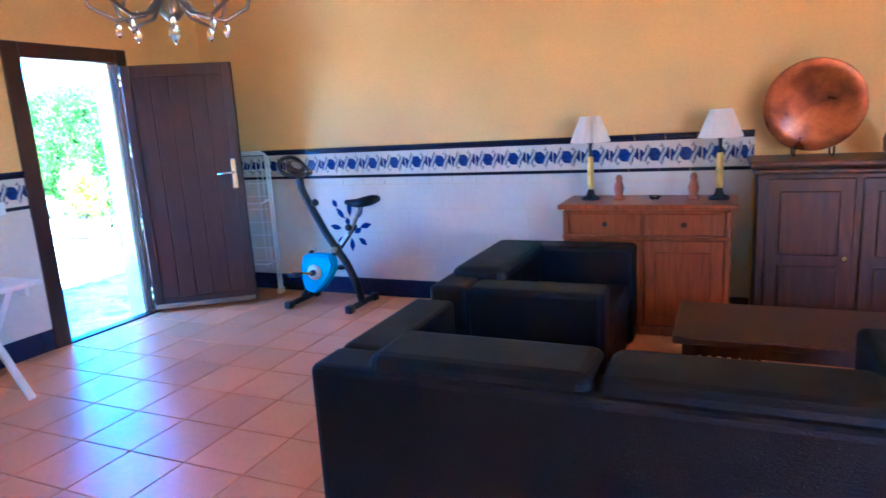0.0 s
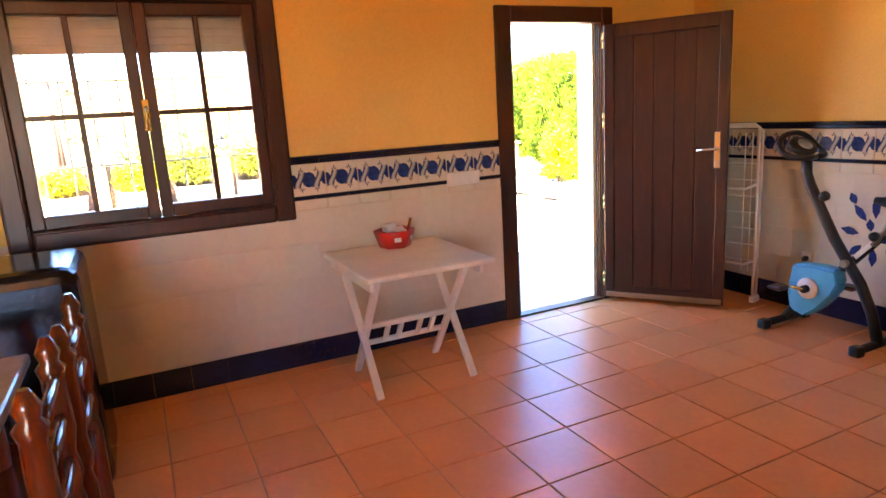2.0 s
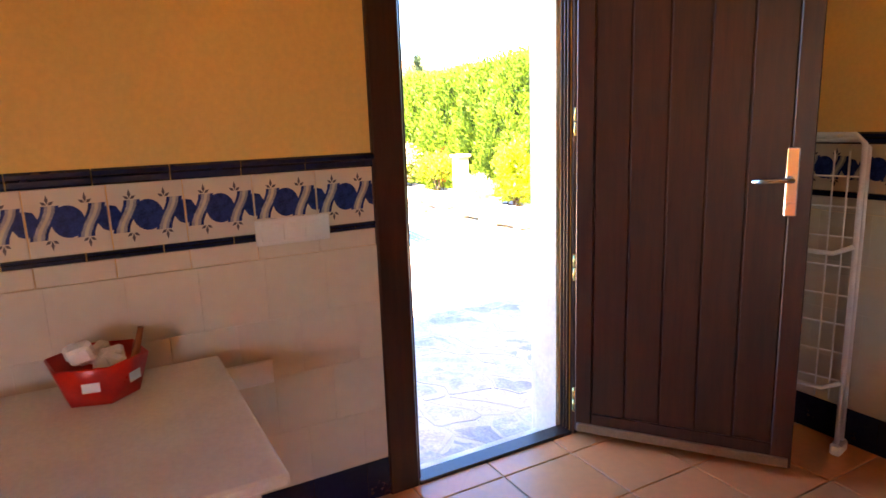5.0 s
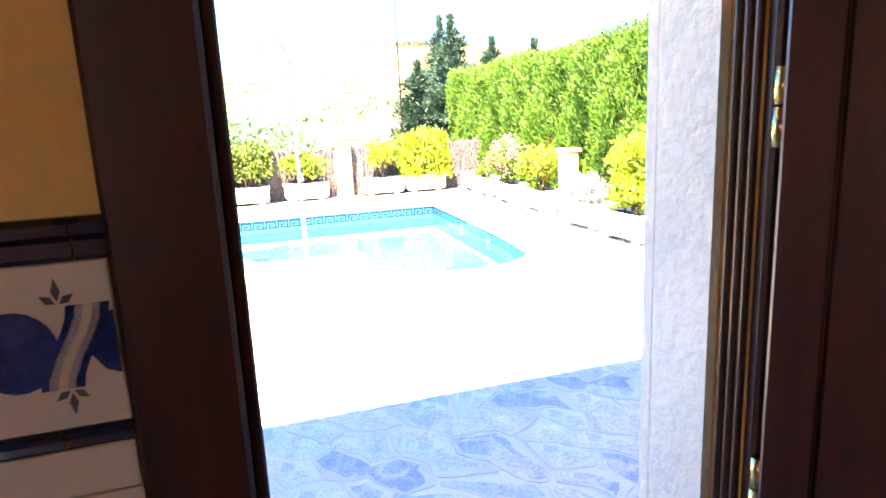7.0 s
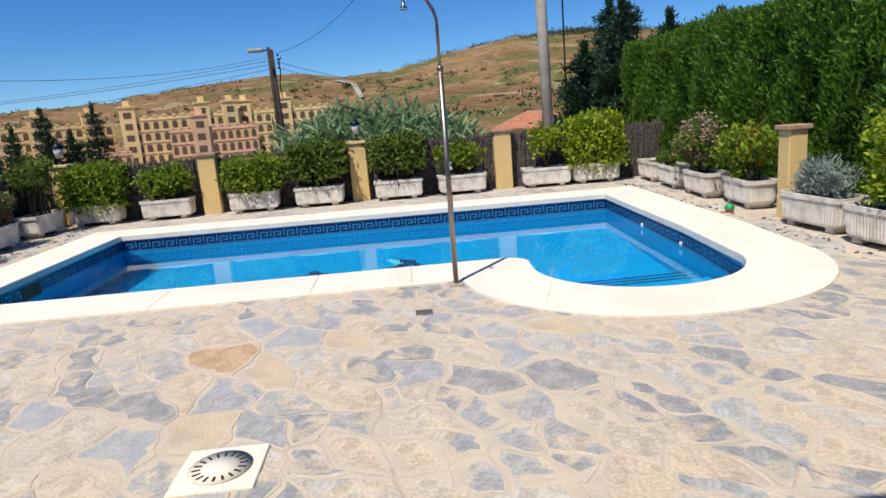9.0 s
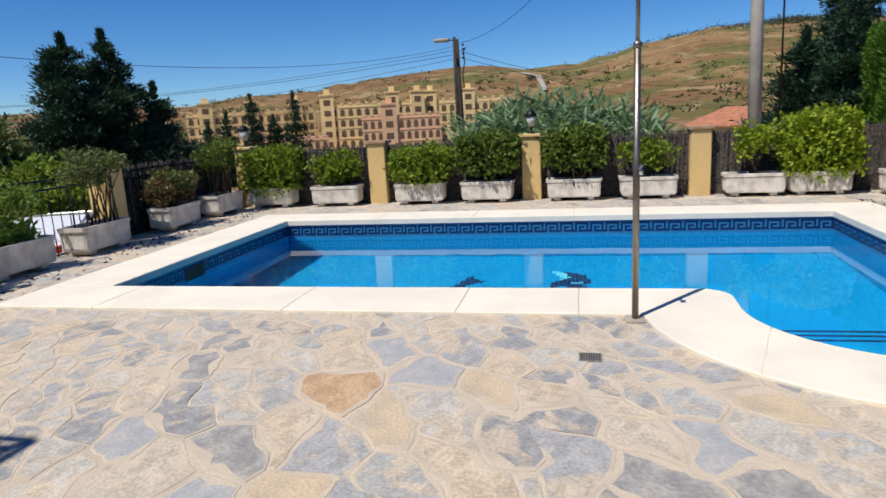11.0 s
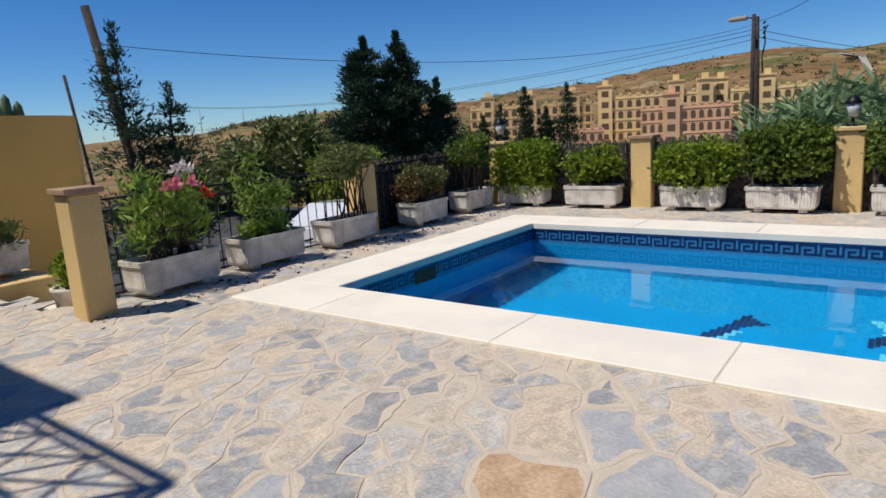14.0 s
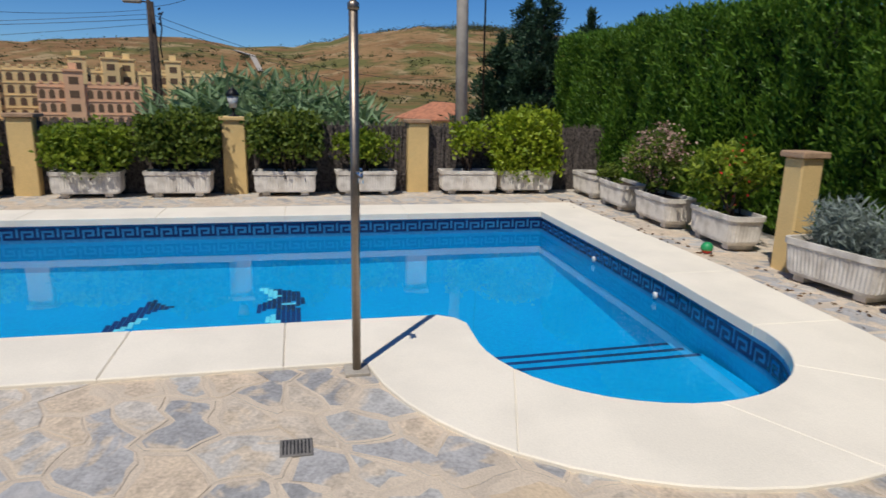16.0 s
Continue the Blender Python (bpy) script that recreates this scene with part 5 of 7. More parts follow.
def planter(L=0.84, D=0.36, H=0.33, corner=0.09, taper=0.80):
    """A cast trough with fluted flanks, a rim, rounded or square ends and two feet."""
    t = thing("planter", "weathered white fluted concrete planter trough", "planter", group="concrete planters")
    bm = bmesh.new()

    def ring(l, d, z, r, flute):
        pts = []
        for cx, cy, a0 in ((l / 2 - r, d / 2 - r, 0), (-l / 2 + r, d / 2 - r, 90), (-l / 2 + r, -d / 2 + r, 180), (l / 2 - r, -d / 2 + r, 270)):
            for q in range(5):
                a = radians(a0 + 22.5 * q)
                pts.append((cx + r * math.cos(a), cy + r * math.sin(a)))
        out = []
        for a, b in zip(pts, pts[1:] + pts[:1]):
            n = max(1, round(math.dist(a, b) / 0.019))
            for i in range(n):
                out.append((a[0] + (b[0] - a[0]) * i / n, a[1] + (b[1] - a[1]) * i / n))
        res = []
        for i, (x, y) in enumerate(out):
            res.append((x * (1 - 0.010 * (i % 2) * flute), y * (1 - 0.035 * (i % 2) * flute)))
        return [bm.verts.new((x, y, z)) for x, y in res]

    b0 = 1 - taper
    spec = [(taper, taper, 0.05, 0.08, 0), (1 - b0 * 0.7, 1 - b0 * 0.7, 0.075, 0.09, 0), (1 - b0 * 0.55, 1 - b0 * 0.6, 0.09, 0.09, 1), (0.96, 0.95, H - 0.055, 0.09, 1), (0.965, 0.96, H - 0.05, 0.09, 0), (1.0, 1.0, H - 0.045, 0.09, 0), (1.0, 1.0, H, 0.09, 0), (0.94, 0.88, H, 0.07, 0), (0.93, 0.86, H - 0.04, 0.07, 0)]
    rings = []
    for a, b, z, r, fl in spec:
        vs = ring(L, D, z, corner, fl)
        for v in vs:
            v.co.x *= a
            v.co.y *= b
        rings.append(vs)
    for a, b in zip(rings, rings[1:]):
        for i in range(len(a)):
            bm.faces.new((a[i], a[(i + 1) % len(a)], b[(i + 1) % len(a)], b[i]))
    bm.faces.new(rings[0][::-1])
    part("trough", bm, M_PLANTER, t)
    bm = bmesh.new()
    vs = ring(L, D, H - 0.045, corner, 0)
    for v in vs:
        v.co.x *= 0.935
        v.co.y *= 0.865
    bm.faces.new(vs)
    part("soil", bm, M_SOIL, t)
    for s in (-1, 1):
        part("foot", box(s * L * 0.30 - 0.05, s * L * 0.30 + 0.05, -D * 0.36, D * 0.36, 0, 0.055, 0.006), M_PLANTER, t)
    return t


first, rounded = planter(corner=0.03, taper=0.90), planter(L=0.86, corner=0.085, taper=0.84)
spots = []
FXP = -15.18
for y in (-1.77, -0.60, 0.84, 1.94, 3.29, 4.38, 5.86, 6.72):
    spots.append((FXP, y, 90 + rng.uniform(-3, 3)))
for x, y, a in ((-9.28, -2.20, 3), (-10.38, -2.24, 2), (-11.58, -2.26, 3), (-13.15, -2.28, 4), (-14.45, -2.32, 2)):
    spots.append((x, y, a))
for x, y, a in ((-14.75, 7.62, -3), (-13.75, 7.55, -6), (-12.66, 7.48, -4), (-11.60, 7.50, -7), (-10.02, 7.34, 5), (-9.04, 7.30, 3)):
    spots.append((x, y, a))
for x, y, a in ((-8.35, -4.0, 20), (-7.35, -3.75, 12)):
    spots.append((x, y, a))
placed = []
for x, y, a in spots:
    z = G + (0.12 if y < -3 else 0.012)
    m = pose(x, y, z, 0, 0, a)
    kind_ = rounded if y > 7 else first
    if kind_ in placed:
        copy_thing(kind_, m)
    else:
        kind_.matrix_basis = m
        placed.append(kind_)
bp_ = thing("planter_box", "smooth beige rendered planter box by the hedge", "planter", (-7.89, 6.93, G))
for x0, x1, y0, y1 in ((0, 1.25, 0, 0.05), (0, 1.25, 0.40, 0.45), (0, 0.05, 0.052, 0.398), (1.20, 1.25, 0.052, 0.398)):
    part("side", box(x0, x1, y0, y1, 0.004, 0.40, 0.008), M_CREAM, bp_)
part("soil", box(0.05, 1.20, 0.05, 0.40, 0.004, 0.34), M_SOIL, bp_)
pipe = tagged(part("garden_pipe", tube([(-8.35, 6.97, G + 0.03), (-7.6, 6.82, G + 0.03), (-6.6, 6.70, G + 0.03), (-5.6, 6.62, G + 0.03)], 0.022, 10), M_GREYPL), "grey plastic garden pipe lying beside the planters", "pipe")
small = thing("planter_pot", "small white ribbed concrete flower pot", "flower pot", (-8.62, -2.68, G - 0.15))
bm = bmesh.new()
add_lathe(bm, [(0.12, 0.0), (0.16, 0.02), (0.185, 0.26), (0.20, 0.27), (0.20, 0.30), (0.17, 0.30), (0.16, 0.26)], 28)
part("bowl", bm, M_PLANTER, small)


def shrub(label, at, pts, size, leaf, stems=5, aspect=0.5, up=0.3, group="planted shrubs", extra=()):
    t = thing("shrub", label, "shrub", at, group=group)
    pts = np.asarray(pts)
    bm = bmesh.new()
    c = pts.mean(0)
    for s in range(stems):
        e = pts[rng.integers(0, len(pts))]
        b0 = Vector((c[0] + rng.uniform(-0.5, 0.5) * (pts[:, 0].max() - c[0]), c[1] + rng.uniform(-0.3, 0.3) * (pts[:, 1].max() - c[1]), -0.06))
        mid = b0.lerp(Vector(e), 0.5) + Vector((rng.uniform(-0.04, 0.04), rng.uniform(-0.04, 0.04), 0.04))
        add_tube(bm, [b0, mid, Vector(e)], [0.012, 0.008, 0.003], 5)
    part("stem", bm, M_BARK, t)
    leaves("foliage", pts, size, leaf, t, rng, aspect, up)
    for nm, p2, sz, lf, lb in extra:
        leaves(nm, p2, sz, lf, t, rng, 0.8, 0.5, lb)
    return t


TOPZ = G + 0.30
kinds = [L_BUSH, L_BUSH, L_BUSH, L_DEEP, L_DEEP, L_BUSH, L_YELLOW, L_YELLOW]
heights = [(0.64, 0.50, 0.22), (0.66, 0.46, 0.24), (0.56, 0.48, 0.22), (0.72, 0.49, 0.22), (0.74, 0.46, 0.22), (0.64, 0.44, 0.20), (0.76, 0.36, 0.18), (0.84, 0.50, 0.24)]
lows = [0.0, 0.03, 0.10, 0.22, 0.26, 0.10, 0.22, 0.02]
labels = ["clipped bright green shrub in a planter", "loose young green shrub in a planter", "clipped green shrub thin below in a planter", "clipped dark green square shrub in a planter", "clipped dark green shrub thin below in a planter", "sparse light green shrub in a planter", "sparse yellow-green shrub in a planter", "dense clipped yellow-green shrub in a planter"]
dens_ = [3000, 1700, 2300, 2900, 2100, 1300, 700, 3200]
for i, y in enumerate((-1.77, -0.60, 0.84, 1.94, 3.29, 4.38, 5.86, 6.72)):
    h, w, d = heights[i]
    low = lows[i]
    if i in (1, 5, 6):
        p = cloud(rng, dens_[i], 0, 0, (h + low) / 2, d, w, (h - low) / 2, 2.6, 10, 0.2)
    else:
        p = boxcloud(rng, dens_[i], -d, d, -w, w, low, h, 0.15, 0.06)
        q = cloud(rng, dens_[i] // 4, 0, 0, (h + low) / 2, d, w, (h - low) * 0.55, 2.4, 8, 0.1)
        p = np.concatenate([p, q])
    shrub(labels[i], (FXP, y, TOPZ), p, 0.075, kinds[i], 12, 0.6)
# left row
ole = cloud(rng, 900, 0, 0, 0.40, 0.56, 0.28, 0.40, 2.0, 9, 0.15)
shrub("oleander with pink, red and white flowers in a planter", (-9.28, -2.20, TOPZ), ole, 0.13, L_OLEANDER, 22, 0.24, 0.8,
      extra=[("pink_flower", cloud(rng, 70, -0.02, 0.16, 0.66, 0.09, 0.06, 0.06, 2, 3, 0.1), 0.05, L_PINK, "pink petals"), ("pink_flower", cloud(rng, 40, -0.20, 0.18, 0.66, 0.05, 0.04, 0.04, 2, 3, 0.1), 0.05, L_PINK, "pink petals"), ("red_flower", cloud(rng, 40, -0.30, 0.18, 0.56, 0.05, 0.04, 0.05, 2, 3, 0.1), 0.05, L_RED, "red petals"),
             ("white_flower", cloud(rng, 90, -0.28, -0.12, 0.78, 0.14, 0.08, 0.05, 2, 4, 0.1), 0.05, L_WHITE, "white petals")])
p = np.concatenate([cloud(rng, 700, 0, 0, 0.10, 0.36, 0.13, 0.13, 2, 8, 0.2), cloud(rng, 900, -0.05, -0.05, 0.42, 0.38, 0.2, 0.44, 2, 5, 0.2)])
shrub("loose mixed green shrub in a planter", (-10.38, -2.24, TOPZ), p, 0.075, L_OLEANDER, 9, 0.4, 0.5)
p = cloud(rng, 3600, 0, 0, 0.70, 0.58, 0.36, 0.22, 2.4, 9, 0.2)
shrub("small flat-topped tree with a bent stem in a planter", (-11.58, -2.26, TOPZ), p, 0.05, L_OLIVE, 16, 0.5, 0.2)
p = cloud(rng, 2600, 0, 0, 0.26, 0.54, 0.28, 0.28, 2.0, 8, 0.2)
shrub("rusty brown and green heather shrub in a planter", (-13.15, -2.28, TOPZ), p, 0.05, L_RUST, 10, 0.4, 0.5, extra=[("green_tip", cloud(rng, 1300, 0, 0, 0.36, 0.52, 0.27, 0.20, 2, 8, 0.3), 0.05, L_OLIVE, "green tips")])
p = cloud(rng, 2400, 0, 0, 0.66, 0.46, 0.32, 0.30, 2.2, 8, 0.2)
shrub("round-topped dark shrub on a bare stem in a planter", (-14.45, -2.32, TOPZ), p, 0.055, L_DEEP, 14, 0.5, 0.2)
# right row
p = cloud(rng, 700, 0, 0, 0.10, 0.36, 0.14, 0.14, 2, 6, 0.2)
shrub("low green shrub in a planter", (-14.2, 7.58, TOPZ), p, 0.06, L_DEEP, 5)
p = cloud(rng, 2600, 0, 0, 0.42, 0.60, 0.30, 0.36, 2.2, 9, 0.3)
shrub("bushy shrub with faded pinkish blossom in a planter", (-12.95, 7.52, TOPZ), p, 0.06, L_DEEP, 9, 0.5, 0.2, extra=[("blossom", cloud(rng, 900, 0.05, -0.05, 0.48, 0.58, 0.30, 0.34, 2.2, 9, 0.7), 0.035, leafy("faded_petal", (0.30, 0.16, 0.12), (0.55, 0.38, 0.30), 0.2), "faded pinkish blossom")])
p = cloud(rng, 2400, 0, 0, 0.40, 0.56, 0.28, 0.38, 2.2, 9, 0.2)
shrub("glossy green shrub with small red buds in a planter", (-11.62, 7.50, TOPZ), p, 0.075, L_BUSH, 9, 0.5, 0.3, extra=[("bud", cloud(rng, 60, 0, 0, 0.42, 0.54, 0.28, 0.36, 2.2, 9, 0.7), 0.03, L_RED, "red buds")])
p = cloud(rng, 3600, 0, 0, 0.12, 0.42, 0.20, 0.26, 2.0, 9, 0.2)
shrub("grey-green lavender cushion in a planter", (-10.02, 7.36, TOPZ), p, 0.075, L_GREY, 5, 0.16, 1.0)
p = cloud(rng, 2200, 0, 0.05, 0.46, 0.40, 0.32, 0.48, 2.0, 9, 0.2)
shrub("light yellow-green shrub in a planter", (-9.02, 7.30, TOPZ), p, 0.075, L_YELLOW, 9, 0.45, 0.4)
p = cloud(rng, 2600, 0, 0, 0.42, 0.56, 0.34, 0.48, 2.2, 9, 0.2)
shrub("flowering shrub covered in pale pink blossom", (-7.25, 7.12, TOPZ), p, 0.075, L_DEEP, 9, 0.5, 0.2, extra=[("blossom", cloud(rng, 1500, 0, -0.03, 0.46, 0.57, 0.36, 0.48, 2.2, 9, 0.75), 0.05, leafy("blush_petal", (0.70, 0.45, 0.42), (0.85, 0.72, 0.68), 0.25), "pale pink blossom")])
# by the yellow wall
p = cloud(rng, 1700, 0, 0, 0.12, 0.42, 0.17, 0.20, 2.0, 9, 0.2)
shrub("upright green rosemary in a planter", (-8.35, -4.0, TOPZ + 0.11), p, 0.10, L_OLIVE, 8, 0.18, 1.6)
p = cloud(rng, 1600, 0, 0, 0.30, 0.40, 0.2, 0.40, 2.0, 9, 0.2)
shrub("tall loose shrub with a red flower in a planter", (-7.45, -3.78, TOPZ + 0.11), p, 0.08, L_DEEP, 10, 0.3, 0.9, extra=[("red_flower", cloud(rng, 40, -0.2, 0.1, 0.86, 0.08, 0.05, 0.03, 2, 3, 0.1), 0.05, L_RED, "red petals")])
p = cloud(rng, 500, 0, 0, 0.16, 0.18, 0.18, 0.18, 2.0, 6, 0.2)
shrub("small glossy green plant in a pot", (-8.62, -2.68, G + 0.12), p, 0.075, L_BUSH, 6, 0.5, 0.5)

# iron railing along the street side
rl = thing("garden_railing", "black iron garden railing between the pillars", "railing")


def rail_run(x0, x1, y):
    for z in (0.02, 0.10, 0.78, 0.88):
        part("rail", tube([(x0, y, G + z), (x1, y, G + z)], 0.012, 6), M_IRON, rl)
    n = int(abs(x1 - x0) / 0.13)
    for i in range(n + 1):
        x = x0 + (x1 - x0) * i / n
        part("baluster", tube([(x, y, G - 0.01), (x, y, G + 0.88)], 0.007, 6), M_IRON, rl)


rail_run(-8.68, -12.05, -2.52)
rail_run(-12.36, -15.30, -2.56)
for x in (-8.75, -10.4, -13.6):
    part("post", box(x - 0.02, x + 0.02, -2.56, -2.50, G - 0.01, G + 0.95, 0.003), M_IRON, rl)

# brushwood screen on the far side and the corner
sc = thing("brushwood_screen", "dark brown brushwood screen between the pillars", "fence", kind="stuff")


def screen(x0, y0, x1, y1, h):
    L = math.hypot(x1 - x0, y1 - y0)
    ang = math.degrees(math.atan2(y1 - y0, x1 - x0))
    n = int(L / 0.011)
    v, f = [], []
    for i in range(n):
        x = L * (i + rng.uniform(-0.5, 0.5)) / n
        y = rng.uniform(-0.02, 0.02)
        w = rng.uniform(0.004, 0.009)
        top = h + rng.uniform(-0.06, 0.02)
        lean = rng.uniform(-0.05, 0.05)
        k = len(v)
        for z, dx in ((0, 0), (top, lean)):
            v += [(x + dx - w, y - w, z), (x + dx + w, y - w, z), (x + dx, y + w, z)]
        f += [(k, k + 1, k + 4, k + 3), (k + 1, k + 2, k + 5, k + 4), (k + 2, k, k + 3, k + 5)]
    me = bpy.data.meshes.new("brushwood")
    me.from_pydata(v, [], f)
    me.materials.append(M_HEATHER)
    o = new("brushwood", me)
    o.parent = sc
    o.matrix_basis = pose(x0, y0, G - 0.01, 0, 0, ang)
    for z in (0.25, h - 0.2):
        q = part("wire", tube([(0, 0, z), (L, 0, z)], 0.006, 5), M_HEATHER, sc)
        q.matrix_basis = o.matrix_basis
    q = part("backing", box(0, L, 0.022, 0.03, 0, h - 0.05), M_HEATHER, sc)
    q.matrix_basis = o.matrix_basis


for a, b in ((-2.2, -0.07), (0.23, 2.48), (2.78, 5.0), (5.30, 8.1)):
    screen(FX, a, FX, b, 1.0)
screen(-12.36, -2.62, -15.3, -2.62, 0.95)

# lanterns on two pillars
for y in (-2.35, 2.63):
    ln = thing("pillar_lantern", "dark metal garden lantern on a pillar", "lantern", (FX, y, G - 0.02 + 1.06))
    part("foot", lathe([(0.07, 0), (0.06, 0.015), (0.02, 0.03), (0.02, 0.10), (0.045, 0.11)], 12), M_IRON, ln)
    part("glass", lathe([(0.05, 0.11), (0.085, 0.27)], 6), mat("milky_glass", (0.55, 0.55, 0.52), 0.3, spread=0.05, bump=0), ln)
    part("roof", lathe([(0.10, 0.27), (0.105, 0.285), (0.05, 0.35), (0.012, 0.375), (0.012, 0.41)], 6), M_IRON, ln)

# green ball beside a planter
gb = thing("toy_ball", "small green and red toy ball on the paving", "ball", (-11.25, 7.08, G + 0.055))
bm = bmesh.new()
bmesh.ops.create_icosphere(bm, subdivisions=3, radius=0.055)
for f in bm.faces:
    f.smooth = True
    f.material_index = 1 if f.calc_center_median().z < -0.02 else 0
part("ball", bm, [mat("green_rubber", (0.02, 0.30, 0.10), 0.4, spread=0.05, bump=0), M_RED], gb)

# pool inlets and skimmer
for x in (-11.9, -10.7):
    it = tagged(part("pool_inlet", lathe([(0.03, 0), (0.03, 0.012), (0.012, 0.016)], 14, pose(x, right_edge(x) - 0.004, G - 0.19, 90, 0, 0)), M_WHITEPL, pool), "")
# skimmer mouth as a thin plate, its inner shade put into the colour
part("skimmer", box(-11.35, -11.0, PY0 + 0.001, PY0 + 0.012, G - 0.23, G - 0.09, 0.003), M_DARK, pool, "plate coloured like the shade in the skimmer opening")


def dolphin(rows, at, rz, u=0.045):
    bm = [bmesh.new(), bmesh.new()]
    for r, row in enumerate(rows):
        for c, chh in enumerate(row):
            if chh in "#o":
                add_box(bm[0 if chh == "#" else 1], c * u + 0.002, (c + 1) * u - 0.002, -(r + 1) * u + 0.002, -r * u - 0.002, 0, 0.004)
    for b, m in zip(bm, (M_POOLNAVY, M_POOLPALE)):
        o = part("dolphin_mosaic", b, m, pool)
        o.matrix_basis = pose(at[0], at[1], DEEP + 0.002, 0, 0, rz)
        tagged(o, kind="stuff")


FISH = ["oo........", "ooo##.....", ".ooo###...", ".ooo#####.", "..oo#####.", "..ooo####.", "...o#####.", "..o#######", "..########", ".######.##", "#####ooo##", "#########.", "########..", "##..#####.", "#...#####.", "....#####.", "...o#####.", "..oo#####.", "..oo#####.", "..ooo####.", "...oo####.", "...ooo###."]
TAIL = ["......#....", ".....##....", ".....###...", ".....####..", "....#######", "....######.", "....####...", "...####....", "...###.....", "..####.....", "..###oo....", ".####o.....", ".###oo.....", "####o......", "###oo......", "##oo.......", "##o........"]
dolphin(FISH, (-12.78, 3.04), 90)
dolphin(TAIL, (-12.55, 1.80), 90)

# tall clipped hedge
hedge = thing("clipped_hedge", "tall dense clipped cypress hedge", "hedge", kind="stuff")
HX0, HX1, HY, HT = -17.3, -5.6, 8.05, 2.28
# added dark block standing in for the shade behind the sprays
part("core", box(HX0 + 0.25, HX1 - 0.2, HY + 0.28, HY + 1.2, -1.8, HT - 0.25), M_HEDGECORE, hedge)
k = 125000
px = rng.uniform(HX0, HX1, k)
pz = rng.uniform(G + 0.1, HT, k)
py = HY + rng.uniform(0, 0.26, k) + 0.09 * np.sin(px * 2.1 + pz * 1.3) + 0.06 * np.sin(px * 5.7 - pz * 3.1) + 0.05 * np.sin(px * 13.0 + 2.0 * np.sin(pz * 4.0)) + 0.35 * np.clip(pz - HT + 0.35, 0, 1) ** 1.5
top = rng.uniform(0, 1, k) < 0.22
pz[top] = HT - 0.08 * (px[top] < -11.8) - rng.uniform(-0.08, 0.2, top.sum()) + 0.06 * np.sin(px[top] * 1.7)
py[top] = HY + rng.uniform(0, 1.2, top.sum())
dirs = np.stack([rng.normal(0, 0.3, k), -0.35 + rng.normal(0, 0.3, k), 0.75 + rng.normal(0, 0.2, k)], 1)
leaves("sprays", np.stack([px, py, pz], 1), 0.085, L_HEDGE, hedge, rng, 0.26, 0.3, direc=dirs)
k = 4000
pe = np.stack([HX0 + rng.uniform(-0.1, 0.25, k), HY + rng.uniform(0, 1.2, k), rng.uniform(-1.0, HT, k)], 1)
leaves("sprays", pe, 0.12, L_HEDGE, hedge, rng, 0.34, 0.6)

litter = thing("fallen_leaves", "dry brown leaves scattered under the planters", "leaves", kind="stuff")
k = 420
lp = np.concatenate([np.stack([rng.uniform(-14.6, -8.3, 260), -1.85 + rng.normal(0, 0.16, 260), np.full(260, G + 0.008)], 1), np.stack([rng.uniform(-14.5, -6.5, 160), 7.02 + rng.normal(0, 0.10, 160), np.full(160, G + 0.008)], 1)])
flat_dir = np.stack([rng.normal(0, 1, k), rng.normal(0, 1, k), np.full(k, 0.02)], 1)
leaves("dry_leaf", lp, 0.05, L_DRY, litter, rng, 0.5, 0.0, direc=flat_dir * 3)

M_OCHRE = mat("ochre_stucco", (0.68, 0.42, 0.12), 0.85, spread=0.04, scale=0.8, fine=60, bump=0.3)
# yellow boundary wall with a curved end, and a low kerb with steps
bm = bmesh.new()
pts = [(-4.64, -5.40), (-8.64, -6.36), (-10.3, -6.75), (-10.75, -6.95), (-11.0, -7.40), (-10.8, -7.40), (-10.6, -7.10), (-10.25, -6.95), (-8.6, -6.56), (-4.64, -5.60)]
add_poly(bm, pts[::-1], -2.3, 1.68)
bmesh.ops.recalc_face_normals(bm, faces=bm.faces[:])
tagged(part("boundary_wall", bm, M_OCHRE), "smooth yellow stucco boundary wall with a curved end", "wall", kind="structure")
tagged(part("low_kerb", box(-8.85, -5.4, -4.4, -3.55, G - 0.4, G + 0.115, 0.01, pose(0, 0, 0)), M_STUCCO), "low yellow kerb carrying planters", "kerb", kind="structure")
st = thing("garden_steps", "pale stone garden steps going down beside the pillar", "steps", kind="structure")
for k in range(4):
    part("step", box(-8.62 - 0.34 * (k + 1), -8.62 - 0.34 * k, -5.6, -2.75, -2.3, G - 0.15 * (k + 1), 0.008), M_COPING, st)
part("step", box(-16.0, -9.98, -5.4, -2.75, -2.3, -1.05, 0.008), M_COPING, st)
for ob in list(scene.objects):
    if ob.parent is None and ob not in before_garden and ob.name not in ("door_1",):
        ob.location += GARDEN
# ---- ground, hills and distance ----
CX, CY = -6.0, 3.3
ELEV = [(-180, 3.95), (-176, 3.8), (-171, 4.2), (-167, 4.05), (-163, 3.75), (-159.5, 3.25), (-157, 2.75), (-152, 2.55), (-147, 2.1), (-135, 1.75), (-127, 1.3), (-123, 0.7), (-112, 0.2), (-90, 0.0), (0, 0.0), (120, 1.0), (140, 4.0), (152, 5.0), (160, 5.3), (165, 5.55), (168.6, 5.8), (171.5, 5.6), (174.4, 5.15), (178, 4.3), (180, 3.95)]


def crest(a):
    for (a0, e0), (a1, e1) in zip(ELEV, ELEV[1:]):
        if a0 <= a <= a1:
            t = (a - a0) / (a1 - a0)
            return e0 + (e1 - e0) * (t * t * (3 - 2 * t))
    return 0.0


bm = bmesh.new()
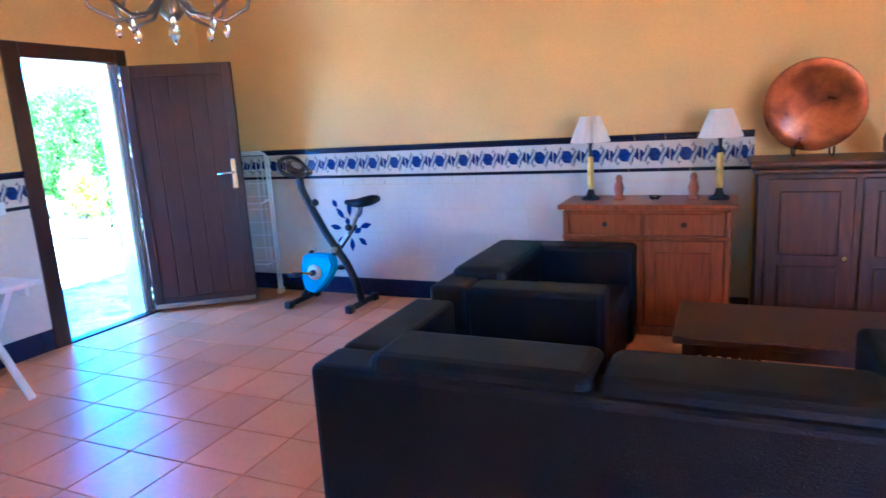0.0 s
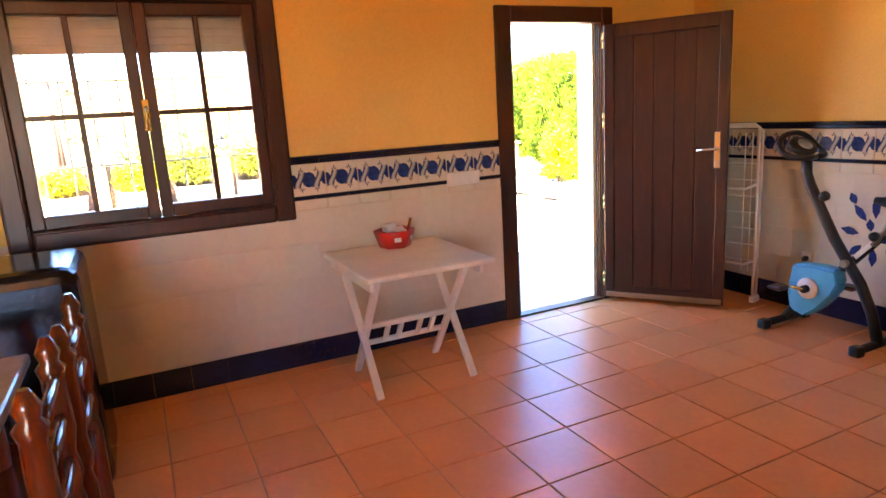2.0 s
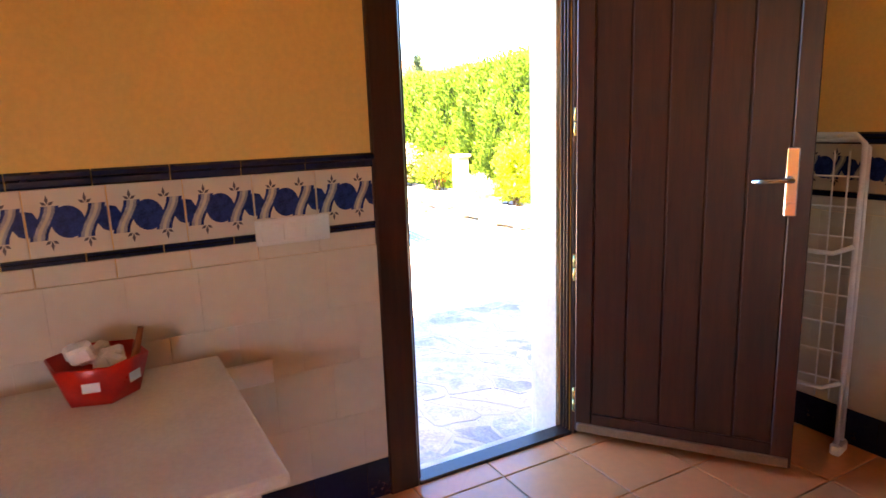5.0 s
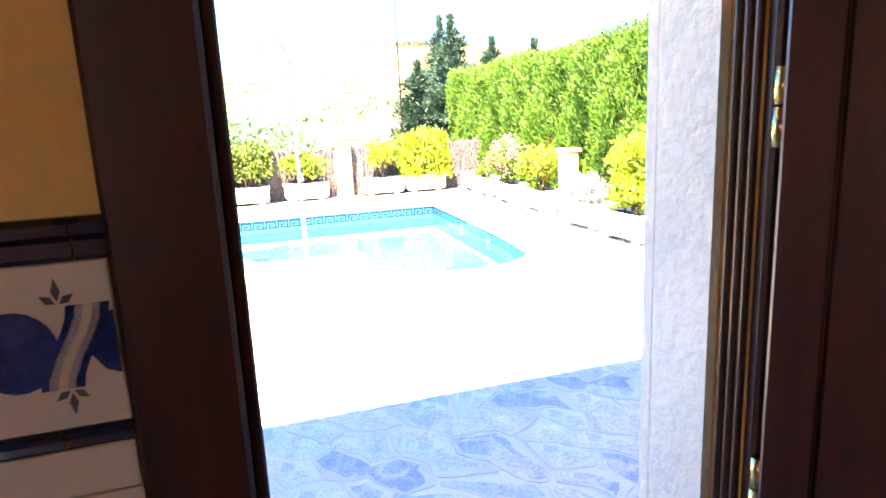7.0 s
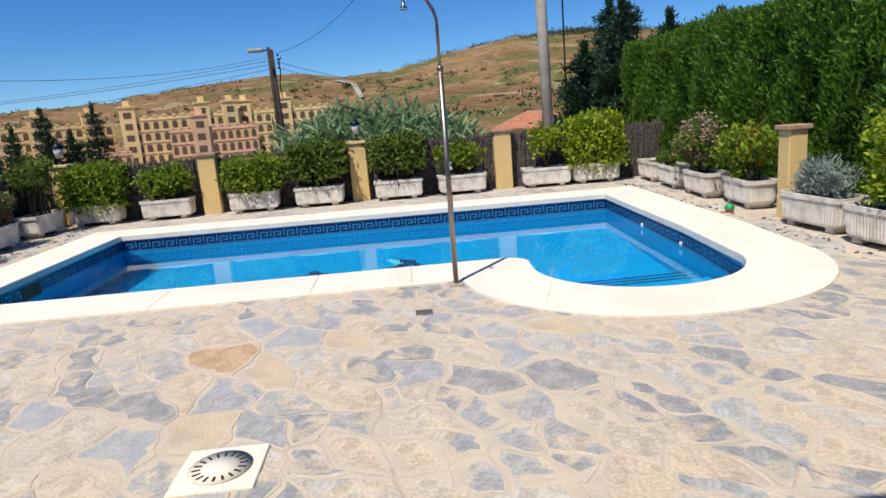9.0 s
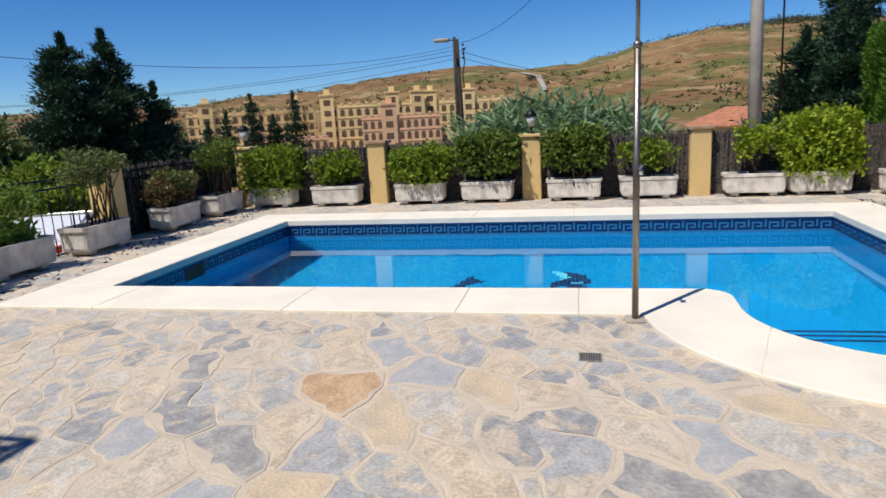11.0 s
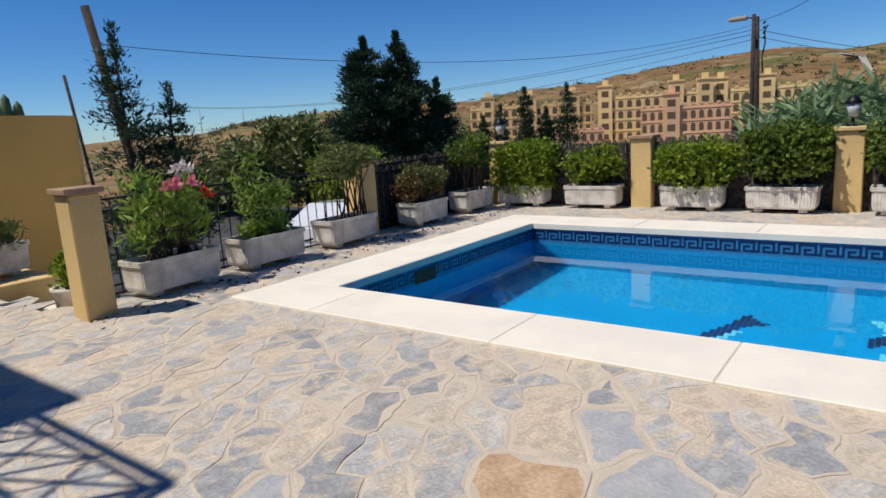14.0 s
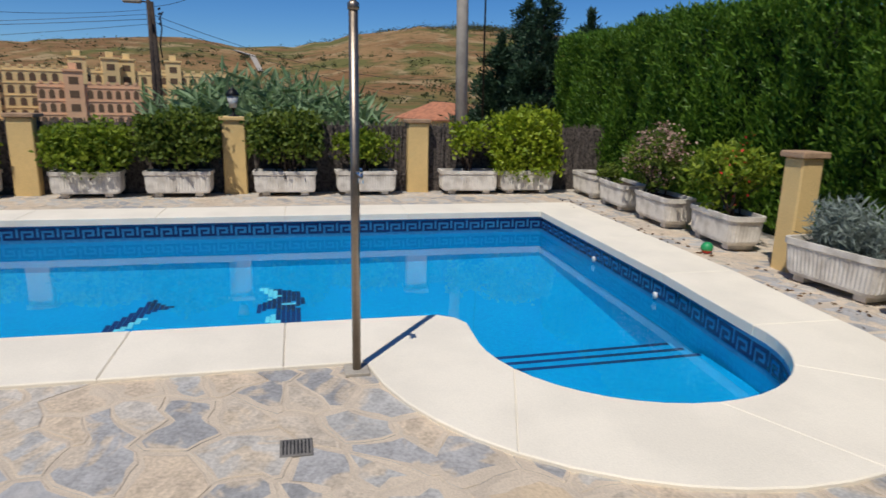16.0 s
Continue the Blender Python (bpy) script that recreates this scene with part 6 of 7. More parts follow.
radii = [0.1, 8, 16, 24, 32, 45, 60, 85, 120, 160, 200, 260, 330, 410, 500, 600, 700, 820, 950, 1150, 1500, 2200, 3200, 4500]
N = 240
rings = []
for r in radii:
    ring = []
    for q in range(N):
        a = -180 + 360 * q / N
        x, y = CX + r * math.cos(radians(a)), CY + r * math.sin(radians(a))
        z = -2.05
        if r > 40:
            z -= 3.2 * min(1, (r - 40) / 110)
        e = crest(a)
        if r > 230:
            t = min(1.0, (r - 230) / (720 if r <= 950 else 1))
            top = 950 * math.tan(radians(e)) + 1.2
            z += (top + 5.2) * (t * t * (3 - 2 * t))  if r <= 950 else 0
            if r > 950:
                z = -5.2 + (top + 5.2) * max(0, 1 - (r - 950) / 2200)
            z += 6 * (noise.noise((x * 0.006, y * 0.006, 0.0))) * min(1, (r - 230) / 300) * (0.3 if e < 0.3 else 1)
            z += 3 * noise.noise((x * 0.03, y * 0.03, 3.0)) * min(1, (r - 230) / 300)
        ring.append(bm.verts.new((x, y, z)))
    rings.append(ring)
for q, w in zip(rings, rings[1:]):
    for i in range(N):
        j = (i + 1) % N
        f = bm.faces.new((q[i], q[j], w[j], w[i]))
        f.smooth = True
bm.faces.new(rings[0])
bmesh.ops.recalc_face_normals(bm, faces=bm.faces[:])
tagged(part("ground", bm, M_GROUND), "dry brown hillside and ground with scrub", "ground", kind="structure")


def polar(a, r, z=0.0):
    return (CX + r * math.cos(radians(a)), CY + r * math.sin(radians(a)), z)


def hotel_block(name, a0, a1, r, z0, storeys, bays, material, label, towers=()):
    """A long block of flats with rows of arched shade-coloured plates for openings, cornices and roof turrets."""
    p0, p1 = Vector(polar(a0, r)), Vector(polar(a1, r))
    d = p1 - p0
    L = d.length
    t = thing(name, label, "building", (p0.x, p0.y, z0), math.degrees(math.atan2(d.y, d.x)), group="distant apartment blocks")
    H = storeys * 2.9
    part("wall", box(0, L, 0.0, 9, -3, H + 0.8), material, t)
    bm = bmesh.new()
    for s in range(storeys + 1):
        add_box(bm, -0.1, L + 0.1, -0.12, 0.0, s * 2.9 - 0.12, s * 2.9 + 0.12)
    part("cornice", bm, material, t)
    w = L / bays
    me = None
    # openings are plates on the wall; recess shade is in their colour
    for s in range(storeys):
        for b in range(bays):
            if me is None:
                bm = bmesh.new()
                hw = w * 0.28
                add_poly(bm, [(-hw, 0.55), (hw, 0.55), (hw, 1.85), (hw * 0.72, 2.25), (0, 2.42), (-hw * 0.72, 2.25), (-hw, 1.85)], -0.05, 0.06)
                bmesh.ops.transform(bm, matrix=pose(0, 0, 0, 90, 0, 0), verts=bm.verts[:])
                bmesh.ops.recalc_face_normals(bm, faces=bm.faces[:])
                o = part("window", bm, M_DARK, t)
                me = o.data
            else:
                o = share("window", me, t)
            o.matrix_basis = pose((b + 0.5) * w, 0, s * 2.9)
    bm = bmesh.new()
    for b in range(bays):
        add_box(bm, (b + 0.30) * w, (b + 0.70) * w, -0.10, 0.25, H + 0.8, H + 1.35)
    tagged(part("parapet", bm, material, t), kind="stuff")
    for x in towers:
        bm = bmesh.new()
        add_box(bm, x * L - 1.9, x * L + 1.9, -0.6, 3.2, -2.0, H + 3.4)
        add_box(bm, x * L - 2.15, x * L + 2.15, -0.85, 3.45, H + 3.4, H + 3.8)
        add_box(bm, x * L - 0.8, x * L + 0.8, 0.5, 2.1, H + 3.8, H + 5.2)
        tw = part("turret", bm, material, t)
        # turret openings likewise: dark plates coloured as shaded recesses
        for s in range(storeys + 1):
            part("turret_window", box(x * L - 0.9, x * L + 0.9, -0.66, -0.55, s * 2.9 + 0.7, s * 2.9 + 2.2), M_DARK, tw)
    return t


# ---- distant buildings ----
M_CACTUS = mat("cactus_skin", (0.09, 0.15, 0.05), 0.7, spread=0.15, scale=8, bump=0.2)
hotel_block("apartment_block", -146.5, -157.0, 200, -6.0, 4, 15, M_HOTEL, "long yellow apartment block with rows of balconies", (0.15, 0.5, 0.85))
hotel_block("apartment_block", -157.6, -166.2, 185, -5.6, 4, 12, M_HOTEL, "yellow apartment block with turrets and arched openings", (0.06, 0.72, 0.98))
hotel_block("apartment_block", -166.5, -174.5, 190, -5.6, 4, 11, M_HOTEL, "yellow apartment block with turrets and arched openings", (0.08, 0.5))
hotel_block("apartment_block", -161.0, -168.0, 165, -6.5, 3, 11, M_HOTELPINK, "pink stepped apartment block with arched openings", (0.35,))
hotel_block("apartment_block", -152.0, -158.0, 172, -8.0, 2, 9, M_HOTELPINK, "low pink terraced houses", ())
hs_ = thing("red_roofed_house", "small house with a red clay roof beyond the screen", "house", polar(167.3, 75, -5.2), 20)
part("wall", box(-4, 4, -3, 3, 0, 4.2), M_HOTEL, hs_)
bm = bmesh.new()
add_poly(bm, [(-4.6, -3.6), (4.6, -3.6), (4.6, 3.6), (-4.6, 3.6)], 4.2, 4.35)
a, b = bm.verts.new((-2, 0, 6.2)), bm.verts.new((2, 0, 6.2))
c = [bm.verts.new(v) for v in ((-4.6, -3.6, 4.36), (4.6, -3.6, 4.36), (4.6, 3.6, 4.36), (-4.6, 3.6, 4.36))]
for q in ((c[0], c[1], b, a), (c[1], c[2], b), (c[2], c[3], a, b), (c[3], c[0], a)):
    bm.faces.new(q)
part("roof", bm, M_TERRA, hs_)
vl = thing("hill_villa", "small white villa high on the hill", "house", polar(163.9, 900, 84), 60)
part("wall", box(-9, 9, -5, 5, -10, 5), M_CREAM, vl)
part("roof", box(-10, 10, -6, 6, 5, 6.2, 0.3), M_TERRA, vl)

# road on the hill
bm = bmesh.new()


def ground_z(a, r):
    x, y = CX + r * math.cos(radians(a)), CY + r * math.sin(radians(a))
    z = -5.25
    t = min(1.0, (r - 230) / 720)
    top_ = 950 * math.tan(radians(crest(a))) + 1.2
    z += (top_ + 5.2) * (t * t * (3 - 2 * t)) * 0.96
    z += 14 * noise.noise((x * 0.006, y * 0.006, 0.0)) * min(1, (r - 230) / 300) + 3 * noise.noise((x * 0.03, y * 0.03, 3.0)) * min(1, (r - 230) / 300)
    return z


path = [(-174.2, 930), (-174.4, 820), (-175.2, 700), (-176.6, 600), (-177.2, 500)]
prev = None
for a, r in path:
    w = 0.22
    L_ = bm.verts.new(polar(a - w, r, ground_z(a, r) + 2.2))
    R_ = bm.verts.new(polar(a + w, r, ground_z(a, r) + 2.2))
    if prev:
        bm.faces.new((prev[0], prev[1], R_, L_))
    prev = (L_, R_)
tagged(part("hill_road", bm, M_CONCRETE), "pale dirt road climbing the hill", "road", kind="structure")

# scrub on the hillsides
k = 1500
aa = np.concatenate([rng.uniform(-200, -120, 1000), rng.uniform(-202, -187, 500)])
aa = np.where(aa < -180, aa + 360, aa)
rr = np.concatenate([rng.uniform(300, 940, 1000), rng.uniform(780, 945, 500)])
pts = []
for a, r in zip(aa, rr):
    p = polar(a, r, ground_z(a, r))
    s = rng.uniform(1.0, 3.2) * (1.6 if r > 700 and a > 150 else 1)
    for q in range(26):
        pts.append((p[0] + rng.normal(0, s), p[1] + rng.normal(0, s), p[2] + abs(rng.normal(0, s * 0.6))))
scrub = thing("hill_scrub", "dark green scrub scattered over the dry hills", "scrub", kind="stuff")
leaves("scrub", pts, 1.7, L_SCRUB, scrub, rng, 0.7, 0.2)


def conifer(label, x, y, z0, h, w, leaf, n, seed, trunks=1, size=0.28, lean=0.0):
    """A tapered trunk with drooping tiers of limbs, each limb dressed in sprays, with gaps between."""
    r = np.random.default_rng(seed)
    t = thing("conifer", label, "tree", (x, y, z0), group="conifers")
    bm = bmesh.new()
    add_tube(bm, [(0, 0, -0.2), (0, 0, h * 0.5), (lean * 0.6, 0, h * 0.97)], [0.02 * h + 0.03, 0.012 * h, 0.01], 8)
    pts, dr_ = [], []
    tiers = max(10, int(h * 2.6))
    for i in range(tiers):
        f = 0.08 + 0.9 * i / tiers
        z = h * f
        reach = w * (1 - f) ** 0.8 * r.uniform(0.75, 1.15) + 0.06
        for b in range(r.integers(4, 7)):
            a = r.uniform(0, 2 * math.pi)
            L = reach * r.uniform(0.6, 1.12)
            tip = (L * math.cos(a) + lean * f, L * math.sin(a), z + L * r.uniform(-0.05, 0.45))
            add_tube(bm, [(lean * f, 0, z), tip], [0.018, 0.006], 4)
            m = max(6, int(n * L / (w * tiers * 3.2)))
            s = r.uniform(0.15, 1, m) ** 0.7
            wob = 0.10 + 0.10 * L
            p = np.stack([tip[0] * s + lean * f * (1 - s), tip[1] * s, z + (tip[2] - z) * s], 1) + r.normal(0, wob, (m, 3)) * (1, 1, 0.6)
            pts.append(p)
            dr_.append(np.tile((math.cos(a) * 0.6, math.sin(a) * 0.6, 0.35), (m, 1)))
    m = int(n * 0.02)
    pts.append(np.stack([lean + r.normal(0, 0.05, m), r.normal(0, 0.05, m), h * r.uniform(0.9, 1.03, m)], 1))
    dr_.append(np.tile((0, 0, 1.0), (m, 1)))
    part("trunk", bm, M_BARK, t)
    leaves("crown", np.concatenate(pts), size, leaf, t, r, 0.24, 0.2, direc=np.concatenate(dr_))
    return t


p = polar(-138.1, 34, -2.6)
conifer("tall dark green conifer beyond the railing", p[0], p[1], p[2], 8.1, 3.5, L_DARK, 62000, 1, size=0.27)
p = polar(-140.9, 35, -2.6)
conifer("tall dark green conifer beyond the railing", p[0], p[1], p[2], 8.4, 3.1, L_DARK, 60000, 2, size=0.27)
p = polar(-144.1, 36, -2.6)
conifer("dark green conifer beyond the railing", p[0], p[1], p[2], 6.1, 2.6, L_DARK, 30000, 3, size=0.26)
for a, h, w, s in ((-151.6, 5.8, 0.9, 4), (-155.2, 5.9, 1.2, 5), (-153.4, 4.6, 0.7, 6), (-149.5, 4.9, 0.8, 7), (-148.0, 4.3, 0.8, 8)):
    p = polar(a, 40, -2.8)
    conifer("slim dark young conifer beyond the garden", p[0], p[1], p[2], h, w, L_DARK, 9000, s, size=0.22)
p = polar(-119.6, 15.5, -1.9)
conifer("slender open conifer behind the boundary wall", p[0], p[1], p[2], 5.4, 1.05, L_DARK, 10000, 9, size=0.14)
p = polar(-122.9, 15.5, -1.9)
conifer("small open conifer behind the boundary wall", p[0], p[1], p[2], 4.2, 0.85, L_DARK, 6500, 10, size=0.14)
for i, (a, r_, h, w) in enumerate(((158.8, 24, 7.2, 2.3), (162.2, 25, 5.6, 1.9), (155.0, 25, 6.4, 2.4), (151.0, 25, 6.2, 2.4), (160.2, 30, 8.0, 2.0))):
    p = polar(a, r_, -2.3)
    conifer("dark broad conifer beyond the screen", p[0], p[1], p[2], h, w, L_DARK, 26000, 20 + i, size=0.24)


def crown_tree(label, a, r_, z0, h, w, leaf, n, seed, size=0.3):
    r = np.random.default_rng(seed)
    x, y, _ = polar(a, r_)
    t = thing("tree", label, "tree", (x, y, z0))
    bm = bmesh.new()
    add_tube(bm, [(0, 0, -0.3), (0.1, 0.05, h * 0.3), (0, 0.1, h * 0.7)], [0.16, 0.12, 0.04], 8)
    for q in range(7):
        ang = q * 0.9
        add_tube(bm, [(0.05, 0.05, h * 0.3), (w * 0.6 * math.cos(ang), w * 0.6 * math.sin(ang), h * 0.72)], [0.06, 0.015], 5)
    part("trunk", bm, M_BARK, t)
    leaves("crown", cloud(r, n, 0, 0, h * 0.6, w, w, h * 0.42, 2.0, 12, 0.35), size, leaf, t, r, 0.4, 0.4)


crown_tree("grey-green bushy tree beyond the railing", -128.5, 27, -2.3, 3.6, 2.3, L_OLIVE, 7000, 31, 0.32)
crown_tree("grey-green bushy tree beyond the railing", -132.5, 28, -2.3, 4.1, 2.5, L_OLIVE, 8000, 32, 0.32)
crown_tree("green bushy tree beyond the railing", -136.5, 25, -2.3, 2.9, 1.8, L_BUSH, 5000, 33, 0.26)
crown_tree("green bushy tree beyond the railing", -125.2, 30, -2.4, 2.6, 1.8, L_DEEP, 4000, 34, 0.3)
crown_tree("round green bush above the boundary wall", -104.0, 22, -2.0, 5.2, 1.4, L_DEEP, 5500, 35, 0.2)
crown_tree("dark green tree behind the hedge", 147.0, 17, -1.5, 4.3, 1.8, L_DEEP, 6000, 36, 0.24)

# cactus tops above the wall
for a, h in ((-110.4, 1.0), (-111.2, 0.85), (-112.2, 1.15), (-112.9, 0.9), (-111.8, 0.8)):
    x, y, _ = polar(a, 14.0)
    cs = thing("cactus", "column cactus showing above the wall", "cactus", (x, y, -1.9), group="cacti")
    part("stem", lathe([(0.08, 0), (0.10, 0.5), (0.10, 3.2 + h * 0.5), (0.07, 3.45 + h * 0.5), (0.0, 3.55 + h * 0.5)], 10), M_CACTUS, cs)

# palm head above the conifers
pm = thing("palm_tree", "palm crown showing above the dark conifers", "palm", polar(161.4, 33, -2.3))
part("trunk", tube([(0, 0, -0.2), (0, 0, 6.0)], [0.16, 0.12], 8), M_BARK, pm)
r = np.random.default_rng(50)
for q in range(16):
    a = q * 2.4
    L = r.uniform(0.7, 1.0)
    pts = np.array([(L * s * math.cos(a), L * s * math.sin(a), 6.0 + 0.55 * s - 0.75 * s * s + r.uniform(-0.02, 0.02)) for s in np.linspace(0.1, 1, 26)])
    leaves("frond", pts, 0.26, L_BUSH, pm, r, 0.12, 0.1)

# reeds behind the far screen
reeds = thing("giant_reeds", "tall grey-green giant reeds beyond the screen", "reeds", kind="stuff")
pts, dirs = [], []
stalks = bmesh.new()
for q in range(420):
    a = rng.uniform(-187.5, -169.5)
    d = rng.uniform(19, 25)
    edge = abs((a + 178.5) / 9.0)
    h = (3.0 + rng.uniform(-0.4, 0.9)) * (1.0 - 0.25 * min(1.3, edge) ** 2)
    x, y, _ = polar(a, d)
    z0 = -2.1
    lx, ly = rng.normal(0, 0.25), rng.normal(0, 0.25)
    add_tube(stalks, [(x, y, z0), (x + lx, y + ly, z0 + h)], [0.014, 0.005], 4, cap=False)
    for s in range(16):
        f = 0.35 + 0.65 * s / 15
        pts.append((x + lx * f, y + ly * f, z0 + h * f))
        b = rng.uniform(0, 2 * math.pi)
        dirs.append((math.cos(b) * 0.8, math.sin(b) * 0.8, 0.55 - 0.3 * rng.uniform()))
part("stalks", stalks, L_REED, reeds)
leaves("blades", pts, 0.66, L_REED, reeds, rng, 0.15, 0.3, direc=np.array(dirs))


def line_pole(name, label, a, r_, z0, h, rad, m, lean=(0, 0)):
    x, y, _ = polar(a, r_)
    t = thing(name, label, "utility pole", (x, y, z0))
    part("pole", tube([(0, 0, -0.5), (lean[0], lean[1], h)], [rad, rad * 0.8], 12), m, t)
    return t, Vector((x + lean[0], y + lean[1], z0 + h))


p1, top1 = line_pole("utility_pole", "dark wooden utility pole with cables", -170.1, 32, -2.1, 7.1, 0.15, M_POLEWOOD, (0.0, -0.18))
for k in range(4):
    part("insulator", tube([(-0.05, 0.10, 6.2 + 0.2 * k), (0.05, 0.18, 6.25 + 0.2 * k)], 0.04, 8), M_BLACKPL, p1)
bm = bmesh.new()
add_tube(bm, [(0.1, 0.3, 6.7), (0.0, 0.16, 6.5), (0.05, 0.2, 6.0), (0.1, 0.1, 5.4), (0.05, 0.14, 4.8)], 0.03, 6)
part("cable_loop", bm, M_BLACKPL, p1)
sl = thing("street_lamp", "dark street lamp with a curved grey head", "street lamp", polar(-169.62, 31.5, -2.1))
part("pole", tube([(0, 0, -0.3), (0, 0, 7.15)], [0.11, 0.08], 10), M_POLEWOOD, sl)
part("arm", tube([(0, 0, 7.0), (0, -0.35, 7.05)], 0.03, 8), M_POLEWOOD, sl)
bm = box(-0.14, 0.14, -1.0, -0.25, -0.05, 0.13, 0.06, pose(0, 0, 7.0, 0, 0, 0), seg=2)
part("lamp_head", bm, M_CONCRETE, sl, "grey lamp head")
p2, top2 = line_pole("concrete_pole", "pale concrete utility pole beyond the screen", 165.2, 20, -2.1, 11.0, 0.19, M_CONCRETE, (0.0, -0.2))
part("cable", tube([(0.1, 0.5, 11.0), (0.15, 0.55, 2.6)], 0.03, 6), M_BLACKPL, p2)
p3, top3 = line_pole("utility_pole", "dark leaning wooden utility pole behind the wall", -121.0, 17, -1.9, 6.2, 0.12, M_POLEWOOD, (0.8, -0.46))
p4, top4 = line_pole("utility_pole", "thin dark pole behind the wall", -116.6, 24, -1.9, 5.4, 0.06, M_POLEWOOD, (0.5, -0.2))


def cable(a, b, sag, r=0.010):
    pts = [a.lerp(b, t / 24) - Vector((0, 0, sag * 4 * (t / 24) * (1 - t / 24))) for t in range(25)]
    ob = part("overhead_cable", tube(pts, r, 5), M_BLACKPL)
    tagged(ob, "thin black overhead cable strung between the poles", "cable", group="overhead cables")


cable(top1 - Vector((0, 0, 0.5)), Vector(polar(-120, 60, 4.5)), 1.3)
cable(top1 - Vector((0, 0, 0.9)), Vector(polar(-120, 62, 2.5)), 1.2)
cable(top1 - Vector((0, 0, 0.3)), top3 - Vector((0, 0, 0.8)), 0.9, 0.008)
cable(top1 - Vector((0, 0, 0.2)), Vector(polar(176, 26, 9.5)), 1.2, 0.011)
cable(top1 - Vector((0, 0, 0.8)), Vector(polar(160, 60, 1.0)), 1.2, 0.011)
cable(top1 - Vector((0, 0, 0.7)), Vector(polar(-118, 70, 5.4)), 1.6, 0.012)
cable(top1 - Vector((0, 0, 0.5)), Vector(polar(166, 45, 2.6)), 0.9, 0.012)
cable(Vector(polar(-128, 20, 0.4)), Vector(polar(-152, 30, 2.3)), 0.5, 0.005)

# lattice masts on the far ridge
for a in (-123.5, -126.9, -133.0):
    x, y, _ = polar(a, 900)
    mm = tagged(part("radio_mast", tube([(x, y, 0), (x, y, 44)], [0.7, 0.3], 4), M_CONCRETE), "thin far radio mast on the ridge", "mast", group="radio masts")

# parked car on the street below
car = thing("parked_car", "white parked car on the street below the terrace", "car", polar(-136.3, 18.0, -2.05), 18)
bm = bmesh.new()
side = [(-2.05, 0.30), (-2.1, 0.62), (-1.95, 0.86), (-1.0, 0.98), (-0.45, 1.38), (0.75, 1.44), (1.5, 1.18), (2.05, 1.02), (2.12, 0.60), (2.05, 0.30)]
add_poly(bm, side, -0.86, 0.86)
bmesh.ops.recalc_face_normals(bm, faces=bm.faces[:])
bmesh.ops.bevel(bm, geom=bm.edges[:], offset=0.06, segments=2, affect='EDGES')
o = part("body", bm, mat("white_car_paint", (0.78, 0.78, 0.78), 0.2, spread=0.01, bump=0, coat=0.8), car)
o.matrix_basis = pose(0, 0, 0, 90, 0, 0)
gm = mat("dark_car_glass", (0.015, 0.018, 0.02), 0.08, spread=0.02, bump=0)
for y in (-0.868, 0.868):
    bm = bmesh.new()
    add_poly(bm, [(-0.9, 0.98), (0.1, 0.98), (0.1, 1.34), (-0.42, 1.32)], y - 0.006, y + 0.006)
    add_poly(bm, [(0.16, 0.98), (1.35, 1.02), (0.75, 1.36), (0.16, 1.35)], y - 0.006, y + 0.006)
    bmesh.ops.transform(bm, matrix=pose(0, 0, 0, 90, 0, 0), verts=bm.verts[:])
    part("side_window", bm, gm, car, "dark tinted window")
    for x in (-1.35, 1.3):
        wh = part("wheel", lathe([(0.20, -0.1), (0.31, -0.09), (0.32, 0.0), (0.31, 0.09), (0.20, 0.1)], 24, pose(x, y * 0.9, 0.32, 90, 0, 0)), M_BLACKPL, car)
        part("rim", lathe([(0.05, -0.105), (0.19, -0.1), (0.2, 0.1), (0.05, 0.105)], 16, pose(x, y * 0.9, 0.32, 90, 0, 0)), M_CHROME, wh)
    part("headlight", box(-2.09, -1.9, y * 0.6 - 0.14, y * 0.6 + 0.14, 0.62, 0.74, 0.02), M_GLASS, car)
    part("tail_light", box(1.99, 2.10, y * 0.75 - 0.1, y * 0.75 + 0.1, 0.75, 0.95, 0.02), M_RED, car)
bm = box(-0.012, 0.012, -0.72, 0.72, 0, 0.62, 0.0, pose(-0.99, 0, 0.99, 0, 52, 0))
part("windscreen", bm, gm, car, "dark tinted windscreen")
tagged(part("street", box(-26, -9.5, -22, -6.6, -2.07, -2.035), M_ASPHALT), "grey asphalt street below the garden", "road", kind="structure")
# ---- pieces: floor tiles, wall tiles and flagstones ----


def mesh_of(bm, materials, name):
    me = bpy.data.meshes.new(name)
    bm.to_mesh(me)
    bm.free()
    for m in materials:
        me.materials.append(m)
    return me


def tile_bm(w, h, t, bev=0.003):
    """A flat tile lying in x and y, with a softened upper rim."""
    bm = bmesh.new()
    lo = [bm.verts.new((x, y, 0)) for x, y in ((-w / 2, -h / 2), (w / 2, -h / 2), (w / 2, h / 2), (-w / 2, h / 2))]
    a = [bm.verts.new((v.co.x, v.co.y, t - bev * 0.6)) for v in lo]
    b = [bm.verts.new((v.co.x - math.copysign(bev, v.co.x), v.co.y - math.copysign(bev, v.co.y), t)) for v in lo]
    for i in range(4):
        j = (i + 1) % 4
        bm.faces.new((lo[i], lo[j], a[j], a[i]))
        bm.faces.new((a[i], a[j], b[j], b[i]))
    bm.faces.new(b)
    bm.faces.new(lo[::-1])
    return bm


# floor tiles
PITCH, GAP = 0.3345, 0.006
full = mesh_of(tile_bm(PITCH - GAP, PITCH - GAP, 0.0105), [M_FLOOR], "floor_tile")
rest = bmesh.new()
xi = math.floor((WX + 3.25) / PITCH)
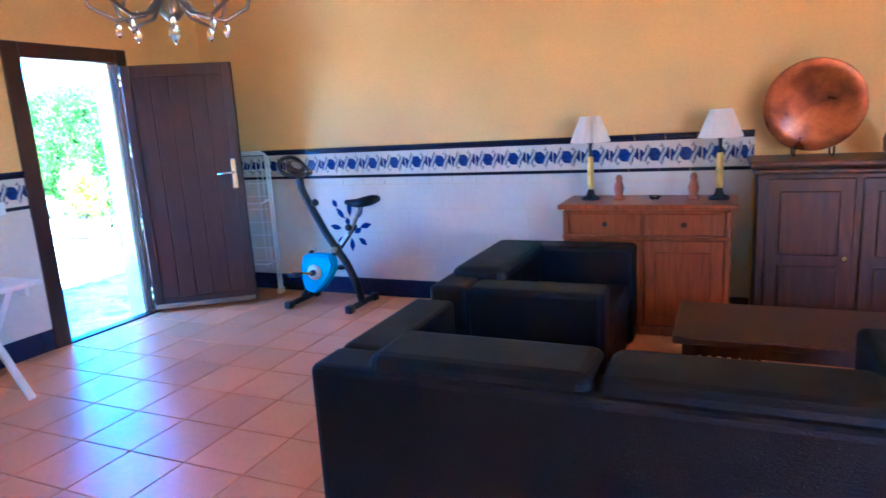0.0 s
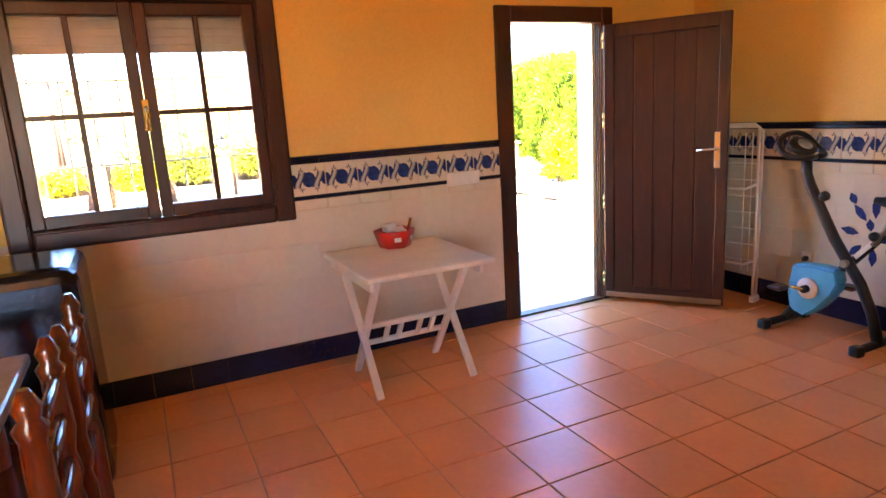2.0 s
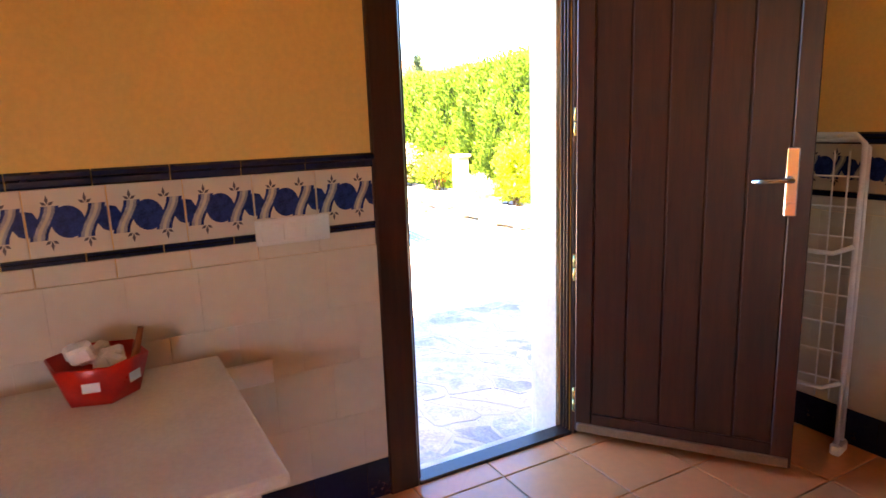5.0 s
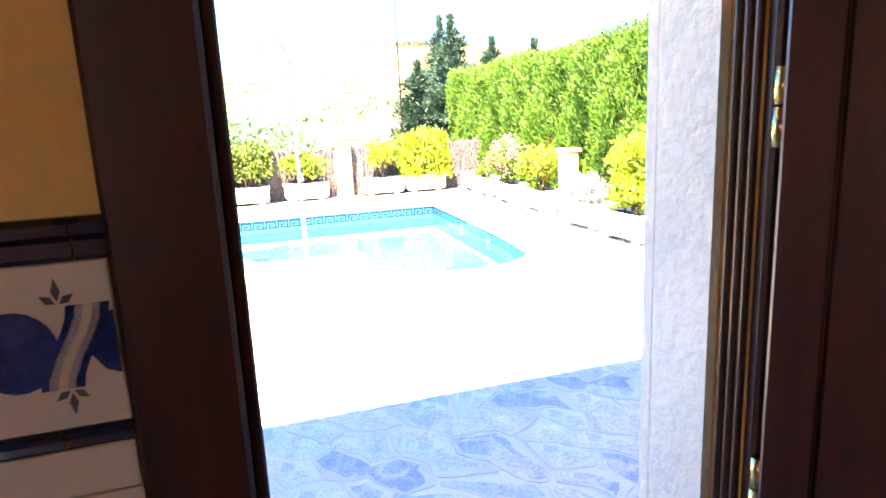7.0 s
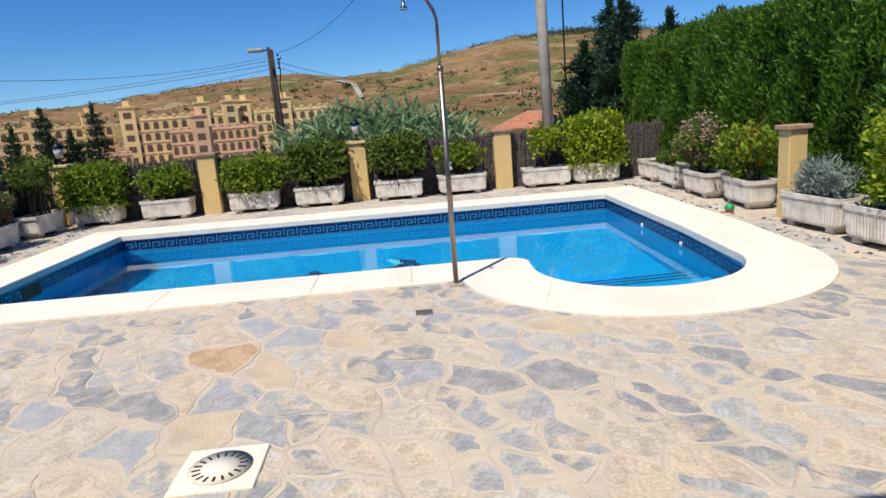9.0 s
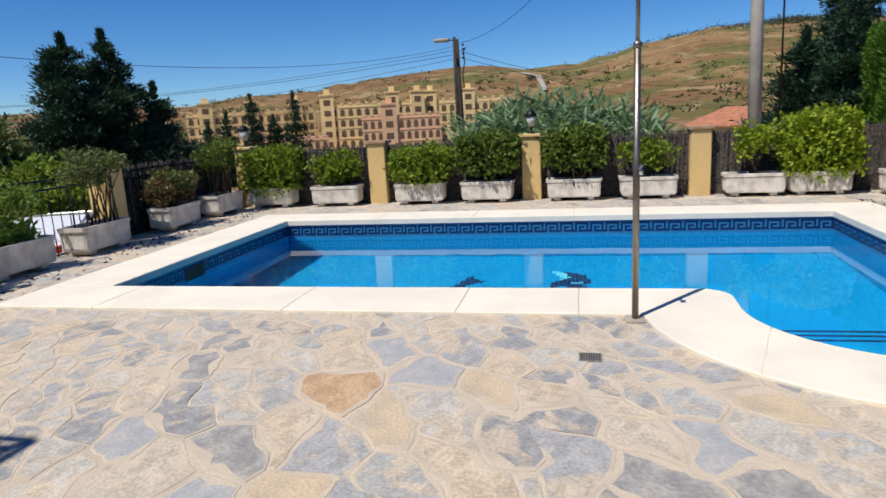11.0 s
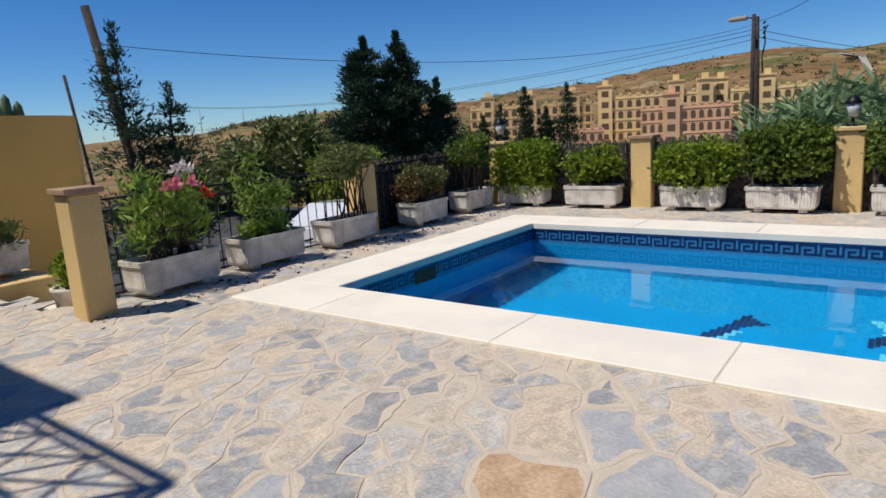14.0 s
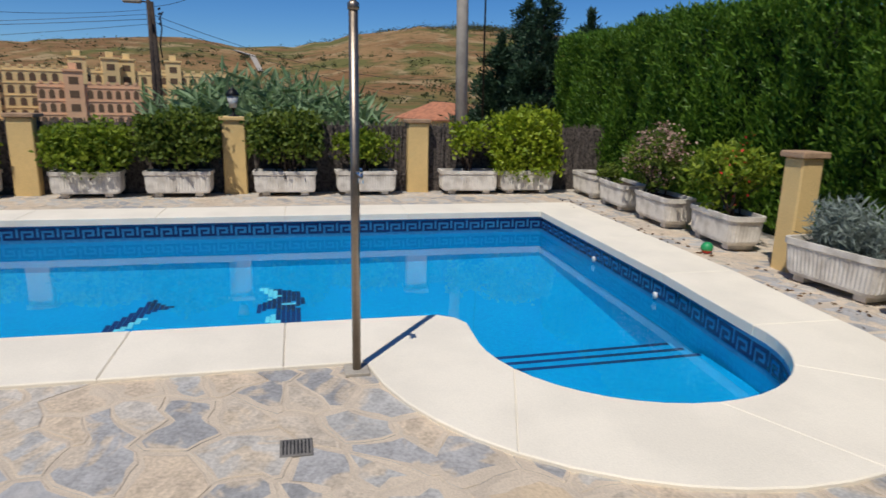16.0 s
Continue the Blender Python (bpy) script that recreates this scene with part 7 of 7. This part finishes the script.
while -3.25 + xi * PITCH < EX:
    yi = math.floor((SY - 2.84) / PITCH)
    while 2.84 + yi * PITCH < NY:
        x0, x1 = max(WX + 0.003, -3.25 + xi * PITCH + GAP / 2), min(EX - 0.003, -3.25 + (xi + 1) * PITCH - GAP / 2)
        y0, y1 = max(SY + 0.003, 2.84 + yi * PITCH + GAP / 2), min(NY - 0.003, 2.84 + (yi + 1) * PITCH - GAP / 2)
        yi += 1
        if x1 - x0 < 0.02 or y1 - y0 < 0.02:
            continue
        cx, cy = (x0 + x1) / 2, (y0 + y1) / 2
        cut = x1 - x0 < PITCH - GAP - 0.001 or y1 - y0 < PITCH - GAP - 0.001
        dz = -0.0105 + rng.uniform(-0.0004, 0.0004)
        if cx < 0.6 and cy > 0.2:
            me = mesh_of(tile_bm(x1 - x0, y1 - y0, 0.0105), [M_FLOOR], "floor_tile") if cut else full
            share("floor_tile", me, floor, pose(cx, cy, dz, rng.uniform(-0.06, 0.06), rng.uniform(-0.06, 0.06), 0))
        else:
            add_box(rest, x0, x1, y0, y1, -0.0105, 0.0)
    xi += 1
tagged(part("floor_tiles", rest, M_FLOOR, floor), kind="stuff")

# white wall tiles, navy skirting, bands
TS = 0.20


def band_tile_mesh():
    bm = tile_bm(TS - 0.003, 0.184, 0.008, 0.002)

    def flat(pts, mi, z):
        f = bm.faces.new([bm.verts.new((x, y, z)) for x, y in pts])
        f.material_index = mi
        if f.normal.z < 0:
            f.normal_flip()
        f.normal_update()

    flat([(0.041 * math.cos(2 * math.pi * q / 22), 0.045 * math.sin(2 * math.pi * q / 22)) for q in range(22)], 1, 0.0088)
    for s in (-1, 1):
        flat([(s * 0.097, 0.036), (s * 0.097, -0.036), (s * 0.082, -0.030), (s * 0.068, -0.008), (s * 0.068, 0.010), (s * 0.080, 0.032)], 1, 0.0087)
    for x0 in (-0.056, 0.056):
        for d, mi in ((-0.0165, 1), (-0.009, 2), (0.0, 3), (0.009, 2), (0.0165, 1)):
            w = 0.0046
            pts = []
            for q in range(7):
                v = -1 + 2 * q / 6
                pts.append((x0 + d + 0.018 * math.sin(v * 1.5), v * 0.046))
            flat([(x - w, y) for x, y in pts] + [(x + w, y) for x, y in pts[::-1]], mi, 0.0090)
    for sx in (-0.052, 0.038):
        for sy in (-1, 1):
            for a, L in ((90, 0.030), (35, 0.020), (145, 0.020)):
                c, s = math.cos(radians(a)), math.sin(radians(a))
                bx, by = sx + 0.008, sy * 0.047
                flat([(bx + L * t * c - w * s, by + sy * (L * t * s + w * c)) for t, w in ((0.1, 0), (0.5, 0.0045), (1, 0), (0.5, -0.0045))], 4, 0.0086)
    return mesh_of(bm, [M_WTILE, M_BLUE, M_RIBBON, M_CREAMGLAZE, M_SPRIG], "band_tile")


M_CREAMGLAZE = mat("cream_glaze", (0.62, 0.56, 0.44), 0.25, spread=0.05, bump=0.0)
ME_WT = mesh_of(tile_bm(TS - 0.0006, TS - 0.0006, 0.008, 0.0006), [M_WTILE], "wall_tile")
ME_BAND = band_tile_mesh()
ME_SKIRT = mesh_of(tile_bm(TS - 0.0008, 0.150, 0.010, 0.0012), [M_BTILE], "skirting_tile")


def trim_mesh(h, t):
    bm = bmesh.new()
    prof = [(-h / 2, 0), (-h / 2, t * 0.45), (-h * 0.38, t * 0.7), (-h * 0.05, t * 0.55), (h * 0.12, t), (h * 0.36, t), (h / 2, t * 0.6), (h / 2, 0)]
    L = TS * 1.0 - 0.003
    a = [bm.verts.new((-L / 2, y, z)) for y, z in prof]
    b = [bm.verts.new((L / 2, y, z)) for y, z in prof]
    for i in range(len(prof) - 1):
        bm.faces.new((a[i], b[i], b[i + 1], a[i + 1]))
    bm.faces.new(a)
    bm.faces.new(b[::-1])
    bmesh.ops.recalc_face_normals(bm, faces=bm.faces[:])
    return mesh_of(bm, [M_BTILE], "trim_tile")


ME_TRIM, ME_STRIP = trim_mesh(0.046, 0.020), trim_mesh(0.024, 0.012)


def dado(wall, face, s0, s1, fixed, keep, skip=None, part_z=None):
    """Rows of tiles on a wall from s0 to s1. face 'w': the wall runs along y and looks to +x; 'n': along x, looks to -y."""
    def put(name, me, s, z, length):
        f = length / TS
        if face == "w":
            m = pose(fixed, s, z, 90, 0, 90)
        else:
            m = pose(s, fixed, z, 90, 0, 0)
        share(name, me, wall, m @ Matrix.Diagonal((f, 1, 1, 1)))

    def run(name, me, z, off, a, b):
        s = a - off
        while s < b:
            lo, hi = max(s, a), min(s + TS, b)
            if hi - lo > 0.02 and keep((lo + hi) / 2):
                put(name, me, (lo + hi) / 2, z, hi - lo)
            s += TS
    zr = [0.15 + TS / 2 + TS * k for k in range(4)]
    run("skirting_tile", ME_SKIRT, 0.075, 0.0, s0, s1)
    for k, z in enumerate(zr):
        lim = s1
        run("wall_tile", ME_WT, z, 0.10 * (k % 2), s0 if part_z is None or z < 0.86 else part_z, lim)
    run("wall_tile", ME_WTCUT, 0.98, 0.0, s0 if part_z is None else part_z, s1)
    run("edge_strip", ME_STRIP, 1.021, 0.07, s0 if part_z is None else part_z, s1)
    run("band_tile", ME_BAND, 1.126, 0.0, s0 if part_z is None else part_z, s1)
    run("top_trim", ME_TRIM, 1.242, 0.03, s0 if part_z is None else part_z, s1)


ME_WTCUT = mesh_of(tile_bm(TS - 0.0025, 0.056, 0.008, 0.002), [M_WTILE], "wall_tile")
dado(wall_west, "w", 0.0, 3.09, WX, lambda s: True, part_z=1.685)
dado(wall_west, "w", 4.05, NY, WX, lambda s: True)
dado(wall_north, "n", WX, 0.45, NY, lambda s: True)

# painted flower panel on the tiles behind the bike
fl = bmesh.new()
for q, (x, z, a, L) in enumerate(((0, 0.02, 90, 0.14), (-0.05, 0.0, 130, 0.13), (0.06, 0.0, 55, 0.13), (-0.09, -0.08, 170, 0.12), (0.09, -0.07, 15, 0.12), (0, -0.16, 270, 0.12), (-0.07, -0.15, 225, 0.11), (0.07, -0.16, 320, 0.10), (-0.02, -0.06, 100, 0.08), (0.03, -0.12, 30, 0.09), (-0.12, 0.10, 120, 0.08), (0.10, 0.12, 60, 0.08))):
    c, s = math.cos(radians(a)), math.sin(radians(a))
    fl.faces.new([fl.verts.new((x + L * t * c - w * s, 0, z + L * t * s + w * c)) for t, w in ((0, 0), (0.3, 0.022), (0.6, 0.026), (1, 0), (0.6, -0.024), (0.3, -0.020))])
o = part("painted_flower", fl, M_BLUE, wall_north, "cobalt painted flower on white tiles")
o.matrix_basis = pose(-2.62, NY - 0.0105, 0.66)

# flagstones of the terrace
prng = np.random.default_rng(11)
CA, SA, EU, EV = math.cos(0.5), math.sin(0.5), 1.22, 0.78


def to_plan(u, v):
    return (CA * EU * u - SA * EV * v, SA * EU * u + CA * EV * v)


def from_plan(x, y):
    return ((CA * x + SA * y) / EU, (CA * y - SA * x) / EV)


ORANGE = from_plan(-7.99, 2.14)
TONED = [(-7.68, 2.54, 1), (-7.28, 3.63, 2), (-7.40, 1.85, 2), (-7.41, 1.37, 3), (-8.02, 4.24, 1), (-8.09, 2.92, 1), (-7.69, 3.87, 3), (-7.00, 2.37, 1), (-8.25, 2.62, 3), (-8.22, 1.22, 2), (-7.22, 4.10, 2), (-6.95, 1.95, 3), (-8.63, 2.24, 3)]
seeds = [ORANGE] + [from_plan(x, y) for x, y, _ in TONED]
tries = 0
while tries < 30000:
    tries += 1
    p = from_plan(prng.uniform(-15.75, -3.8), prng.uniform(-3.6, 8.6))
    dmin = 0.13 + 0.40 * prng.uniform() ** 1.5
    if math.dist(p, ORANGE) < 0.42 or any(math.dist(p, q) < 0.30 for q in seeds[1:len(TONED) + 1]):
        continue
    if all((p[0] - q[0]) ** 2 + (p[1] - q[1]) ** 2 > dmin * dmin for q in seeds):
        seeds.append(p)
S = np.array(seeds)
SW = np.array([to_plan(*p) for p in seeds])


def cell(i):
    """The stone's outline in order, each corner with the neighbour across the edge that starts there."""
    p = S[i]
    poly = [(p[0] - 0.9, p[1] - 0.9, -1), (p[0] + 0.9, p[1] - 0.9, -1), (p[0] + 0.9, p[1] + 0.9, -1), (p[0] - 0.9, p[1] + 0.9, -1)]
    d2 = ((S - p) ** 2).sum(1)
    for j in np.argsort(d2)[1:26]:
        q = S[j]
        mx, my = (p + q) / 2
        nx, ny = q - p
        out = []
        for (ax, ay, ka), (bx, by, kb) in zip(poly, poly[1:] + poly[:1]):
            da, db = (ax - mx) * nx + (ay - my) * ny, (bx - mx) * nx + (by - my) * ny
            if da <= 0:
                out.append((ax, ay, ka))
            if da * db < 0:
                t = da / (da - db)
                out.append((ax + (bx - ax) * t, ay + (by - ay) * t, int(j) if da < 0 else ka))
        poly = out
        if len(poly) < 3:
            return None
    return poly


def joined_cells(i, j):
    """Two neighbouring outlines as one larger, uneven stone."""
    a, b = cell(i), cell(j)
    ka, kb = [k for _, _, k in a].index(j), [k for _, _, k in b].index(i)
    a = a[ka + 1:] + a[:ka + 1]
    b = b[kb + 1:] + b[:kb + 1]
    return a[:-1] + b[:-1]


def in_poly(x, y, pts):
    c = False
    for (ax, ay), (bx, by) in zip(pts, pts[1:] + pts[:1]):
        if (ay > y) != (by > y) and x < (bx - ax) * (y - ay) / (by - ay) + ax:
            c = not c
    return c


def warp(x, y):
    return (x + 0.06 * noise.noise((x * 4.3, y * 4.3, 0.5)) + 0.016 * noise.noise((x * 11, y * 11, 4.2)), y + 0.06 * noise.noise((x * 4.3, y * 4.3, 7.7)) + 0.016 * noise.noise((x * 11, y * 11, 9.1)))


paving = tagged(new("pavement"), "irregular grey and tan flagstone paving with sandy joints", "paving", kind="structure")
paving.location = GARDEN
joined = bmesh.new()
TONES = [None, mat("pale_tan_flagstone", (0.60, 0.47, 0.32), 0.8, spread=0.10, scale=6, fine=60, bump=0.6, second=(0.50, 0.40, 0.29)), mat("dark_flagstone", (0.29, 0.28, 0.27), 0.8, spread=0.16, scale=8, fine=45, bump=0.8, second=(0.42, 0.39, 0.35)), mat("blue_grey_flagstone", (0.37, 0.37, 0.375), 0.8, spread=0.10, scale=8, fine=45, bump=0.6, second=(0.45, 0.43, 0.41))]
M_ORANGE = mat("tan_flagstone", (0.56, 0.385, 0.235), 0.8, spread=0.14, scale=7, fine=50, bump=0.7, second=(0.45, 0.29, 0.165))
MID = [((a[0] * 0.75 + b[0] * 0.25), (a[1] * 0.75 + b[1] * 0.25)) for a, b in zip(OUTER, INNER)]
near = 0
used = set()
order = sorted(range(len(S)), key=lambda i: (SW[i][0] + 6.8) ** 2 + (SW[i][1] - 2.5) ** 2)
for i in order:
    x, y = SW[i]
    if in_poly(x, y, MID) or x > TX1 - 0.20 or y < -3.3 or (x < -8.35 and y < -2.45) or y > 8.45 or x < -15.6:
        continue
    if i in used:
        continue
    poly = cell(i)
    if not poly:
        continue
    used.add(i)
    pick = [k for _, _, k in poly if k > len(TONED) and k not in used]
    if i > len(TONED) and pick and prng.uniform() < 0.50:
        j = pick[int(prng.integers(len(pick)))]
        other = cell(j)
        if other and i in [k for _, _, k in other] and not in_poly(SW[j][0], SW[j][1], MID):
            used.add(j)
            poly = joined_cells(i, j)
    poly = [to_plan(u, v) for u, v, _ in poly]
    ring = []
    for a, b in zip(poly, poly[1:] + poly[:1]):
        L = math.dist(a, b)
        if L < 0.02:
            continue
        n = max(1, round(L / 0.07))
        for q in range(n):
            ring.append((a[0] + (b[0] - a[0]) * q / n, a[1] + (b[1] - a[1]) * q / n))
    if len(ring) < 4:
        continue
    ring = [warp(*p) for p in ring]
    cx, cy = sum(p[0] for p in ring) / len(ring), sum(p[1] for p in ring) / len(ring)

    def inset(d):
        res = []
        for (px, py), di in zip(ring, d):
            L = math.hypot(px - cx, py - cy)
            f = max(0.35, 1 - di / L)
            res.append((cx + (px - cx) * f, cy + (py - cy) * f))
        return res
    gap = prng.uniform(0.003, 0.015)
    top = G + prng.uniform(0.0002, 0.0036)
    single = near < 300
    bm = bmesh.new() if single else joined
    ox, oy = (cx, cy) if single else (0, 0)
    smear = [0.006 + 0.10 * max(0.0, noise.noise((px * 3.1, py * 3.1, 2.2)) + 0.35 * noise.noise((px * 13, py * 13, 5.0))) for px, py in ring]
    levels = [([gap] * len(ring), G - 0.010), ([gap + 0.003] * len(ring), top - 0.0015), ([gap + 0.009] * len(ring), top), ([gap + 0.010 + s for s in smear], top + 0.0006)]
    rings = [[bm.verts.new((px - ox, py - oy, z)) for px, py in inset(d)] for d, z in levels]
    for k, (a, b) in enumerate(zip(rings, rings[1:])):
        for q in range(len(a)):
            bm.faces.new((a[q], a[(q + 1) % len(a)], b[(q + 1) % len(a)], b[q])).material_index = 1 if k else 0
    bm.faces.new(rings[-1])
    if single:
        near += 1
        o = part("flagstone", bm, [M_ORANGE if i == 0 else TONES[TONED[i - 1][2]] if i <= len(TONED) else M_STONE, M_MORTAR], paving)
        o.location = (ox, oy, 0)
tagged(part("flagstones", joined, [M_STONE, M_MORTAR], paving), kind="stuff")
